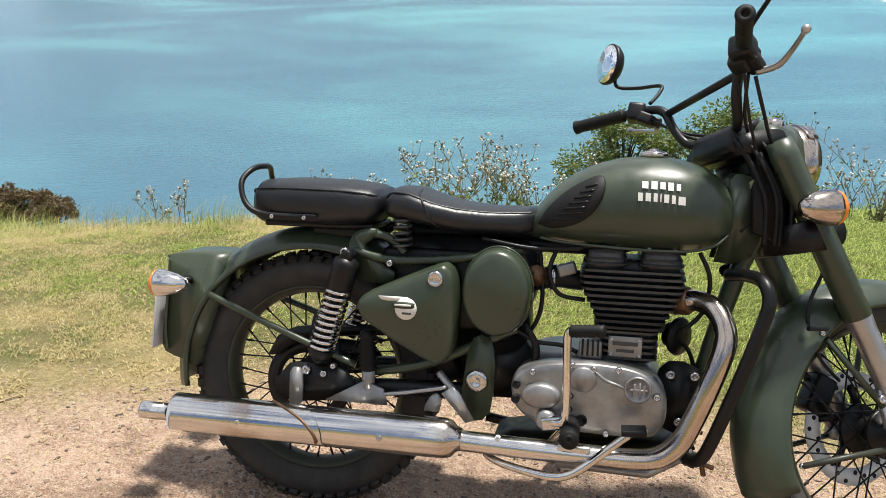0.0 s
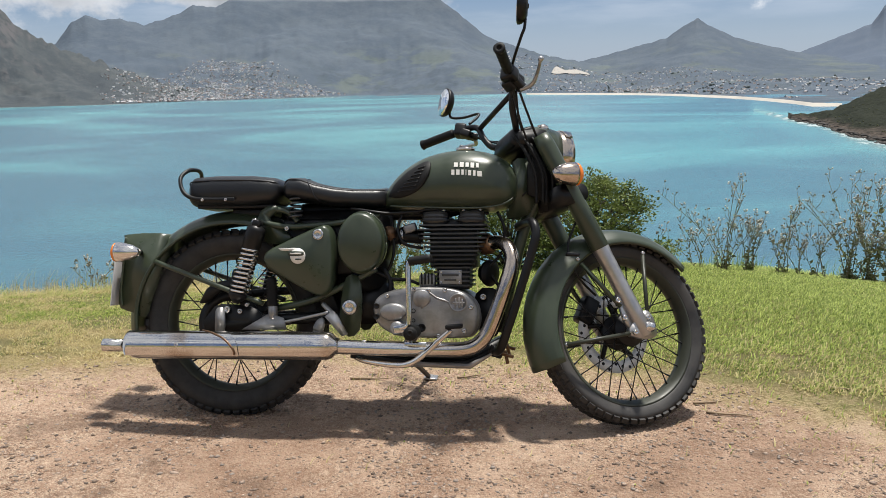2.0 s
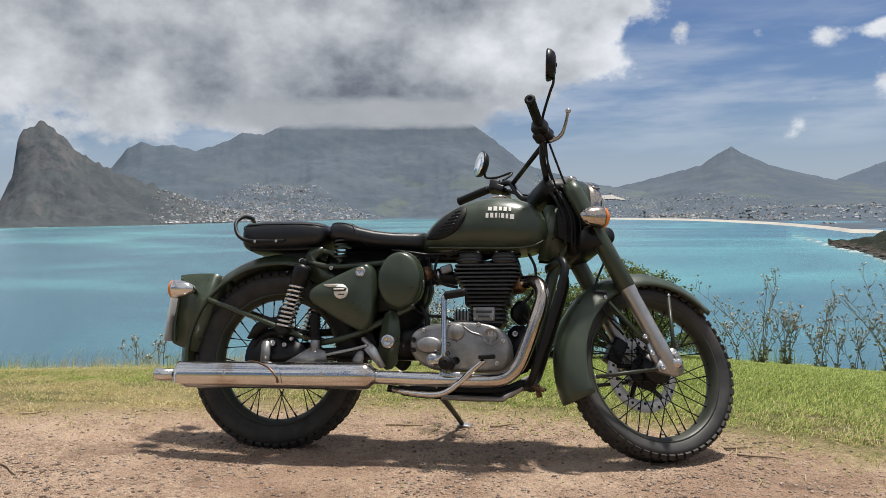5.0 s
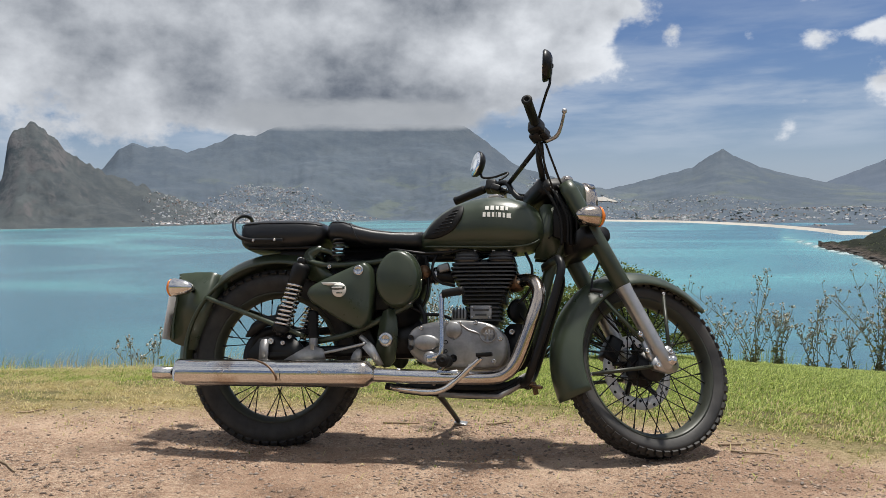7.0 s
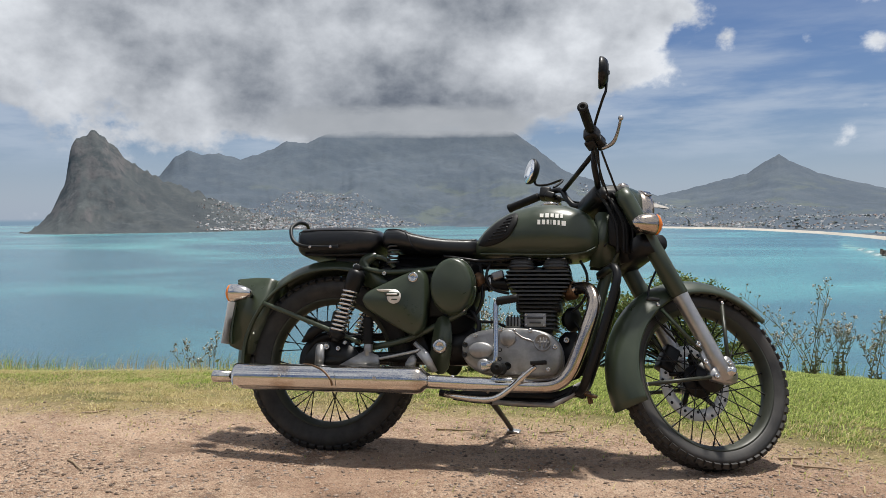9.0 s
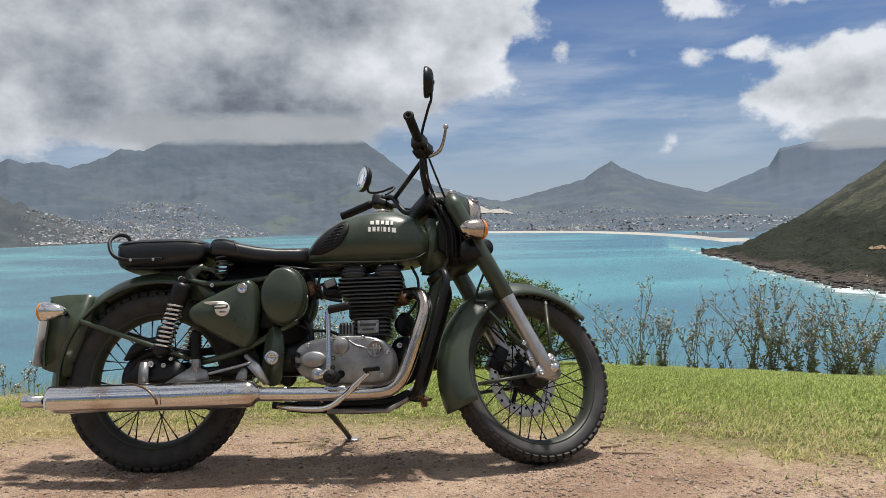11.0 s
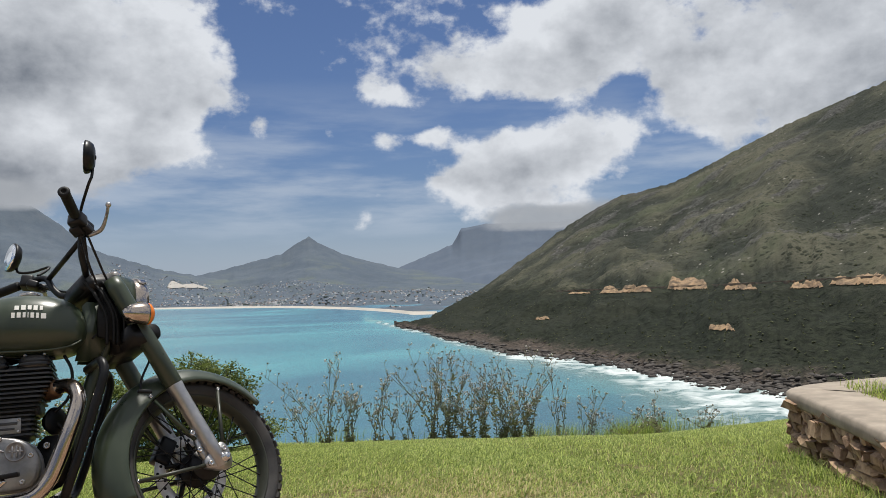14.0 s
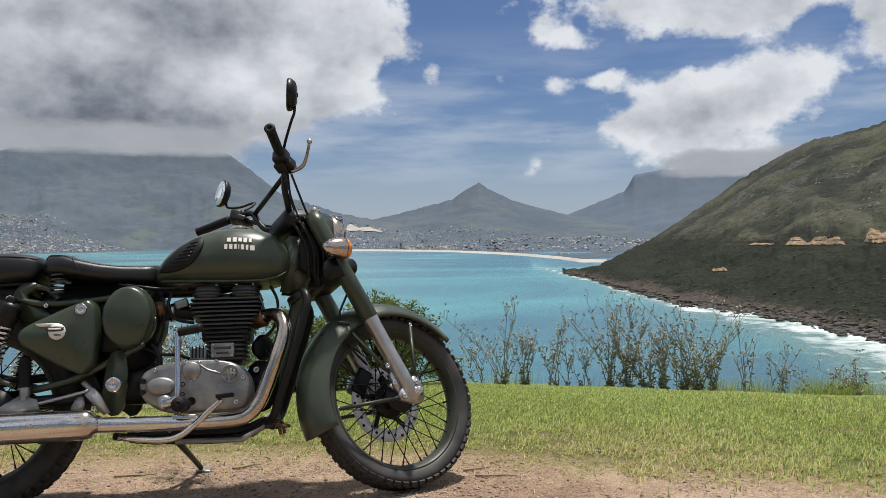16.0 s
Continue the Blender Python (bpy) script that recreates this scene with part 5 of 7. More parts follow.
for s in (-1, 1):
    bpart("head_gusset", prism([(0.962, 0.70), (1.045, 0.715), (1.062, 0.80), (1.045, 0.885), (1.015, 0.905), (0.985, 0.89), (0.985, 0.80)], s * 0.036, s * 0.046, steps=2), PAINT, "olive head gusset plate")
    bpart("swing_arm", tube([(0.44, s * 0.10, 0.352), (0.20, s * 0.105, 0.350), (-0.04, s * 0.115, 0.332)], [0.024, 0.020, 0.019], 14), BLACK, "black swing arm")
    bpart("axle_plate", prism([(-0.10, 0.345), (-0.07, 0.30), (0.10, 0.315), (0.12, 0.34), (0.09, 0.385), (0.02, 0.40), (-0.06, 0.395)], s * 0.120, s * 0.130, steps=3), BLACK, "black axle plate")
    bpart("foot_plate", prism([(0.388, 0.315), (0.395, 0.42), (0.412, 0.495), (0.452, 0.500), (0.468, 0.43), (0.458, 0.315), (0.42, 0.290)], s * 0.118, s * 0.130, steps=2), PAINT, "olive footrest plate")
bpart("pivot_cap", lathe([(0.027, 0), (0.028, 0.006), (0.024, 0.012), (0.010, 0.014), (0.008, 0.010), (0.003, 0.010)], (0.425, -0.130, 0.392), (0, -1, 0), 24), STEEL, "round chrome pivot cap")
bpart("bolt", bolt((0.508, -0.122, 0.531), 0.011, h=0.012), STEEL)
bpart("bolt", bolt((0.088, -0.128, 0.690), 0.012, h=0.014), STEEL)
bpart("bolt", bolt((0.198, -0.112, 0.665), 0.009, h=0.012), STEEL)
bpart("frame_cover", prism([(0.088, 0.690), (0.098, 0.728), (0.128, 0.746), (0.160, 0.744), (0.148, 0.722), (0.128, 0.700), (0.165, 0.668), (0.205, 0.640), (0.190, 0.612), (0.120, 0.618), (0.108, 0.650)], -0.105, -0.085, steps=3), PAINT, "olive frame cover below the seat")
bpart("frame_cover", prism([(0.088, 0.690), (0.098, 0.728), (0.128, 0.746), (0.160, 0.744), (0.148, 0.722), (0.128, 0.700), (0.165, 0.668), (0.205, 0.640), (0.190, 0.612), (0.120, 0.618), (0.108, 0.650)], 0.085, 0.105, steps=3), PAINT, "olive frame cover below the seat")
for s in (-1, 1):
    bpart("seat_arm", tube([(0.140, s * 0.095, 0.735), (0.185, s * 0.096, 0.728), (0.215, s * 0.097, 0.708), (0.230, s * 0.098, 0.690)], 0.010, 10), PAINT, "olive curved seat arm")
bpart("battery_box", box((0.30, 0, 0.60), (0.26, 0.16, 0.20), 0.012), BLACK, "black box between the side covers")
bpart("inner_guard", box((0.30, 0, 0.47), (0.06, 0.13, 0.24), 0.01, (0, -25, 0)), BLACK, "")

# suspension
for s in (-1, 1):
    top, bot = Vector((0.098, s * 0.135, 0.680)), Vector((0.016, s * 0.135, 0.400))
    d = bot - top
    sh = bpart("shock_absorber", lathe([(0.012, 0), (0.031, 0.012), (0.033, 0.02), (0.032, 0.088), (0.027, 0.092)], top, d, 24), BLACK, "shock absorber with a chrome spring")
    bpart("spring", coil(top + d * 0.30, top + d * 0.84, 0.0295, 0.0050, 9.5), CHROME, "chrome coil spring", sh)
    bpart("damper_body", rod(top + d * 0.1, top + d * 0.98, 0.0135, 14), BLACK, "", sh)
    bpart("lower_cup", lathe([(0.030, 0), (0.033, 0.006), (0.028, 0.020), (0.018, 0.030)], top + d * 0.845, d, 20), BLACK, "", sh)
    bpart("upper_eye", rod(top + Vector((0, -0.02, 0.002)), top + Vector((0, 0.02, 0.002)), 0.015), BLACK, "", sh)
    bpart("seat_spring", coil((0.224, s * 0.098, 0.705), (0.226, s * 0.098, 0.790), 0.0215, 0.0042, 5.5), FIN_E, "dark steel seat coil spring")
ms = bpart("brake_cylinder", lathe([(0.016, 0)] + [q for i in range(9) for q in ((0.0235, 0.008 + i * 0.010), (0.0165, 0.013 + i * 0.010))] + [(0.016, 0.10)], (0.152, -0.135, 0.395), (-0.05, 0, 1), 18), GRIPR, "brake cylinder in a rubber bellows")
bpart("cylinder_cap", rod((0.153, -0.135, 0.35), (0.152, -0.135, 0.398), 0.017, 12), ALLOY, "", ms)
bpart("exhaust_bracket", prism([(0.045, 0.315), (0.205, 0.315), (0.195, 0.355), (0.145, 0.372)], -0.150, -0.143, round_it=False), ALLOY, "plain metal exhaust bracket")
bpart("exhaust_hanger", prism([(-0.052, 0.30), (-0.020, 0.30), (-0.018, 0.378), (-0.034, 0.392), (-0.05, 0.378)], -0.150, -0.140, steps=2), ALLOY, "")
bpart("rear_caliper", box((0.010, -0.082, 0.470), (0.055, 0.05, 0.105), 0.012, (0, 12, 0)), BLACK, "black brake caliper")
bpart("torque_arm", prism([(-0.135, 0.405), (-0.10, 0.408), (-0.055, 0.442), (0.02, 0.452), (0.02, 0.485), (-0.06, 0.480), (-0.11, 0.452)], -0.088, -0.078, steps=3), BLACK, "black curved bracket")
bpart("rear_brake_disc", lathe([(0.080, -0.072), (0.115, -0.072), (0.115, -0.067), (0.080, -0.067)], RW, Y_AX, 40, closed_profile=True), BLACK, "", rear)
for p, r in (((-0.012, 0.384), 0.013), ((0.035, 0.378), 0.010), ((-0.035, 0.330), 0.018), ((0.06, 0.40), 0.008)):
    bpart("bolt", bolt((p[0], -0.131, p[1]), r, h=0.012), STEEL)
bpart("chain_guard", tube([(-0.12, 0.105, 0.415), (0.15, 0.11, 0.44), (0.42, 0.11, 0.41)], 0.016, 8), BLACK, "black chain guard")

# exhaust
pipe = bpart("exhaust_pipe", tube([(0.885, -0.055, 0.605), (0.930, -0.085, 0.612), (0.962, -0.125, 0.602), (0.981, -0.160, 0.567), (0.979, -0.180, 0.525), (0.955, -0.190, 0.450), (0.925, -0.190, 0.365), (0.897, -0.190, 0.305), (0.858, -0.190, 0.269), (0.80, -0.191, 0.257), (0.68, -0.193, 0.257), (0.52, -0.196, 0.260), (0.38, -0.198, 0.264)], 0.0245, 20), CHROME, "chrome exhaust pipe browned by heat")
bpart("exhaust_collar", lathe([(0.026, 0.0)] + [q for i in range(5) for q in ((0.034, 0.004 + i * 0.008), (0.029, 0.008 + i * 0.008))] + [(0.026, 0.046)], (0.878, -0.048, 0.603), (0.85, -0.50, 0.12), 20), COPPER, "heat-browned finned collar", pipe)
ax = Vector((-1, -0.006, -0.004))
sil = bpart("silencer", lathe([(0.026, -0.012), (0.030, 0.0), (0.043, 0.012), (0.0475, 0.030), (0.0485, 0.10), (0.0475, 0.40), (0.0455, 0.690), (0.042, 0.712), (0.034, 0.724), (0.022, 0.730)], (0.392, -0.200, 0.267), ax, 40), CHROME, "long chrome silencer with rust stains")
bpart("tail_pipe", lathe([(0.0215, 0.0), (0.0225, 0.090), (0.0225, 0.094), (0.0185, 0.094), (0.0185, 0.02)], (-0.335, -0.2045, 0.264), ax, 28), CHROME, "chrome tail pipe", sil)
bm = bmesh.new()
rings = []
for i in range(25):
    x = 0.03 - 0.365 * i / 24
    row = []
    for k in range(15):
        a = radians(-40 + 190 * k / 14)
        lead = 0.075 * (0.5 - 0.5 * math.cos(math.pi * min(1.0, max(0.0, (140 - (-40 + 190 * k / 14)) / 150)))) * max(0.0, 1 - i / 5) * -1
        xx = x - lead - 0.035
        row.append(bm.verts.new((max(xx, -0.335), -0.2035 - 0.0496 * math.cos(a), 0.2655 + 0.0496 * math.sin(a))))
    rings.append(row)
ring_faces(bm, rings, closed=False)
bpart("heat_shield", finish(bm), CHROME, "chrome heat shield skin with a curved edge", sil)
bpart("shield_edge", tube([(-0.075, -0.196, 0.3155), (-0.03, -0.225, 0.3105), (0.02, -0.246, 0.292), (0.052, -0.2535, 0.262), (0.058, -0.249, 0.240)], 0.0038, 6), COPPER, "dark seam of the heat shield", sil)
for x in (0.215, -0.145):
    bpart("bolt", bolt((x, -0.2475, 0.270 if x > 0 else 0.272), 0.0075, h=0.006), STEEL, parent=sil)
for x in (0.49, 0.735):
    bpart("bolt", bolt((x, -0.206, 0.280), 0.008, (0, -0.6, 0.8), 0.006), STEEL, parent=pipe)
bpart("pipe_guard", box((0.665, -0.210, 0.272), (0.075, 0.010, 0.022), 0.004), STEEL, "", pipe)

# engine
ROCKER = plain("rocker_alloy", (0.10, 0.098, 0.095), 0.38, 0.7, 0.4, 25.0, 0.08)
CASE = [(0.508, 0.385), (0.517, 0.418), (0.545, 0.440), (0.600, 0.455), (0.700, 0.462), (0.785, 0.455), (0.835, 0.435), (0.862, 0.402), (0.870, 0.352), (0.858, 0.312), (0.825, 0.292), (0.70, 0.290), (0.600, 0.295), (0.545, 0.318), (0.515, 0.350)]
eng = bpart("crankcase", prism([(0.50 + (a - 0.50) * 1.01, b - 0.004) for a, b in CASE], 0.140, -0.105, 0, 0, 3), ALLOY, "grey cast alloy crankcase")
bpart("engine_cover", prism(CASE, -0.105, -0.150, 0.07, -0.006, 4), ALLOY, "cast alloy side cover with worn bright patches", eng)
bpart("cover_boss", prism([(0.582 + 0.046 * math.cos(2 * math.pi * k / 16), 0.378 + 0.030 * math.sin(2 * math.pi * k / 16)) for k in range(16)], -0.150, -0.174, 0.25, -0.004, 3), ALLOY, "", eng)
bpart("inspection_cap", lathe([(0.030, 0), (0.030, 0.006), (0.027, 0.009), (0.003, 0.010)], (0.678, -0.1545, 0.424), (0, -1, 0), 28), ALLOY, "round inspection cap", eng)
em = bpart("engine_emblem", lathe([(0.031, 0), (0.031, 0.007), (0.027, 0.008), (0.026, 0.005), (0.003, 0.005)], (0.802, -0.1545, 0.410), (0, -1, 0), 30), ALLOY, "round cast emblem", eng)
for dx_, w_, h_ in ((-0.008, 0.005, 0.030), (0.004, 0.005, 0.034), (0.014, 0.005, 0.026)):
    bpart("emblem_bar", box((0.802 + dx_, -0.161, 0.410), (w_, 0.006, h_), 0.001), ALLOY, parent=eng)
bpart("emblem_bar", box((0.804, -0.161, 0.410), (0.040, 0.006, 0.005), 0.001), ALLOY, parent=eng)
bpart("cast_wing", tube([(0.705, -0.157, 0.444), (0.73, -0.159, 0.426), (0.755, -0.159, 0.418), (0.772, -0.158, 0.411)], [0.003, 0.004, 0.004, 0.002], 6), ALLOY, "", eng)
for p, r in (((0.701, 0.449), 0.008), ((0.652, 0.455), 0.008), ((0.678, 0.396), 0.007), ((0.757, 0.452), 0.008), ((0.845, 0.395), 0.009), ((0.822, 0.315), 0.009), ((0.560, 0.432), 0.008), ((0.640, 0.300), 0.008), ((0.735, 0.298), 0.008)):
    bpart("case_bolt", bolt((p[0], -0.1525, p[1]), r, h=0.008), STEEL, parent=eng)
for p, r in (((0.523, 0.398), 0.010), ((0.522, 0.362), 0.010), ((0.678, 0.325), 0.014), ((0.650, 0.382), 0.008), ((0.650, 0.350), 0.007)):
    bpart("bolt_recess", lathe([(r, 0), (r, 0.0035), (r * 0.7, 0.0035), (r * 0.6, 0.001)], (p[0], -0.1535, p[1]), (0, -1, 0), 14), BLACK, parent=eng)
bpart("sensor", box((0.690, -0.085, 0.482), (0.055, 0.05, 0.045), 0.008), ALLOY, "small finned casting on the crankcase", eng)
for i in range(4):
    bpart("sensor_rib", box((0.672 + i * 0.012, -0.112, 0.490), (0.005, 0.006, 0.040), 0.001), BLACK, parent=eng)
bpart("hose_union", tube([(0.560, -0.09, 0.440), (0.560, -0.09, 0.480), (0.535, -0.085, 0.520), (0.50, -0.06, 0.525)], [0.011, 0.009, 0.007, 0.007], 10), BLACK, "", eng)


def fin(x0, x1, z, hy, name, parent, thick=0.006, mat_edge=True):
    """One cooling fin: a rounded black plate with a bright machined edge."""
    r = 0.022
    pts = []
    for cx, cy, a0 in ((x1 - r, hy - r, 0), (x0 + r, hy - r, 90), (x0 + r, -hy + r, 180), (x1 - r, -hy + r, 270)):
        for k in range(4):
            a = radians(a0 + 30 * k)
            pts.append((cx + r * math.cos(a), cy + r * math.sin(a)))
    bm2 = bmesh.new()
    rs = [[bm2.verts.new((cx_, cy_, z + dz_)) for cx_, cy_ in pts] for dz_ in (-thick / 2, thick / 2)]
    ring_faces(bm2, rs)
    finish(bm2)
    for f in bm2.faces:
        f.material_index = 1 if abs(f.normal.z) < 0.5 and mat_edge else 0
    ob = part(name, bm2, [FIN_M, FIN_E], parent, "", False)
    return ob


cyl = bpart("cylinder", box((0.777, 0, 0.495), (0.115, 0.15, 0.09), 0.012), FIN_M, "black finned cylinder")
for i in range(5):
    fin(0.708, 0.846, 0.465 + i * 0.0155, 0.095, "fin", cyl)
bpart("data_plate", box((0.770, -0.098, 0.494), (0.078, 0.006, 0.050), 0.002), ALLOY, "embossed alloy plate", cyl)
for i in range(2):
    bpart("plate_bar", box((0.770, -0.1015, 0.502 - 0.017 * i), (0.058 - 0.016 * i, 0.003, 0.009 - 0.002 * i), 0.001), FIN_E, "", cyl)
for sx in (-1, 1):
    for sz in (-1, 1):
        bpart("rivet", bolt((0.770 + sx * 0.032, -0.101, 0.494 + sz * 0.018), 0.0045, h=0.004), STEEL, parent=cyl)
head = bpart("cylinder_head", box((0.778, 0, 0.610), (0.165, 0.155, 0.17), 0.014), FIN_M, "black finned cylinder head")
for i, (x0, x1) in enumerate(((0.704, 0.852), (0.698, 0.860), (0.692, 0.868), (0.684, 0.876), (0.676, 0.884), (0.668, 0.890), (0.662, 0.896), (0.658, 0.899), (0.656, 0.900), (0.660, 0.896))):
    fin(x0, x1, 0.540 + i * 0.0148, 0.108, "fin", head, mat_edge=i > 2)
for x0, x1 in ((0.668, 0.764), (0.795, 0.890)):
    rk = box(((x0 + x1) / 2, 0, 0.694), (x1 - x0, 0.200, 0.066), 0.030)
    bpart("rocker_cover", rk, ROCKER, "dark alloy rocker cover", head)
    for i, inset in enumerate((0.0, 0.004, 0.011)):
        fin(x0 + inset - 0.004, x1 - inset + 0.004, 0.690 + i * 0.0125, 0.106 - inset, "fin", head, 0.005, False)
    for sx in (0.2, 0.8):
        bpart("cover_bolt", bolt((x0 + (x1 - x0) * sx, -0.07, 0.722), 0.007, (0, 0, 1), 0.008), STEEL, parent=head)
bpart("airbox", prism([(0.30, 0.46), (0.52, 0.46), (0.53, 0.60), (0.53, 0.72), (0.20, 0.725), (0.20, 0.67)], -0.062, 0.062), BLACK, "black air box between the side covers")
bpart("gearbox_rear", prism([(0.37, 0.34), (0.53, 0.34), (0.53, 0.47), (0.33, 0.47), (0.34, 0.40)], -0.05, 0.08), BLACK, "black rear of the gearbox")
bpart("frame_spine", tube([(0.22, 0, 0.735), (0.50, 0, 0.745), (0.92, 0, 0.775)], 0.024, 12), BLACK, "black frame tube under the tank")

# intake side
it = bpart("intake", tube([(0.545, -0.03, 0.632), (0.60, -0.03, 0.640), (0.665, -0.02, 0.632)], [0.030, 0.026, 0.024], 16), BLACK, "throttle body and intake tube")
bpart("intake_clamp", lathe([(0.033, 0), (0.034, 0.012), (0.033, 0.014)], (0.585, -0.03, 0.639), (1, 0, 0), 20), STEEL, "", it)
bpart("throttle_drum", lathe([(0.026, 0), (0.026, 0.016), (0.012, 0.018), (0.010, 0.024), (0.003, 0.024)], (0.553, -0.062, 0.648), (0, -1, 0), 18), COPPER, "brownish throttle drum", it)
bpart("injector", box((0.625, -0.055, 0.665), (0.045, 0.03, 0.03), 0.006, (0, -18, 0)), ALLOY, "", it)
bpart("throttle_cover", box((0.548, -0.045, 0.690), (0.030, 0.030, 0.045), 0.006), BLACK, "", it)
for pts in ([(0.60, -0.07, 0.715), (0.585, -0.085, 0.66), (0.61, -0.09, 0.61), (0.67, -0.07, 0.595)], [(0.56, -0.06, 0.70), (0.57, -0.075, 0.60), (0.56, -0.08, 0.54), (0.535, -0.07, 0.50)], [(0.50, -0.085, 0.52), (0.56, -0.09, 0.49), (0.62, -0.09, 0.485), (0.66, -0.09, 0.47)], [(0.62, -0.06, 0.715), (0.70, -0.08, 0.728), (0.78, -0.05, 0.724), (0.90, -0.04, 0.715)], [(0.93, -0.05, 0.72), (0.955, -0.06, 0.66), (0.945, -0.05, 0.58), (0.90, -0.05, 0.53)], [(0.42, -0.09, 0.735), (0.50, -0.10, 0.722), (0.56, -0.09, 0.716), (0.66, -0.09, 0.722)]):
    bpart("hose", tube(pts, 0.0055, 8), BLACK, "black hose", it)
hn = bpart("horn", lathe([(0.012, -0.035), (0.030, -0.030), (0.032, -0.012), (0.046, -0.006), (0.048, 0.0), (0.044, 0.006), (0.02, 0.008), (0.004, 0.008)], (0.900, 0.0, 0.506), (0.75, -0.62, 0), 28), BLACK, "round black horn")
bpart("horn_bracket", tube([(0.90, 0.0, 0.506), (0.93, 0, 0.46), (0.945, 0, 0.40)], 0.006, 6), BLACK, "", hn)
bpart("engine_mount", prism([(0.845, 0.40), (0.875, 0.455), (0.945, 0.44), (0.955, 0.36), (0.925, 0.29), (0.87, 0.29)], -0.055, -0.045, steps=2), BLACK, "black engine mounting plate")
for p in ((0.935, 0.425), (0.880, 0.425), (0.905, 0.31)):
    bpart("bolt", bolt((p[0], -0.056, p[1]), 0.012, h=0.012), STEEL)
bpart("sump_plate", prism([(0.46, 0.226), (0.52, 0.238), (0.86, 0.244), (0.935, 0.280), (0.945, 0.255), (0.86, 0.196), (0.56, 0.190), (0.47, 0.200)], -0.085, 0.085, round_it=False), BLACK, "dark plate under the engine")
bpart("tie_strut", prism([(0.62, 0.205), (0.83, 0.200), (0.90, 0.232), (0.935, 0.262), (0.928, 0.240), (0.84, 0.183), (0.62, 0.188)], -0.115, -0.100, round_it=False), ALLOY, "worn metal strut under the exhaust")

# controls on the side
kk = bpart("kick_starter", tube([(0.600, -0.185, 0.325), (0.632, -0.205, 0.332), (0.643, -0.208, 0.352), (0.642, -0.206, 0.45), (0.640, -0.204, 0.530), (0.645, -0.205, 0.548), (0.66, -0.215, 0.552)], 0.0095, 12), CHROME, "chrome kick starter with a rubber pedal")
bpart("kick_boss", lathe([(0.024, 0), (0.024, 0.030), (0.018, 0.036), (0.004, 0.037)], (0.597, -0.150, 0.325), (0, -1, 0), 18), ALLOY, "", kk)
bpart("kick_boss", box((0.612, -0.190, 0.325), (0.048, 0.024, 0.030), 0.006, (0, -10, 0)), STEEL, "", kk)
bpart("kick_pedal", lathe([(0.010, 0)] + [q for i in range(7) for q in ((0.0155, 0.005 + i * 0.010), (0.0135, 0.010 + i * 0.010))] + [(0.015, 0.078), (0.010, 0.080)], (0.645, -0.212, 0.549), (1, -0.25, 0.13), 16), GRIPR, "black rubber pedal", kk)
for s in (-1, 1):
    fp = bpart("foot_rest", lathe([(0.014, 0)] + [q for i in range(7) for q in ((0.022, 0.008 + i * 0.014), (0.0195, 0.016 + i * 0.014))] + [(0.023, 0.108), (0.021, 0.114), (0.008, 0.115)], (0.655, s * 0.150, 0.314), (0, s, 0), 18), GRIPR, "black rubber foot rest")
    bpart("rest_arm", tube([(0.655, s * 0.155, 0.314), (0.62, s * 0.13, 0.27), (0.60, s * 0.10, 0.23)], 0.010, 10), STEEL, "", fp)
    bpart("rest_cap", bolt((0.655, s * 0.264, 0.316), 0.012, (0, s, 0), 0.004), GRIPR, parent=fp)
bp = bpart("brake_pedal", tube([(0.455, -0.16, 0.222), (0.50, -0.19, 0.214), (0.60, -0.215, 0.206), (0.650, -0.222, 0.214), (0.690, -0.224, 0.240), (0.740, -0.224, 0.286), (0.785, -0.222, 0.325)], [0.008, 0.009, 0.010, 0.010, 0.010, 0.0095, 0.009], 12), CHROME, "bright steel brake pedal")
bpart("pedal_pad", box((0.795, -0.224, 0.336), (0.055, 0.045, 0.014), 0.004, (0, -4, 0)), GRIPR, "black rubber pad", bp)
pr = bpart("pillion_rest", tube([(0.330, -0.125, 0.402), (0.362, -0.15, 0.378), (0.372, -0.155, 0.372)], 0.009, 10), ALLOY, "folded pillion foot rest")
bpart("rest_bracket", prism([(0.345, 0.362), (0.372, 0.382), (0.388, 0.368), (0.425, 0.302), (0.405, 0.295)], -0.165, -0.155, round_it=False), FORK_ALLOY, "bent alloy bracket", pr)
bpart("rest_link", tube([(0.16, -0.14, 0.335), (0.25, -0.15, 0.352), (0.355, -0.155, 0.376)], 0.0055, 8), FORK_ALLOY, "thin brake rod", pr)
bpart("rest_foot", prism([(0.300, 0.312), (0.312, 0.345), (0.330, 0.358), (0.342, 0.345), (0.335, 0.312)], -0.155, -0.148, steps=2), ALLOY, "", pr)
for s in (-1, 1):
    cb = bpart("crash_bar", tube([(1.000, s * 0.03, 0.668), (1.030, s * 0.09, 0.678), (1.052, s * 0.165, 0.676), (1.062, s * 0.192, 0.640), (1.050, s * 0.197, 0.585), (1.014, s * 0.197, 0.465), (0.965, s * 0.190, 0.315), (0.945, s * 0.165, 0.262), (0.925, s * 0.11, 0.240), (0.905, s * 0.06, 0.235)], 0.0150, 14), BLACK, "black tubular engine guard")
    bpart("guard_clamp", box((0.925, s * 0.10, 0.240), (0.05, 0.03, 0.035), 0.008, (0, 20, 0)), BLACK, "", cb)
    bpart("guard_bolt", rod((0.945, s * 0.11, 0.235), (0.985, s * 0.115, 0.225), 0.006, 8), COPPER, "rusty bolt", cb)
    bpart("guard_bolt", rod((0.955, s * 0.10, 0.245), (0.965, s * 0.105, 0.200), 0.006, 8), COPPER, "rusty bolt", cb)
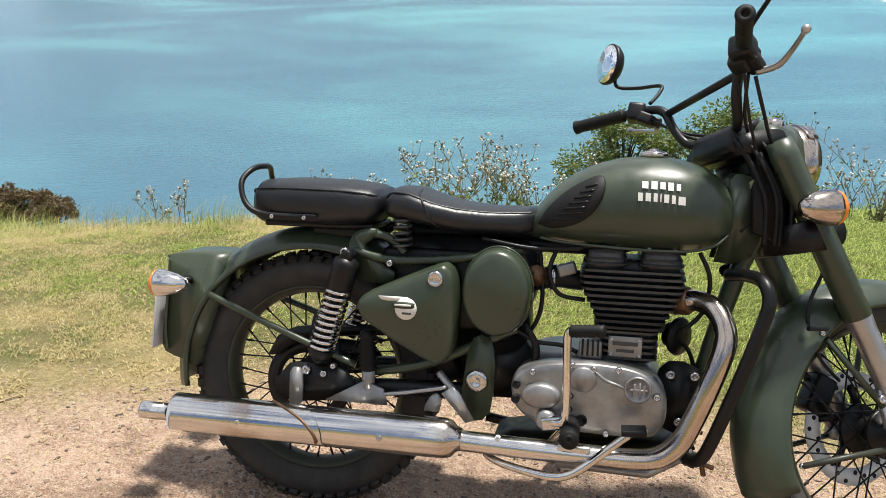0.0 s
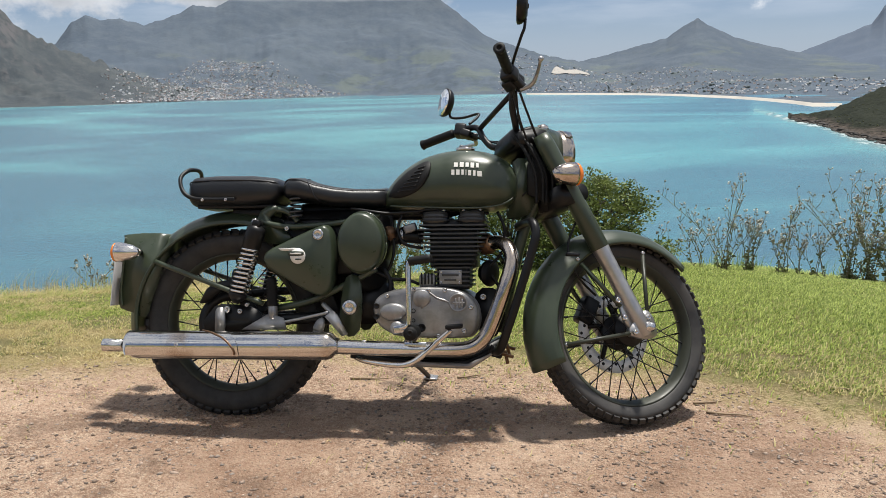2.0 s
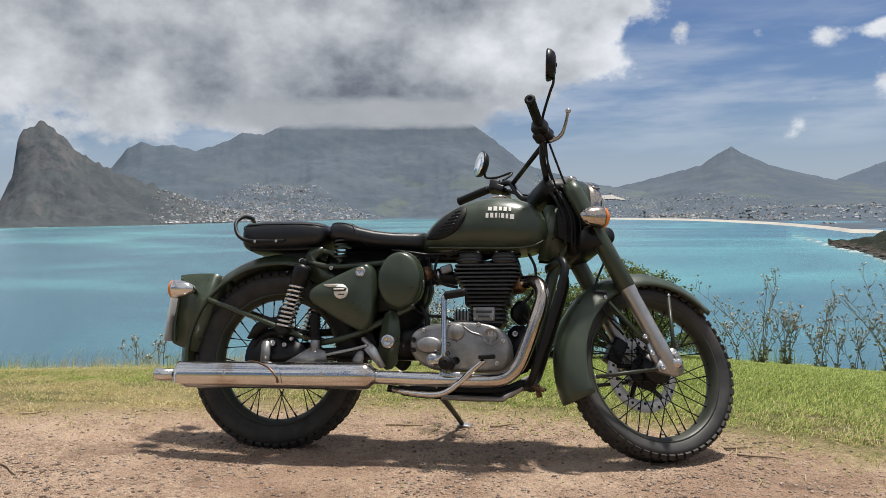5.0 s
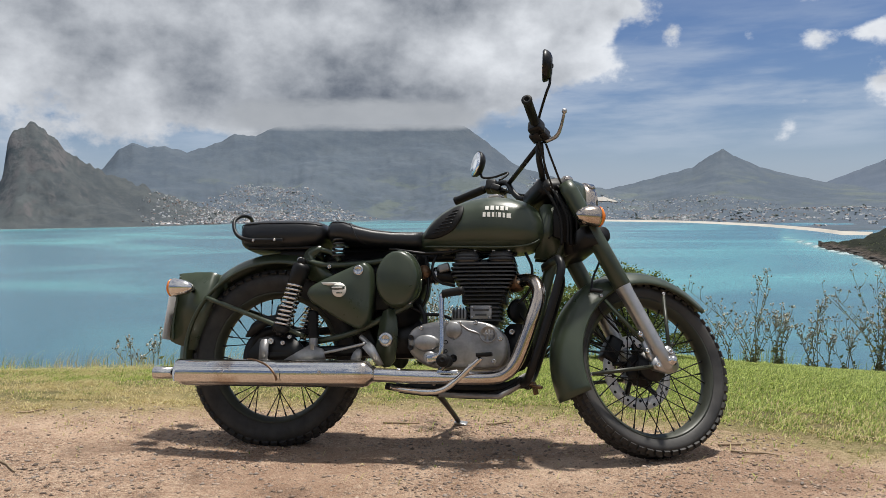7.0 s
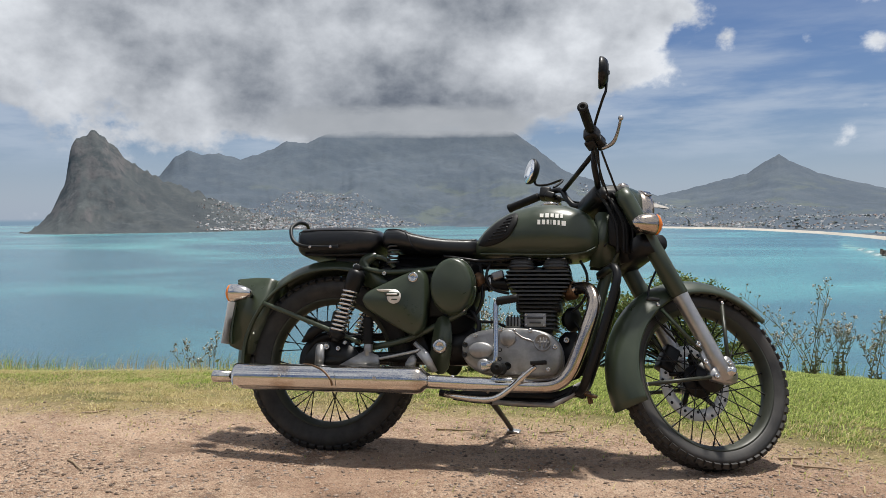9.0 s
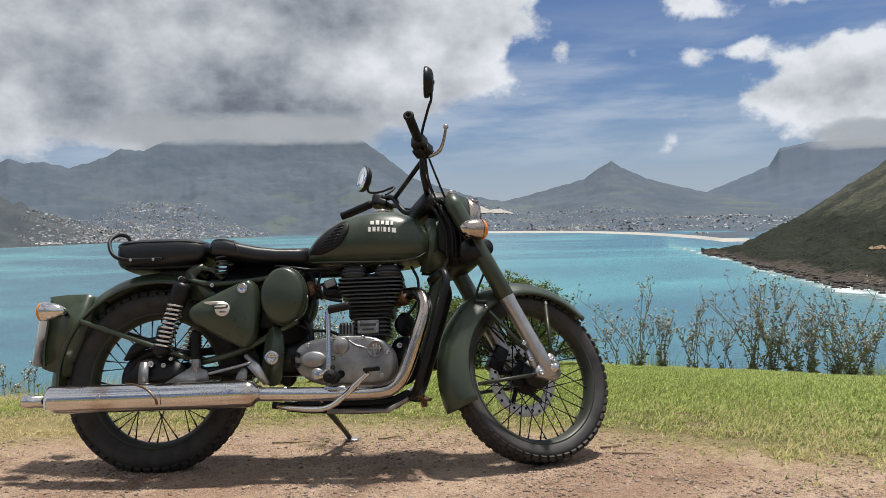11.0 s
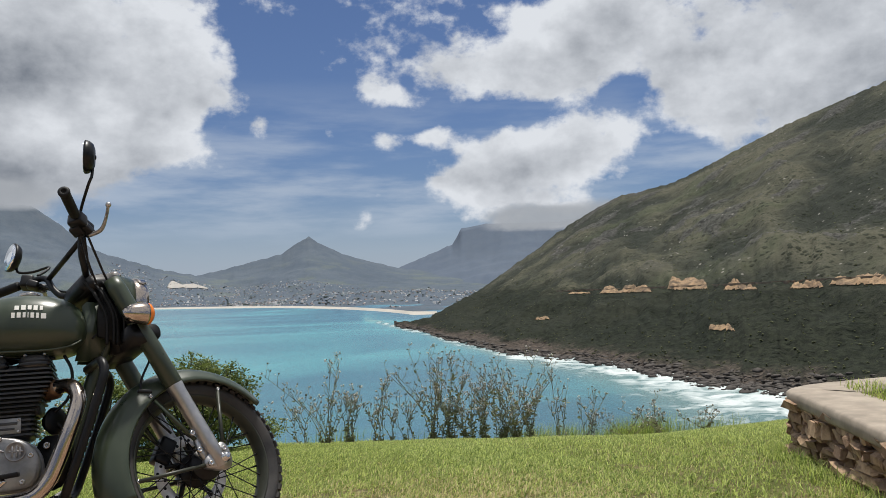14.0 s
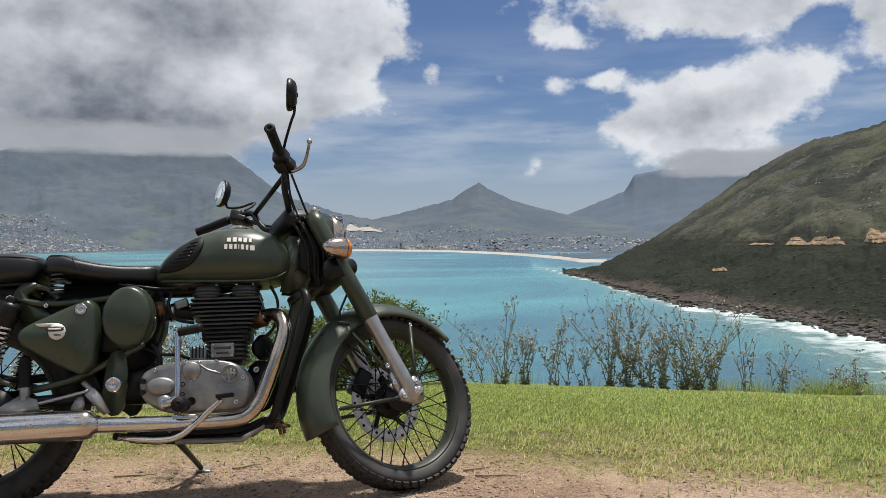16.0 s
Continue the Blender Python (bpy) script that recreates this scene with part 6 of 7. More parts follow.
ss = bpart("side_stand", tube([(0.575, 0.10, 0.205), (0.588, 0.16, 0.180), (0.612, 0.29, 0.122), (0.626, 0.385, 0.082)], [0.014, 0.012, 0.010, 0.010], 10), BLACK, "lowered side stand")
bpart("stand_foot", box((0.634, 0.402, 0.074), (0.055, 0.045, 0.010), 0.003, (13, 8, 0)), FORK_ALLOY, "worn metal stand foot", ss)

# ---------------------------------------------------------------- turf, gravel and plants


def see_through(nd, b, col, share):
    """Thin leaves let part of the light through."""
    tr = nd.add("ShaderNodeBsdfTranslucent")
    nd.link(col, tr.inputs[0])
    mx = nd.add("ShaderNodeMixShader")
    mx.inputs[0].default_value = share
    nd.link(b.outputs[0], mx.inputs[1])
    nd.link(tr.outputs[0], mx.inputs[2])
    out = nd.tree.nodes["Material Output"]
    nd.link(mx.outputs[0], out.inputs[0])


def make_grass(nd, b):
    p = world_pos(nd)
    x, y, z = nd.split(p)
    r = nd.add("ShaderNodeNewGeometry").outputs["Random Per Island"]
    big = nd.noise(p, 0.9, 5.0, 0.6)
    mid = nd.noise(p, 4.0, 4.0, 0.6)
    green = nd.mix(nd.math("POWER", r, 1.6), (0.105, 0.165, 0.022), (0.55, 0.63, 0.165))
    straw = nd.mix(r, (0.38, 0.31, 0.13), (0.66, 0.57, 0.31))
    dryness = nd.math("ADD", nd.math("MULTIPLY", nd.ramp(nd.math("ADD", nd.math("MULTIPLY", big, 0.6), nd.math("MULTIPLY", mid, 0.4)), 0.42, 0.60), nd.ramp(x, 1.6, -1.2, 0.06, 0.70)), nd.math("MULTIPLY", nd.ramp(y, 1.6, 0.1, 0.0, 0.62), nd.ramp(x, 3.6, 2.4)))
    dryness = nd.math("ADD", dryness, nd.math("MULTIPLY", nd.ramp(x, 1.0, -0.6, 0.0, 0.34), nd.ramp(mid, 0.3, 0.6)))
    pick = nd.ramp(nd.math("SUBTRACT", dryness, nd.math("FRACT", nd.math("MULTIPLY", r, 37.0))), -0.12, 0.12)
    col = nd.mix(pick, green, straw)
    nd.link(col, b.inputs["Base Color"])
    see_through(nd, b, col, 0.45)
    b.inputs["Roughness"].default_value = 0.6
    b.inputs["Specular IOR Level"].default_value = 0.3
    b.inputs["Transmission Weight"].default_value = 0.0
    b.inputs["Subsurface Weight"].default_value = 0.0


GRASS = material("grass_blades", make_grass)


def leafy(name, a, bcol, rough=0.5):
    def make(nd, b):
        r = nd.add("ShaderNodeNewGeometry").outputs["Random Per Island"]
        n = nd.noise(obj_coord(nd), 7.0, 3.0, 0.6)
        col = nd.mix(nd.math("ADD", nd.math("MULTIPLY", r, 0.6), nd.math("MULTIPLY", n, 0.4)), a, bcol)
        nd.link(col, b.inputs["Base Color"])
        see_through(nd, b, col, 0.35)
        b.inputs["Roughness"].default_value = rough
        b.inputs["Specular IOR Level"].default_value = 0.35
    return material(name, make)


LEAF = leafy("shrub_leaves", (0.055, 0.085, 0.022), (0.24, 0.29, 0.075))
LEAF_B = leafy("brown_scrub_leaves", (0.085, 0.055, 0.028), (0.17, 0.125, 0.055))
WEED_L = leafy("weed_leaves", (0.10, 0.115, 0.042), (0.30, 0.31, 0.125))
WEED_G = leafy("fresh_weed_leaves", (0.09, 0.13, 0.03), (0.22, 0.26, 0.08))
STEM = plain("weed_stems", (0.30, 0.28, 0.15), 0.7, 0.0, 0.4, 40.0, dark=(0.19, 0.15, 0.09))
BARK = plain("shrub_bark", (0.09, 0.07, 0.05), 0.85, 0.0, 0.4, 30.0, 0.3)


def make_fluff(nd, b):
    r = nd.add("ShaderNodeNewGeometry").outputs["Random Per Island"]
    nd.link(nd.mix(nd.ramp(r, 0.42, 0.62), (0.13, 0.11, 0.065), (0.74, 0.72, 0.66)), b.inputs["Base Color"])
    b.inputs["Roughness"].default_value = 0.85


FLUFF = material("seed_fluff", make_fluff)


def raw_mesh(name, co, faces_flat, per, mat, smooth=False):
    """A mesh of many like faces from arrays."""
    me = bpy.data.meshes.new(name)
    n = len(faces_flat) // per
    me.vertices.add(len(co))
    me.vertices.foreach_set("co", np.asarray(co, dtype=np.float32).ravel())
    me.loops.add(len(faces_flat))
    me.loops.foreach_set("vertex_index", np.asarray(faces_flat, dtype=np.int32))
    me.polygons.add(n)
    me.polygons.foreach_set("loop_start", np.arange(0, n * per, per, dtype=np.int32))
    me.update(calc_edges=True)
    me.materials.append(mat)
    return me


def blades(bases, length, width, lean, seed):
    """Bent blades of three triangles each."""
    r = np.random.RandomState(seed)
    n = len(bases)
    ang = r.uniform(0, 2 * np.pi, n)
    side = np.stack([np.cos(ang), np.sin(ang), np.zeros(n)], 1)
    tip = np.stack([np.cos(ang + 1.57), np.sin(ang + 1.57), np.zeros(n)], 1)
    ln = length[:, None]
    w = width[:, None]
    k = (lean * r.uniform(0.2, 1.3, n))[:, None]
    up = np.array([0, 0, 1.0])
    mid = bases + up * ln * 0.55 + tip * ln * k * 0.30
    end = bases + up * ln * (1.0 - 0.25 * k) + tip * ln * k * 0.95
    co = np.stack([bases - side * w, bases + side * w, mid - side * w * 0.75, mid + side * w * 0.75, end], 1).reshape(-1, 3)
    o = (np.arange(n) * 5)[:, None]
    f = np.concatenate([o + np.array([[0, 1, 3]]), o + np.array([[0, 3, 2]]), o + np.array([[2, 3, 4]])], 1).ravel()
    return co, f


def scatter(n, x0, x1, y0, y1, keep, seed):
    r = random.Random(seed)
    out = []
    while len(out) < n:
        x, y = r.uniform(x0, x1), r.uniform(y0, y1)
        if keep(x, y, r):
            out.append((x, y, ground_z(x, y)))
    return np.array(out)


def on_turf(x, y, r):
    if y > brink(x) + 0.25:
        return False
    g = grassy(x, y) + 0.55 * noise.noise(Vector((x * 5, y * 5, 0))) + 0.25 * noise.noise(Vector((x * 17, y * 17, 2))) - (0.30 if y < 0.9 and x < 2.2 else 0.10 if y < 0.9 else 0.0)
    if x < 0.3 and noise.noise(Vector((x * 2.2, y * 2.2, 4.0))) > 0.02 and r.random() < 0.72:
        return False
    return r.random() < max(0.004 if grassy(x, y) < 0.12 else 0.05, (g - 0.42) * 2.4) and r.random() < 1.35 - 0.10 * y - 0.05 * abs(x - 1.5)


def grass_field(name, n, box_, seed, label, lo, hi, lean):
    b = scatter(n, *box_, on_turf, seed)
    r = np.random.RandomState(seed)
    edge = np.array([max(0.0, 1 - abs(brink(x) - 0.15 - y) / 0.8) for x, y, _ in b])
    left_long = np.array([1.0 if x < 0.6 else 0.45 for x, _, _ in b])
    ln = r.uniform(lo, hi, n) * (1 + edge * left_long * r.uniform(0.0, 2.6, n) ** 1.5)
    co, f = blades(b, ln, r.uniform(0.0013, 0.0027, n) * (1 + 0.3 * edge), lean, seed)
    ob = new(name, raw_mesh(name, co, f, 3, GRASS))
    return tagged(ob, label, "grass", kind="stuff")


grass_field("grass", 290000, (-4.4, 3.4, -0.5, 5.8), 11, "short trodden grass, green with straw-coloured patches", 0.009, 0.027, 1.7)
grass_field("grass", 180000, (2.6, 8.2, -1.0, 5.8), 12, "short green grass running to the cliff edge", 0.011, 0.033, 1.7)

# long grass at the brink
tl = scatter(5200, -4.4, 8.0, 2.2, 6.2, lambda x, y, r: abs(y - brink(x) + 0.15) < 0.35 and noise.noise(Vector((x * 1.6, 2.0, 0))) + r.uniform(-0.4, 0.4) + (0.25 if x < -0.3 or x > 4.6 else -0.25) > 0, 13)
rr_ = np.random.RandomState(13)
co, f = blades(tl, rr_.uniform(0.06, 0.26, len(tl)), rr_.uniform(0.0012, 0.0026, len(tl)), 0.55, 13)
tagged(new("tall_grass", raw_mesh("tall_grass", co, f, 3, GRASS)), "tall wild grass along the cliff edge", "grass", kind="stuff")

tl = scatter(3600, 4.9, 7.2, 3.6, 6.2, lambda x, y, r: abs(y - brink(x) + 0.05) < 0.32 and noise.noise(Vector((x * 2.6, 7.0, 0))) + r.uniform(-0.35, 0.35) > -0.05, 14)
co, f = blades(tl, rr_.uniform(0.12, 0.42, len(tl)), rr_.uniform(0.0012, 0.0024, len(tl)), 0.6, 14)
tagged(new("tall_grass", raw_mesh("tall_grass", co, f, 3, GRASS)), "feathery tall grass beside the weeds at the cliff edge", "grass", kind="stuff")

# gravel
def make_pebble(nd, b):
    r = nd.add("ShaderNodeNewGeometry").outputs["Random Per Island"]
    n = nd.noise(world_pos(nd), 90.0, 4.0, 0.6)
    c = nd.mix(r, (0.06, 0.045, 0.04), (0.66, 0.52, 0.41))
    c = nd.mix(nd.ramp(r, 0.70, 0.74), c, (0.25, 0.225, 0.205))
    c = nd.mix(nd.ramp(r, 0.90, 0.93), c, (0.045, 0.04, 0.04))
    nd.link(nd.mix(nd.math("MULTIPLY", n, 0.5), c, (0.35, 0.24, 0.16)), b.inputs["Base Color"])
    b.inputs["Roughness"].default_value = 0.9


PEBBLE = material("gravel_stones", make_pebble)
ico = bmesh.new()
bmesh.ops.create_icosphere(ico, subdivisions=1, radius=1.0)
ico_v = np.array([v.co[:] for v in ico.verts])
ico_f = np.array([[v.index for v in f.verts] for f in ico.faces])
ico.free()


oct_v = np.array([(1, 0, 0), (-1, 0, 0), (0, 1, 0), (0, -1, 0), (0, 0, 1), (0, 0, -1.0)])
oct_f = np.array([(0, 2, 4), (2, 1, 4), (1, 3, 4), (3, 0, 4), (2, 0, 5), (1, 2, 5), (3, 1, 5), (0, 3, 5)])


def stones(n, box_, seed, size, name, label, small=False):
    bv, bf = (oct_v, oct_f) if small else (ico_v, ico_f)
    r = np.random.RandomState(seed)
    b = scatter(n, *box_, lambda x, y, q: q.random() < max(0.05, 1.0 - grassy(x, y) * 1.15) and q.random() < 0.25 + 1.6 * max(0.0, noise.noise(Vector((x * 2.1, y * 2.1, 9))) + 0.2), seed)
    s = size[0] * (size[1] / size[0]) ** (r.uniform(0, 1, n) ** 3.0)
    jig = bv[None] * r.uniform(0.65, 1.25, (n, len(bv), 1))
    sq = np.stack([r.uniform(0.8, 1.4, n), r.uniform(0.7, 1.1, n), r.uniform(0.35, 0.7, n)], 1)
    v = jig * sq[:, None] * s[:, None, None]
    a = r.uniform(0, 6.28, n)
    c_, s_ = np.cos(a)[:, None], np.sin(a)[:, None]
    v = np.stack([v[:, :, 0] * c_ - v[:, :, 1] * s_, v[:, :, 0] * s_ + v[:, :, 1] * c_, v[:, :, 2]], 2)
    v = v + (b + np.stack([np.zeros(n), np.zeros(n), s * 0.12], 1))[:, None]
    f = (bf[None] + (np.arange(n) * len(bv))[:, None, None]).ravel()
    return tagged(new(name, raw_mesh(name, v.reshape(-1, 3), f, 3, PEBBLE)), label, "gravel", kind="stuff")


stones(46000, (-3.2, 4.2, -2.0, 0.9), 21, (0.0022, 0.0105), "gravel", "loose reddish gravel on the dirt track", True)
stones(1600, (-3.2, 4.2, -2.0, 0.9), 23, (0.003, 0.0095), "gravel", "coarser grey and red gravel on the dirt track")
stones(5200, (-3.2, 4.2, -2.0, 0.9), 24, (0.003, 0.0105), "gravel", "reddish and grey pebbles strewn over the dirt track")
stones(60, (-3.0, 4.0, -1.6, 0.9), 22, (0.006, 0.016), "gravel", "scattered larger grey stones on the dirt")

TWIG = plain("dry_twig", (0.34, 0.25, 0.16), 0.8, 0.0, 0.4, 60.0, 0.2)
for x, y, ln, a in ((1.66, 0.22, 0.11, 10), (1.72, 0.10, 0.16, -12), (0.75, 0.42, 0.12, 30), (-0.75, -0.62, 0.14, -35), (2.2, 0.45, 0.10, -20), (2.75, 0.16, 0.16, -24), (3.1, -0.1, 0.12, 15), (0.35, 0.32, 0.15, 8), (-1.2, 0.05, 0.1, 50)):
    d = Vector((math.cos(radians(a)), math.sin(radians(a)), 0))
    pts = [Vector((x, y, 0)) + d * ln * (t - 0.5) + Vector((rng.uniform(-1, 1), rng.uniform(-1, 1), 0)) * 0.006 for t in (0, 0.35, 0.7, 1)]
    tw = tube([(p.x, p.y, ground_z(p.x, p.y) + 0.006) for p in pts], [0.0045, 0.004, 0.003, 0.0022], 6)
    tagged(mesh_ob("twig", tw, TWIG, smooth=True), "dry broken twig lying on the ground", "twig", "twigs on the ground")


def leaves_mesh(centres, size, seed, droop=0.3):
    """Pointed leaves of two bent quads."""
    r = np.random.RandomState(seed)
    n = len(centres)
    d = r.normal(size=(n, 3))
    d[:, 2] = np.abs(d[:, 2]) * 0.7 - droop * 0.5
    d /= np.linalg.norm(d, axis=1)[:, None]
    s = np.cross(d, r.normal(size=(n, 3)))
    s /= np.linalg.norm(s, axis=1)[:, None]
    u = np.cross(d, s)
    ln = (size * r.uniform(0.6, 1.35, n))[:, None]
    w = ln * 0.24
    a, b_, c = centres, centres + d * ln * 0.5, centres + d * ln - u * ln * 0.15
    co = np.stack([a, b_ - s * w, b_ + u * w * 0.25, b_ + s * w, c], 1).reshape(-1, 3)
    o = (np.arange(n) * 5)[:, None]
    f = np.concatenate([o + np.array([[0, 1, 2]]), o + np.array([[0, 2, 3]]), o + np.array([[1, 4, 2]]), o + np.array([[2, 4, 3]])], 1).ravel()
    return co, f


def shrub(centre, size, clumps, leaves, leaf, seed, mat, label):
    """A bush: limbs from one foot, each ending in clumps of small leaves."""
    r = np.random.RandomState(seed)
    foot = Vector((centre[0], centre[1], ground_z(centre[0], centre[1]) - 0.05))
    ob = new("shrub")
    ob.location = foot
    tagged(ob, label, "shrub")
    pts = []
    for i in range(clumps):
        a, e = r.uniform(0, 6.28), r.uniform(-0.35, 1.0)
        q = math.sqrt(max(0.0, 1 - max(e, 0) ** 2)) * r.uniform(0.45, 1.0)
        c = Vector((centre[0] + math.cos(a) * q * size[0], centre[1] + math.sin(a) * q * size[1], centre[2] + e * size[2])) - foot
        bend = Vector((c.x * 0.35, c.y * 0.35, c.z * 0.6))
        limbs = tube([(0, 0, 0), bend, c], [0.016, 0.010, 0.003], 6)
        rad = r.uniform(0.07, 0.14)
        g = r.normal(size=(leaves // clumps, 3))
        g /= np.linalg.norm(g, axis=1)[:, None]
        g *= (r.uniform(0.25, 1.0, len(g)) ** 0.6)[:, None] * rad * np.array([1.25, 1.25, 0.85])
        pts.append(g + np.array(c[:]))
        for _ in range(3):
            t = c + Vector(r.normal(size=3)) * rad * 0.8
            tube([c, t], [0.003, 0.0012], 5, smooth=False, bm=limbs)
        part("limb", limbs, BARK, ob)
    co, f = leaves_mesh(np.concatenate(pts), leaf, seed)
    me = raw_mesh("foliage", co, f, 3, mat)
    fo = tagged(new("foliage", me), kind="stuff")
    fo.parent = ob
    return ob


shrub((1.36, 4.25, -0.19), (0.70, 0.42, 0.48), 70, 14000, 0.032, 31, LEAF, "dense green shrub with small leaves at the cliff edge")
shrub((0.62, 4.3, -0.28), (0.48, 0.35, 0.48), 44, 9500, 0.030, 32, LEAF, "low green shrub with small leaves at the cliff edge")
shrub((-9.7, 8.0, -2.22), (1.0, 0.6, 0.30), 60, 14000, 0.05, 33, LEAF_B, "brown-green scrub on the cliff edge")
shrub((-8.5, 8.0, -2.30), (0.8, 0.5, 0.28), 50, 11000, 0.05, 34, LEAF_B, "brown-green scrub on the cliff edge")


def weed(x, y, height, stems, spread, seed, leaf_n=60, mat=None, label="tall dry weed with thin stems and pale seed heads", drift=-0.16):
    """Stems fanning from one leafy foot; each forks near its top into twigs that end in small heads."""
    r = random.Random(seed)
    foot = Vector((x, y, ground_z(x, y) - 0.02))
    ob = new("weed")
    ob.location = foot
    tagged(ob, label, "weed", "weeds at the cliff edge")
    hd = bmesh.new()
    lf = []

    def head(p, s):
        lathe([(0.0008, -s), (s * 0.8, -s * 0.4), (s, s * 0.3), (s * 0.6, s), (0.0008, s * 1.1)], p, (r.uniform(-0.4, 0.4), r.uniform(-0.4, 0.4), 1), 5, bm=hd)

    for i in range(stems):
        st = bmesh.new()
        a = r.uniform(0, 6.28)
        h = height * (1.0 if i == 0 else r.uniform(0.40, 1.0))
        lean = spread * 3.0 * r.uniform(0.1, 1.0)
        top = Vector((math.cos(a) * lean + drift * h * r.uniform(0.2, 1.4), math.sin(a) * lean * 0.6, h))
        base = Vector((r.uniform(-1, 1) * 0.06, r.uniform(-1, 1) * 0.04, 0))
        mid = base.lerp(top, 0.5) - Vector((top.x, top.y, 0)) * 0.16 + Vector((r.uniform(-1, 1), r.uniform(-1, 1), 0)) * 0.02
        line = curve([base, mid, top], 5)
        tube(line, list(np.linspace(0.0040, 0.0018, len(line))), 5, smooth=False, bm=st)
        for _ in range(max(8, int(1.6 * leaf_n / stems))):
            k = (r.random() ** 2.6) * 0.80 * (len(line) - 1)
            q = line[int(k)].lerp(line[int(k) + 1], k - int(k))
            lf.append(q + Vector((r.uniform(-1, 1), r.uniform(-1, 1), r.uniform(-1, 1))) * 0.008)
        forks = r.randint(4, 8) if h > 0.25 else 3
        for n_f in range(forks):
            t = r.uniform(0.50, 0.95)
            k = t * (len(line) - 1)
            p = line[int(k)].lerp(line[min(int(k) + 1, len(line) - 1)], k - int(k))
            b = r.uniform(0, 6.28)
            n = r.uniform(0.05, 0.15) * min(1.0, height / 0.5)
            out = Vector((math.cos(b), math.sin(b) * 0.7, 0))
            e = p + out * n * 0.5 + Vector((0, 0, n))
            tube([p, p.lerp(e, 0.5) + out * n * 0.13, e], [0.0024, 0.0019, 0.0014], 4, smooth=False, bm=st)
            for _ in range(r.randint(2, 4)):
                g = e + Vector((r.uniform(-1, 1), r.uniform(-1, 1), r.uniform(0.1, 1.3))) * 0.024
                tube([e, g], 0.0011, 4, smooth=False, bm=st)
                head(g, r.uniform(0.0045, 0.0090))
        for _ in range(3):
            g = top + Vector((r.uniform(-1, 1), r.uniform(-1, 1), r.uniform(0.0, 1))) * 0.020
            tube([top, g], 0.0011, 4, smooth=False, bm=st)
            head(g, r.uniform(0.005, 0.009))
        part("stem", st, STEM, ob)
    tagged(part("seed_fluff", hd, FLUFF, ob, smooth=False), kind="stuff")
    co, f = leaves_mesh(np.array([v[:] for v in lf]), 0.040, seed, 0.2)
    fo = tagged(new("foliage", raw_mesh("foliage", co, f, 3, mat or WEED_L)), kind="stuff")
    fo.parent = ob


k = 100
for x, top, n, sp, lv in ((2.33, -0.08, 4, 0.12, 30), (2.56, 0.22, 9, 0.20, 90), (2.80, -0.08, 6, 0.10, 90), (3.06, 0.04, 4, 0.08, 40), (3.18, 0.02, 3, 0.06, 30), (3.40, -0.12, 4, 0.10, 40),
                          (3.66, 0.29, 12, 0.20, 220), (3.82, 0.18, 10, 0.16, 220), (4.02, 0.15, 9, 0.16, 200), (4.20, -0.12, 7, 0.12, 160), (4.38, 0.08, 10, 0.20, 260), (4.56, 0.26, 13, 0.22, 280), (4.74, -0.10, 7, 0.12, 140), (5.10, -0.10, 4, 0.10, 50), (5.42, -0.30, 5, 0.14, 60), (5.9, -0.5, 4, 0.14, 50), (6.3, -0.42, 5, 0.16, 60), (6.9, -0.55, 5, 0.15, 60)):
    k += 1
    yy = 4.7
    weed(x, yy, max(0.20, top - ground_z(x, yy)), n + 1, sp, k, int(lv * 1.7))
for x, y, h, n, sp, lv in ((-0.20, 3.15, 0.62, 12, 0.22, 420), (-0.50, 3.1, 0.52, 10, 0.20, 360), (-0.78, 3.1, 0.44, 7, 0.15, 200), (0.05, 3.3, 0.50, 9, 0.18, 320)):
    k += 1
    weed(x, y, h, n, sp, k, lv, WEED_G, "fresh green weed with small pale flowers")
for x, y, h, n in ((-1.40, 3.1, 0.40, 3), (-2.50, 3.05, 0.34, 3), (-2.68, 3.05, 0.28, 3)):
    k += 1
    weed(x, y, h, n, 0.07, k, 20)

# ---------------------------------------------------------------- the low stone wall
CONC = plain("worn_concrete", (0.37, 0.315, 0.25), 0.85, 0.0, 0.25, 9.0, 0.4, dark=(0.21, 0.175, 0.135))


def make_rubble(nd, b):
    r = nd.add("ShaderNodeObjectInfo").outputs["Random"]
    p = obj_coord(nd)
    n = nd.noise(p, 18.0, 6.0, 0.65)
    c = nd.mix(r, (0.15, 0.095, 0.06), (0.50, 0.345, 0.21))
    nd.link(nd.mix(nd.ramp(n, 0.35, 0.7), c, (0.16, 0.095, 0.055)), b.inputs["Base Color"])
    b.inputs["Roughness"].default_value = 0.9
    nd.link(nd.bump(n, 0.6, 0.02), b.inputs["Normal"])


RUBBLE = material("brown_rubble_stone", make_rubble)
MORTAR = plain("dark_mortar", (0.115, 0.08, 0.055), 0.95, 0.0, 0.4, 25.0, 0.4)
corner = Vector((4.42, 0.60, 0))
u_a = Vector((-0.433, -0.901, 0))
n_a = Vector((0.901, -0.433, 0))
TOP = 0.300
wall = new("stone_wall")
wall.location = (corner.x, corner.y, ground_z(corner.x, corner.y))
zb = wall.location.z
tagged(wall, "low curved rubble stone wall with a thick concrete top", "wall")


def wall_local(p, z):
    return (p.x - wall.location.x, p.y - wall.location.y, z - zb)


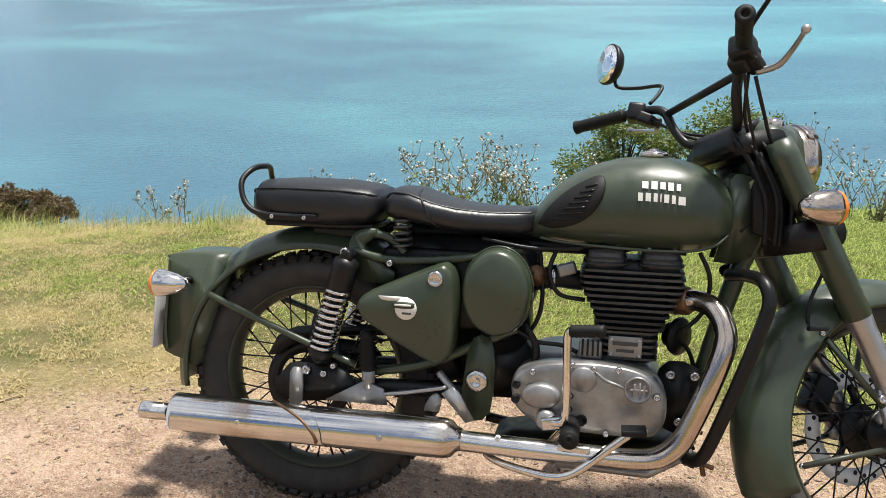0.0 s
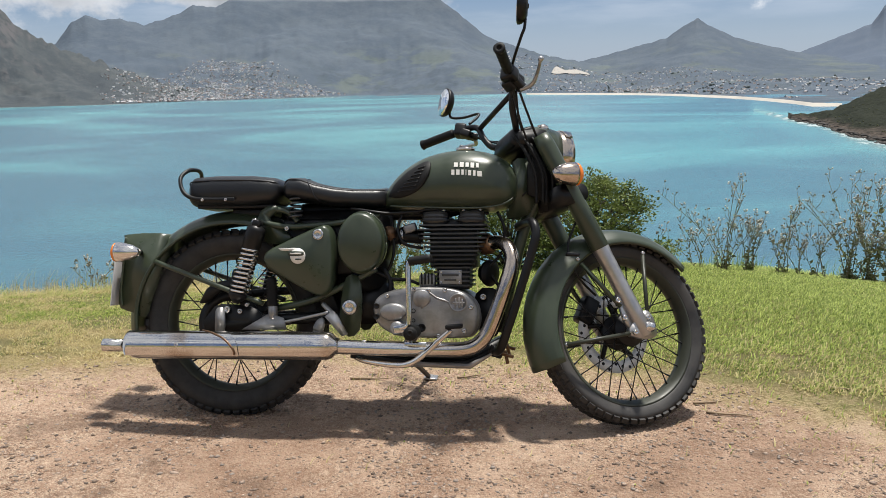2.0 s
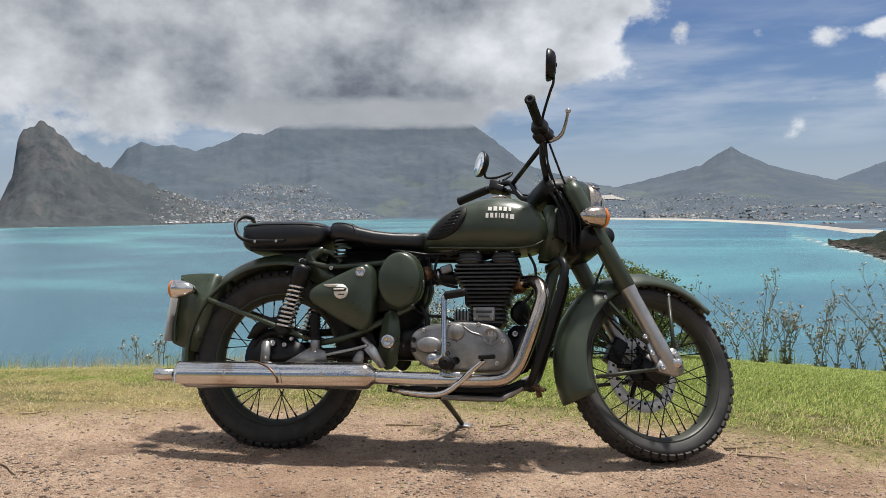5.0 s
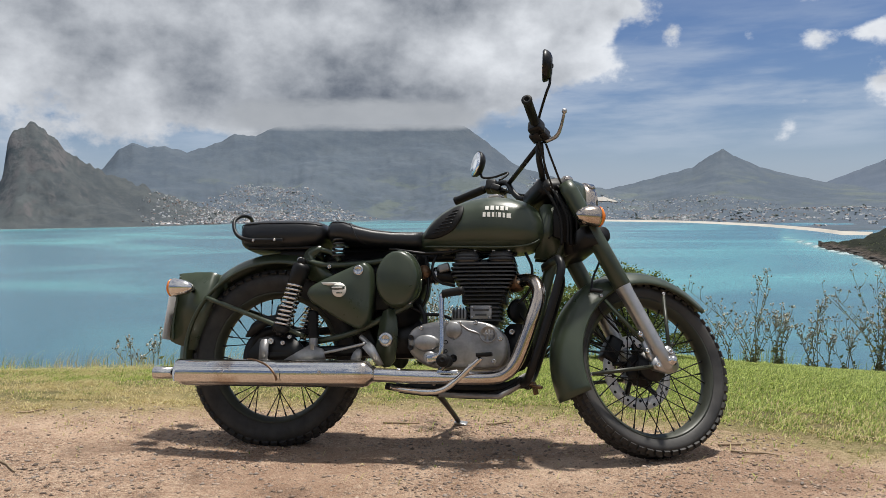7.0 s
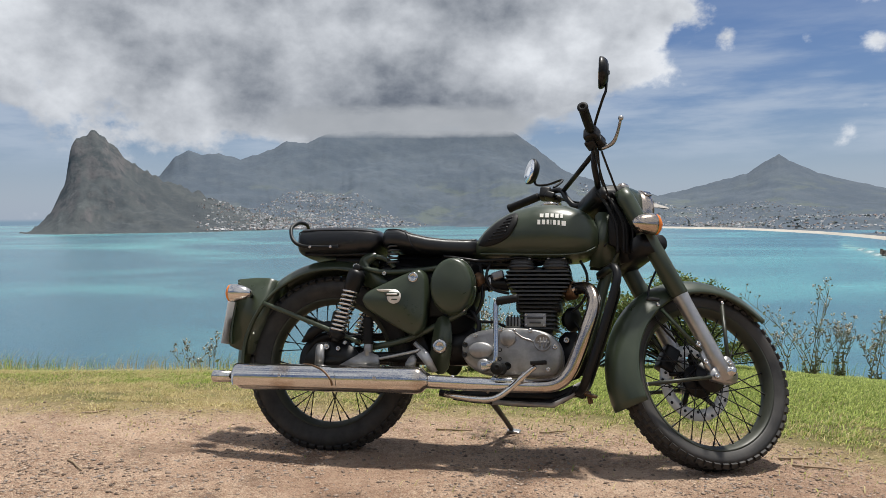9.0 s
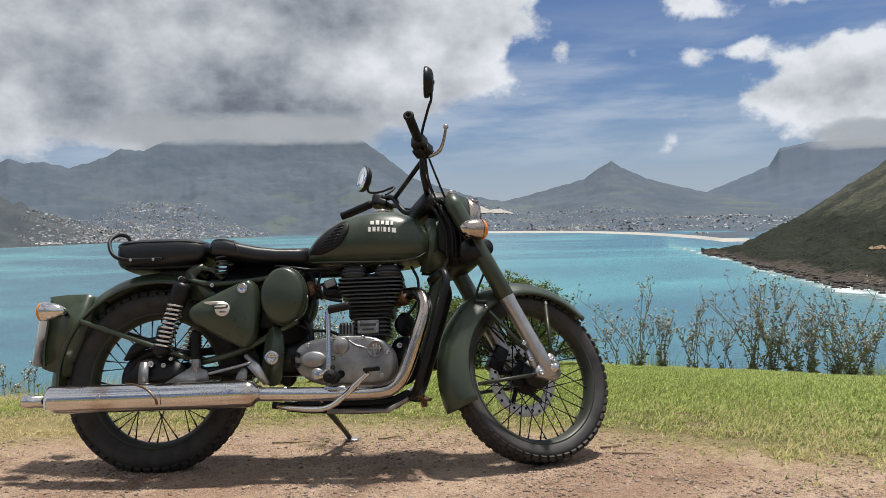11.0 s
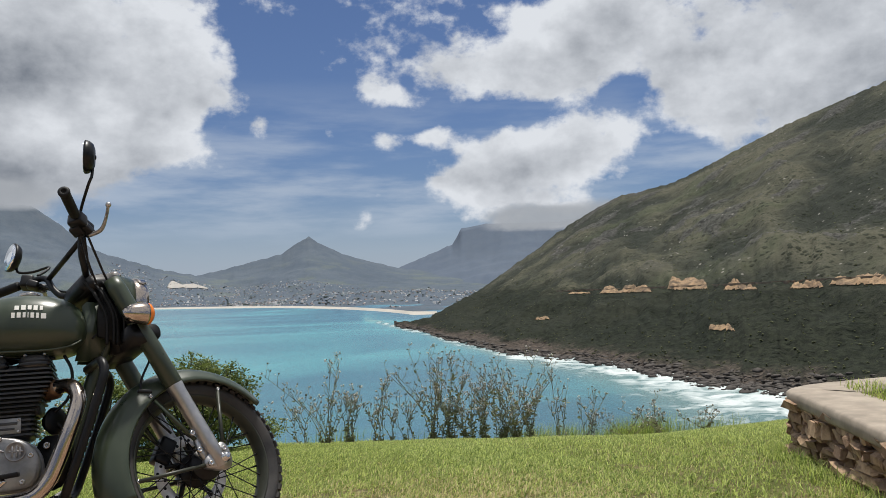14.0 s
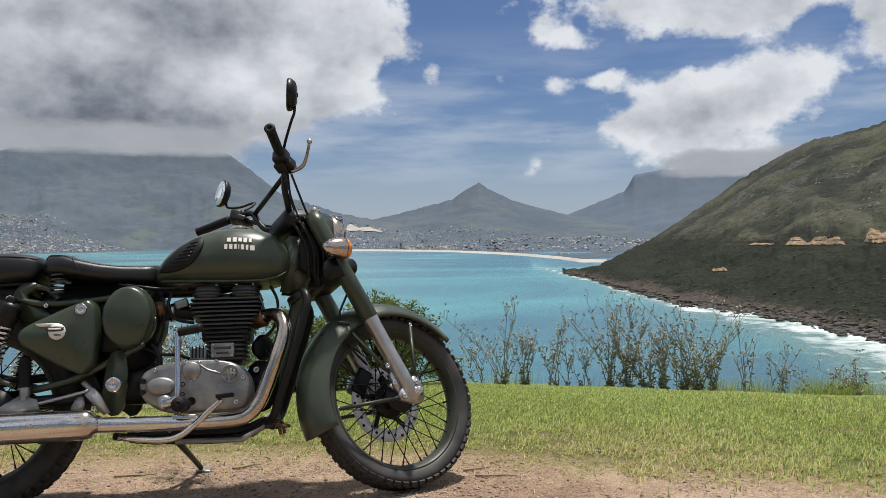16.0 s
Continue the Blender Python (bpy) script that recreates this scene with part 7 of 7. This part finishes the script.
def slab(line, width, z0, z1, bulge=0.006):
    """A coping of the given width along a line."""
    bm2 = bmesh.new()
    rs = []
    for i, p in enumerate(line):
        d = (line[min(i + 1, len(line) - 1)] - line[max(i - 1, 0)]).normalized()
        nrm = Vector((-d.y, d.x, 0))
        j = 0.004 * noise.noise(Vector((p.x * 9, p.y * 9, 1)))
        sect = [(0, z0), (-0.008, z0 + 0.012), (-0.008, z1 - 0.012 + j), (0.006, z1 + j), (width * 0.5, z1 + 0.006 + j), (width - 0.006, z1 + j), (width, z1 - 0.012), (width, z0)]
        rs.append([bm2.verts.new(wall_local(p + nrm * w, z)) for w, z in sect])
    ring_faces(bm2, rs)
    return finish(bm2)


arc = [corner + u_a * 2.4, corner + u_a * 1.6, corner + u_a * 0.8, corner + u_a * 0.22, corner + Vector((0.02, 0.05, 0)), corner + Vector((0.28, 0.16, 0)), corner + Vector((0.75, 0.20, 0)), corner + Vector((1.4, 0.22, 0)), corner + Vector((2.4, 0.24, 0))]
line = curve(arc, 6)[::-1]
part("coping", slab(line, 0.34, TOP - 0.075, TOP), CONC, wall, "thick pale concrete coping")
bm = bmesh.new()
rs = []
for i, p in enumerate(line):
    d = (line[min(i + 1, len(line) - 1)] - line[max(i - 1, 0)]).normalized()
    nrm = Vector((-d.y, d.x, 0))
    rs.append([bm.verts.new(wall_local(p + nrm * w, z)) for w, z in ((0.055, -0.6), (0.045, TOP - 0.076), (0.30, TOP - 0.076), (0.30, -0.6))])
ring_faces(bm, rs)
part("wall_core", finish(bm), MORTAR, wall, "dark mortar core")
length = [0.0]
for a, b in zip(line, line[1:]):
    length.append(length[-1] + (b - a).length)


def along(s):
    i = max(0, min(len(line) - 2, int(np.searchsorted(length, s)) - 1))
    t = (s - length[i]) / max(1e-6, length[i + 1] - length[i])
    return line[i].lerp(line[i + 1], t), (line[i + 1] - line[i]).normalized()


def stone_mesh(seed, w, h, d):
    r = random.Random(seed)
    bm2 = bmesh.new()
    bmesh.ops.create_cube(bm2, size=1, matrix=Matrix.Diagonal((w, d, h, 1)))
    bmesh.ops.bevel(bm2, geom=bm2.edges[:], offset=min(w, h) * 0.16, segments=1, affect="EDGES")
    for v in bm2.verts:
        v.co += Vector((r.uniform(-1, 1) * w, r.uniform(-1, 1) * d, r.uniform(-1, 1) * h)) * 0.15
    me = bpy.data.meshes.new("stone")
    bm2.to_mesh(me)
    bm2.free()
    me.materials.append(RUBBLE)
    return me


shapes = [stone_mesh(i, 0.08 + 0.02 * (i % 5), 0.045 + 0.012 * (i % 3), 0.12) for i in range(12)]
z = -0.10
row = 0
while z < TOP - 0.09:
    hgt = rng.uniform(0.032, 0.070)
    s = 0.1 + rng.uniform(0, 0.08)
    while s < length[-1] - 0.1:
        p, d = along(s)
        wdt = rng.uniform(0.06, 0.19)
        if length[-1] * 0.30 < s:
            me = shapes[rng.randrange(12)]
            ob = new("stone", me)
            ob.parent = wall
            nrm = Vector((-d.y, d.x, 0))
            q = p + nrm * (0.058 + rng.uniform(-0.022, 0.022))
            sz = Vector(me.vertices[0].co).length
            ob.matrix_basis = Matrix.Translation(wall_local(q, z + hgt / 2 + rng.uniform(-0.012, 0.012))) @ Matrix.Rotation(math.atan2(d.y, d.x) + rng.uniform(-0.10, 0.10), 4, "Z") @ Matrix.Rotation(rng.uniform(-0.16, 0.16), 4, "Y") @ Matrix.Diagonal((wdt / 0.115, 1.0, rng.uniform(0.8, 1.12) * hgt / 0.055, 1))
        s += wdt * 0.98
    z += hgt * 0.98
    row += 1
# earth and grass held by the wall
bm = bmesh.new()
NB = 22
net = []
for i in range(NB):
    row_ = []
    for j in range(NB):
        u, v = min(max(i - 1, 0), NB - 3) / (NB - 3), min(max(j - 1, 0), NB - 3) / (NB - 3)
        p = corner + u_a * (0.03 + 2.3 * v) + Vector((1, 0.08, 0)) * (0.14 + 2.5 * u)
        z_ = TOP - 0.03 + 0.04 * noise.noise(Vector((p.x * 2.2, p.y * 2.2, 1.0)))
        if i in (0, NB - 1) or j in (0, NB - 1):
            z_ = -0.5
        row_.append(bm.verts.new((p.x, p.y, z_)))
    net.append(row_)
for i in range(NB - 1):
    for j in range(NB - 1):
        bm.faces.new((net[i][j], net[i + 1][j], net[i + 1][j + 1], net[i][j + 1]))
planted = mesh_ob("bank", bm, GROUND, smooth=True)
at = planted.data.attributes.new("grass", "FLOAT", "POINT")
at.data.foreach_set("value", [1.0] * len(planted.data.vertices))
tagged(planted, "earth bank with grass behind the stone wall", "ground", kind="structure")
tb_ = np.array([(corner.x + n_a.x * a + u_a.x * b, corner.y + n_a.y * a + u_a.y * b, TOP - 0.01) for a, b in [(rng.uniform(0.30, 1.3), rng.uniform(-0.15, 1.7)) for _ in range(6000)]])
rr_ = np.random.RandomState(41)
co, f = blades(tb_, rr_.uniform(0.03, 0.085, len(tb_)), rr_.uniform(0.0012, 0.0026, len(tb_)), 0.8, 41)
tagged(new("grass", raw_mesh("grass", co, f, 3, GRASS)), "rough grass behind the stone wall", "grass", kind="stuff")
wb = []
while len(wb) < 1900:
    s = rng.uniform(length[-1] * 0.3, length[-1])
    p, d = along(s)
    q = p - Vector((-d.y, d.x, 0)) * rng.uniform(-0.02, 0.17)
    wb.append((q.x, q.y, ground_z(q.x, q.y)))
wb = np.array(wb)
co, f = blades(wb, rr_.uniform(0.03, 0.10, len(wb)), rr_.uniform(0.0010, 0.0020, len(wb)), 1.2, 42)
tagged(new("tall_grass", raw_mesh("tall_grass", co, f, 3, GRASS)), "long grass at the foot of the stone wall", "grass", kind="stuff")

# ---------------------------------------------------------------- town, beach, shore rocks
from mathutils.bvhtree import BVHTree


def hill_tree(ob):
    me = ob.data
    return BVHTree.FromPolygons([v.co[:] for v in me.vertices], [p.vertices[:] for p in me.polygons])


def drop(tree, x, y):
    hit = tree.ray_cast(Vector((x, y, 2000)), Vector((0, 0, -1)))
    return hit[0].z if hit[0] is not None else None


def make_house(nd, b):
    r = nd.add("ShaderNodeNewGeometry").outputs["Random Per Island"]
    c = nd.mix(nd.ramp(r, 0.35, 0.9), (0.60, 0.61, 0.62), (0.85, 0.85, 0.84))
    c = nd.mix(nd.ramp(nd.math("FRACT", nd.math("MULTIPLY", r, 17.0)), 0.80, 0.82), c, (0.23, 0.185, 0.16))
    nd.link(c, b.inputs["Base Color"])
    b.inputs["Roughness"].default_value = 0.8


def make_roof(nd, b):
    r = nd.add("ShaderNodeNewGeometry").outputs["Random Per Island"]
    c = nd.mix(nd.math("POWER", r, 1.6), (0.17, 0.18, 0.19), (0.52, 0.52, 0.52))
    c = nd.mix(nd.ramp(nd.math("FRACT", nd.math("MULTIPLY", r, 13.0)), 0.72, 0.75), c, (0.20, 0.155, 0.135))
    nd.link(c, b.inputs["Base Color"])
    b.inputs["Roughness"].default_value = 0.7


HOUSE, ROOF = material("house_walls", make_house), material("house_roofs", make_roof)
# leaf colours paled to grey-green to carry distance haze
TREE = leafy("haze_tinted_trees", (0.130, 0.155, 0.148), (0.185, 0.205, 0.185), 0.8)

SCRUB = leafy("mountain_scrub", (0.09, 0.10, 0.05), (0.17, 0.18, 0.09), 0.8)


def settlement(trees_, n, spots, seed, name, label, size=(4.5, 9)):
    """Gabled houses set on a hillside; spots gives bearing and distance for each."""
    r = random.Random(seed)
    wv, wf, rv, rf_ = [], [], [], []
    made = 0
    tries = 0
    while made < n and tries < n * 12:
        tries += 1
        a, d = spots(r)
        x, y, _ = polar(a, d, 0)
        zs = [q for q in (drop(t, x, y) for t in trees_) if q is not None]
        if not zs or max(zs) < SEA + 2.5:
            continue
        z = max(zs) - 0.5
        w, l, h = r.uniform(*size), r.uniform(*size) * 0.8, r.uniform(1.0, 2.2)
        t = r.uniform(0, math.pi)
        c, s = math.cos(t), math.sin(t)
        at_ = lambda u, v, q: (x + u * c - v * s, y + u * s + v * c, z + q)
        o = len(wv)
        wv += [at_(u * w / 2, v * l / 2, q) for q in (-4, h) for u, v in ((-1, -1), (1, -1), (1, 1), (-1, 1))]
        wf += [o, o + 1, o + 5, o + 4, o + 1, o + 2, o + 6, o + 5, o + 2, o + 3, o + 7, o + 6, o + 3, o, o + 4, o + 7]
        o = len(rv)
        e = 0.5
        rh = r.choice((1.4, 2.2, 2.8))
        rv += [at_(-w / 2 - e, -l / 2 - e, h), at_(w / 2 + e, -l / 2 - e, h), at_(w / 2 + e, l / 2 + e, h), at_(-w / 2 - e, l / 2 + e, h), at_(-w / 2 - e, 0, h + rh), at_(w / 2 + e, 0, h + rh)]
        rf_ += [o, o + 1, o + 5, o + 4, o + 3, o + 4, o + 5, o + 2, o, o + 4, o + 3, o + 3, o + 1, o + 2, o + 5, o + 5]
        made += 1
    body = new(name, raw_mesh(name, wv, wf, 4, HOUSE))
    tagged(body, label, "houses", kind="stuff")
    me = bpy.data.meshes.new("roofs")
    me.from_pydata(rv, [], [tuple(dict.fromkeys(rf_[i:i + 4])) for i in range(0, len(rf_), 4)])
    me.materials.append(ROOF)
    rf2 = new("roofs", me)
    rf2.parent = body
    return body


def grove(trees_, n, spots, seed, label, size=(2.5, 6.5), mat=None):
    r = np.random.RandomState(seed)
    q = random.Random(seed)
    vs, k = [], 0
    tries = 0
    while k < n and tries < n * 10:
        tries += 1
        a, d = spots(q)
        x, y, _ = polar(a, d, 0)
        zs = [w for w in (drop(t, x, y) for t in trees_) if w is not None]
        if not zs or max(zs) < SEA + 2:
            continue
        s = q.uniform(*size)
        for _ in range(3):
            c = np.array([x, y, max(zs) + s * 0.3]) + r.normal(size=3) * s * 0.45
            vs.append(ico_v * r.uniform(0.75, 1.2, (len(ico_v), 1)) * s * 0.62 * np.array([1.1, 1.1, 0.7]) + c)
            k += 1
    v = np.array(vs)
    f = (ico_f[None] + (np.arange(len(v)) * len(ico_v))[:, None, None]).ravel()
    return tagged(new("trees", raw_mesh("trees", v.reshape(-1, 3), f, 3, mat or TREE)), label, "trees", kind="stuff")


t_west, t_table, t_cone, t_east = [hill_tree(bpy.data.objects["mountain_" + q]) for q in ("west", "table", "cone", "east")]


def west_spot(r):
    a = r.triangular(-32.5, -15.5, -25)
    span = 1.0 - abs(a + 25) / 10.5
    return a, lerp(a, FAR_SHORE) + 30 + r.random() ** 1.3 * (120 + 720 * max(0.1, span))


def quay_spot(r):
    a = r.uniform(-31, -7)
    return a, lerp(a, FAR_SHORE) + r.uniform(5, 70)


def north_spot(r):
    a = r.uniform(-5, 21.5)
    return a, max(1250, lerp(a, FAR_SHORE)) + 70 + r.random() ** 1.7 * 1250


settlement((t_west, t_table), 2100, west_spot, 51, "houses", "pale houses crowded on the far hillside above the harbour", (3.2, 7.0))
settlement((t_west, t_table), 110, quay_spot, 52, "houses", "long pale harbour buildings along the water", (7, 20))
settlement((t_table, t_cone), 1500, north_spot, 53, "houses", "scattered pale houses among trees behind the beach", (3.2, 7.0))
grove((t_table, t_cone), 360, north_spot, 54, "dark trees among the houses behind the beach")
grove((t_west, t_table), 120, west_spot, 55, "dark trees among the houses above the harbour")

SAND = plain("beach_sand", (0.43, 0.40, 0.35), 0.9, 0.0, 0.15, 0.02, dark=(0.34, 0.315, 0.275))
vs = []
angs = [-3 + 0.25 * i for i in range(84)]
for a in angs:
    r0 = lerp(a, FAR_SHORE)
    wd = 30 * min(1.0, (a + 3) / 3, (18.0 - a) / 2) + 6
    for t_ in (-0.25, 0.0, 0.35, 0.7, 1.0):
        vs.append(polar(a, r0 + wd * t_, SEA + (-0.6, 0.25, 2.0, 3.6, 4.2)[(-0.25, 0.0, 0.35, 0.7, 1.0).index(t_)]))
tagged(grid_ob("beach", vs, len(angs), 5, SAND), "long pale sand beach at the head of the bay", "beach", kind="structure")


def make_dune(nd, b):
    nd.link(nd.mix(nd.noise(world_pos(nd), 0.03, 4.0), (0.27, 0.25, 0.22), (0.37, 0.35, 0.32)), b.inputs["Base Color"])
    b.inputs["Roughness"].default_value = 0.9


DUNE = material("pale_dune_sand", make_dune)


def patch(az0, az1, tree, reach, mat, name, label, up=2.0, seed=0):
    """An uneven bare patch that follows the hillside."""
    nu, nv = 64, 18
    bm2 = bmesh.new()
    vs2 = {}
    for i in range(nu):
        a = az0 + (az1 - az0) * i / (nu - 1)
        r0, r1 = reach(a)
        for j in range(nv):
            u, v = i / (nu - 1), j / (nv - 1)
            x, y, _ = polar(a, r0 + (r1 - r0) * v, 0)
            z2 = drop(tree, x, y)
            if z2 is None:
                continue
            tall = (1 - (2 * u - 1) ** 6) * (0.74 + 0.38 * noise.noise(Vector((u * 4, seed, 0)))) + 0.16 * noise.noise(Vector((u * 9, v * 3, seed + 5)))
            edge = tall - v
            if edge > -0.5:
                vs2[i, j] = bm2.verts.new((x, y, z2 + up * max(-2.5, min(1.0, edge * 6))))
    for i in range(nu - 1):
        for j in range(nv - 1):
            q = [vs2.get(w) for w in ((i, j), (i + 1, j), (i + 1, j + 1), (i, j + 1))]
            if all(q):
                bm2.faces.new(q)
    ob = mesh_ob(name, bm2, mat, smooth=True)
    return tagged(ob, label, "bare ground", kind="structure")


patch(-1.3, 1.5, t_table, lambda a: (3250, 3600), DUNE, "dune", "pale sand dune on the far hillside", 3, 1)

# boulders along the near shore
r_ = np.random.RandomState(61)
q_ = random.Random(61)
vs = []
for i in range(2600):
    a = q_.uniform(14.8, 47)
    d = lerp(a, NEAR_SHORE) + q_.triangular(-22, 30, 0)
    s = 0.35 + 1.7 * q_.random() ** 3
    x, y, _ = polar(a, d, 0)
    z2 = drop(t_east, x, y)
    vs.append(ico_v * r_.uniform(0.35, 1.45, (len(ico_v), 1)) * s * np.array([1.6, 1.2, 0.6]) + np.array([x, y, max(SEA, z2 if z2 is not None else SEA) + s * 0.1]))
v = np.array(vs)
f = (ico_f[None] + (np.arange(len(v)) * len(ico_v))[:, None, None]).ravel()


def make_boulder(nd, b):
    r = nd.add("ShaderNodeNewGeometry").outputs["Random Per Island"]
    n = nd.noise(world_pos(nd), 0.6, 5.0, 0.65)
    nd.link(nd.mix(nd.math("ADD", nd.math("MULTIPLY", r, 0.5), nd.math("MULTIPLY", n, 0.5)), (0.018, 0.016, 0.014), (0.085, 0.071, 0.060)), b.inputs["Base Color"])
    b.inputs["Roughness"].default_value = 0.85


tagged(new("boulders", raw_mesh("boulders", v.reshape(-1, 3), f, 3, material("shore_boulders", make_boulder))), "brown boulders along the surf line", "rocks", kind="stuff")


# scrub and cuttings on the near mountainside
def slope_spot(r):
    a = r.uniform(15, 50)
    return a, lerp(a, NEAR_SHORE) + 25 + r.random() ** 1.4 * 420


grove((t_east,), 2400, slope_spot, 62, "dark scrub bushes on the lower mountainside", (0.4, 1.0), SCRUB)


def make_ochre(nd, b):
    p = world_pos(nd)
    n = nd.noise(nd.scaled(p, 1, 1, 0.35), 0.16, 6.0, 0.7)
    nd.link(nd.mix(nd.ramp(n, 0.32, 0.68), (0.085, 0.060, 0.040), (0.38, 0.255, 0.14)), b.inputs["Base Color"])
    b.inputs["Roughness"].default_value = 0.95
    nd.link(nd.bump(n, 0.8, 3.0), b.inputs["Normal"])


OCHRE = material("ochre_rock_cutting", make_ochre)


def contour_r(a, z):
    """How far off the hillside reaches this height."""
    d = lerp(a, NEAR_SHORE) + 10
    while d < 1200:
        x, y, _ = polar(a, d, 0)
        h = drop(t_east, x, y)
        if h is not None and h > z:
            return d
        d += 6
    return d


def sight_r(a, e):
    """How far off the hillside rises to this angle above the eye."""
    d = lerp(a, NEAR_SHORE) + 10
    while d < 1200:
        x, y, _ = polar(a, d, 0)
        h = drop(t_east, x, y)
        if h is not None and h - EYE_Z > d * math.tan(radians(e)):
            return d
        d += 3
    return d


for i, (a0, a1, el0, el1) in enumerate(((29.6, 33.3, -0.95, -0.35), (34.3, 37.0, -0.85, 0.15), (38.0, 40.2, -0.95, -0.40), (42.2, 44.3, -0.95, -0.40), (44.6, 48.2, -0.80, 0.05), (36.9, 38.7, -3.75, -3.35), (24.9, 26.0, -2.75, -2.5), (27.3, 29.0, -0.95, -0.8))):
    patch(a0, a1, t_east, lambda a: (sight_r(a, el0), sight_r(a, el1) + 3), OCHRE, "road_cutting", "bare ochre rock cutting above the coast road", 0.6, i)

# the coast road with its low parapet
ROADW = plain("pale_road_edge", (0.27, 0.21, 0.15), 0.9, 0.0, 0.4, 0.2)
angs = [26.5 + 0.2 * i for i in range(112)]
vs = []
for a in angs:
    z0 = -8.5 + 0.33 * (a - 26.5)
    rr = contour_r(a, z0)
    for dr, dz in ((-2.5, -0.5), (-2.4, 1.3), (-1.8, 1.3), (-1.7, 0.6), (4.0, 0.8)):
        vs.append(polar(a, rr + dr, z0 + dz))
tagged(grid_ob("road", vs, len(angs), 5, ROADW, smooth=False), "coast road cut into the mountainside with a pale parapet", "road", kind="structure")
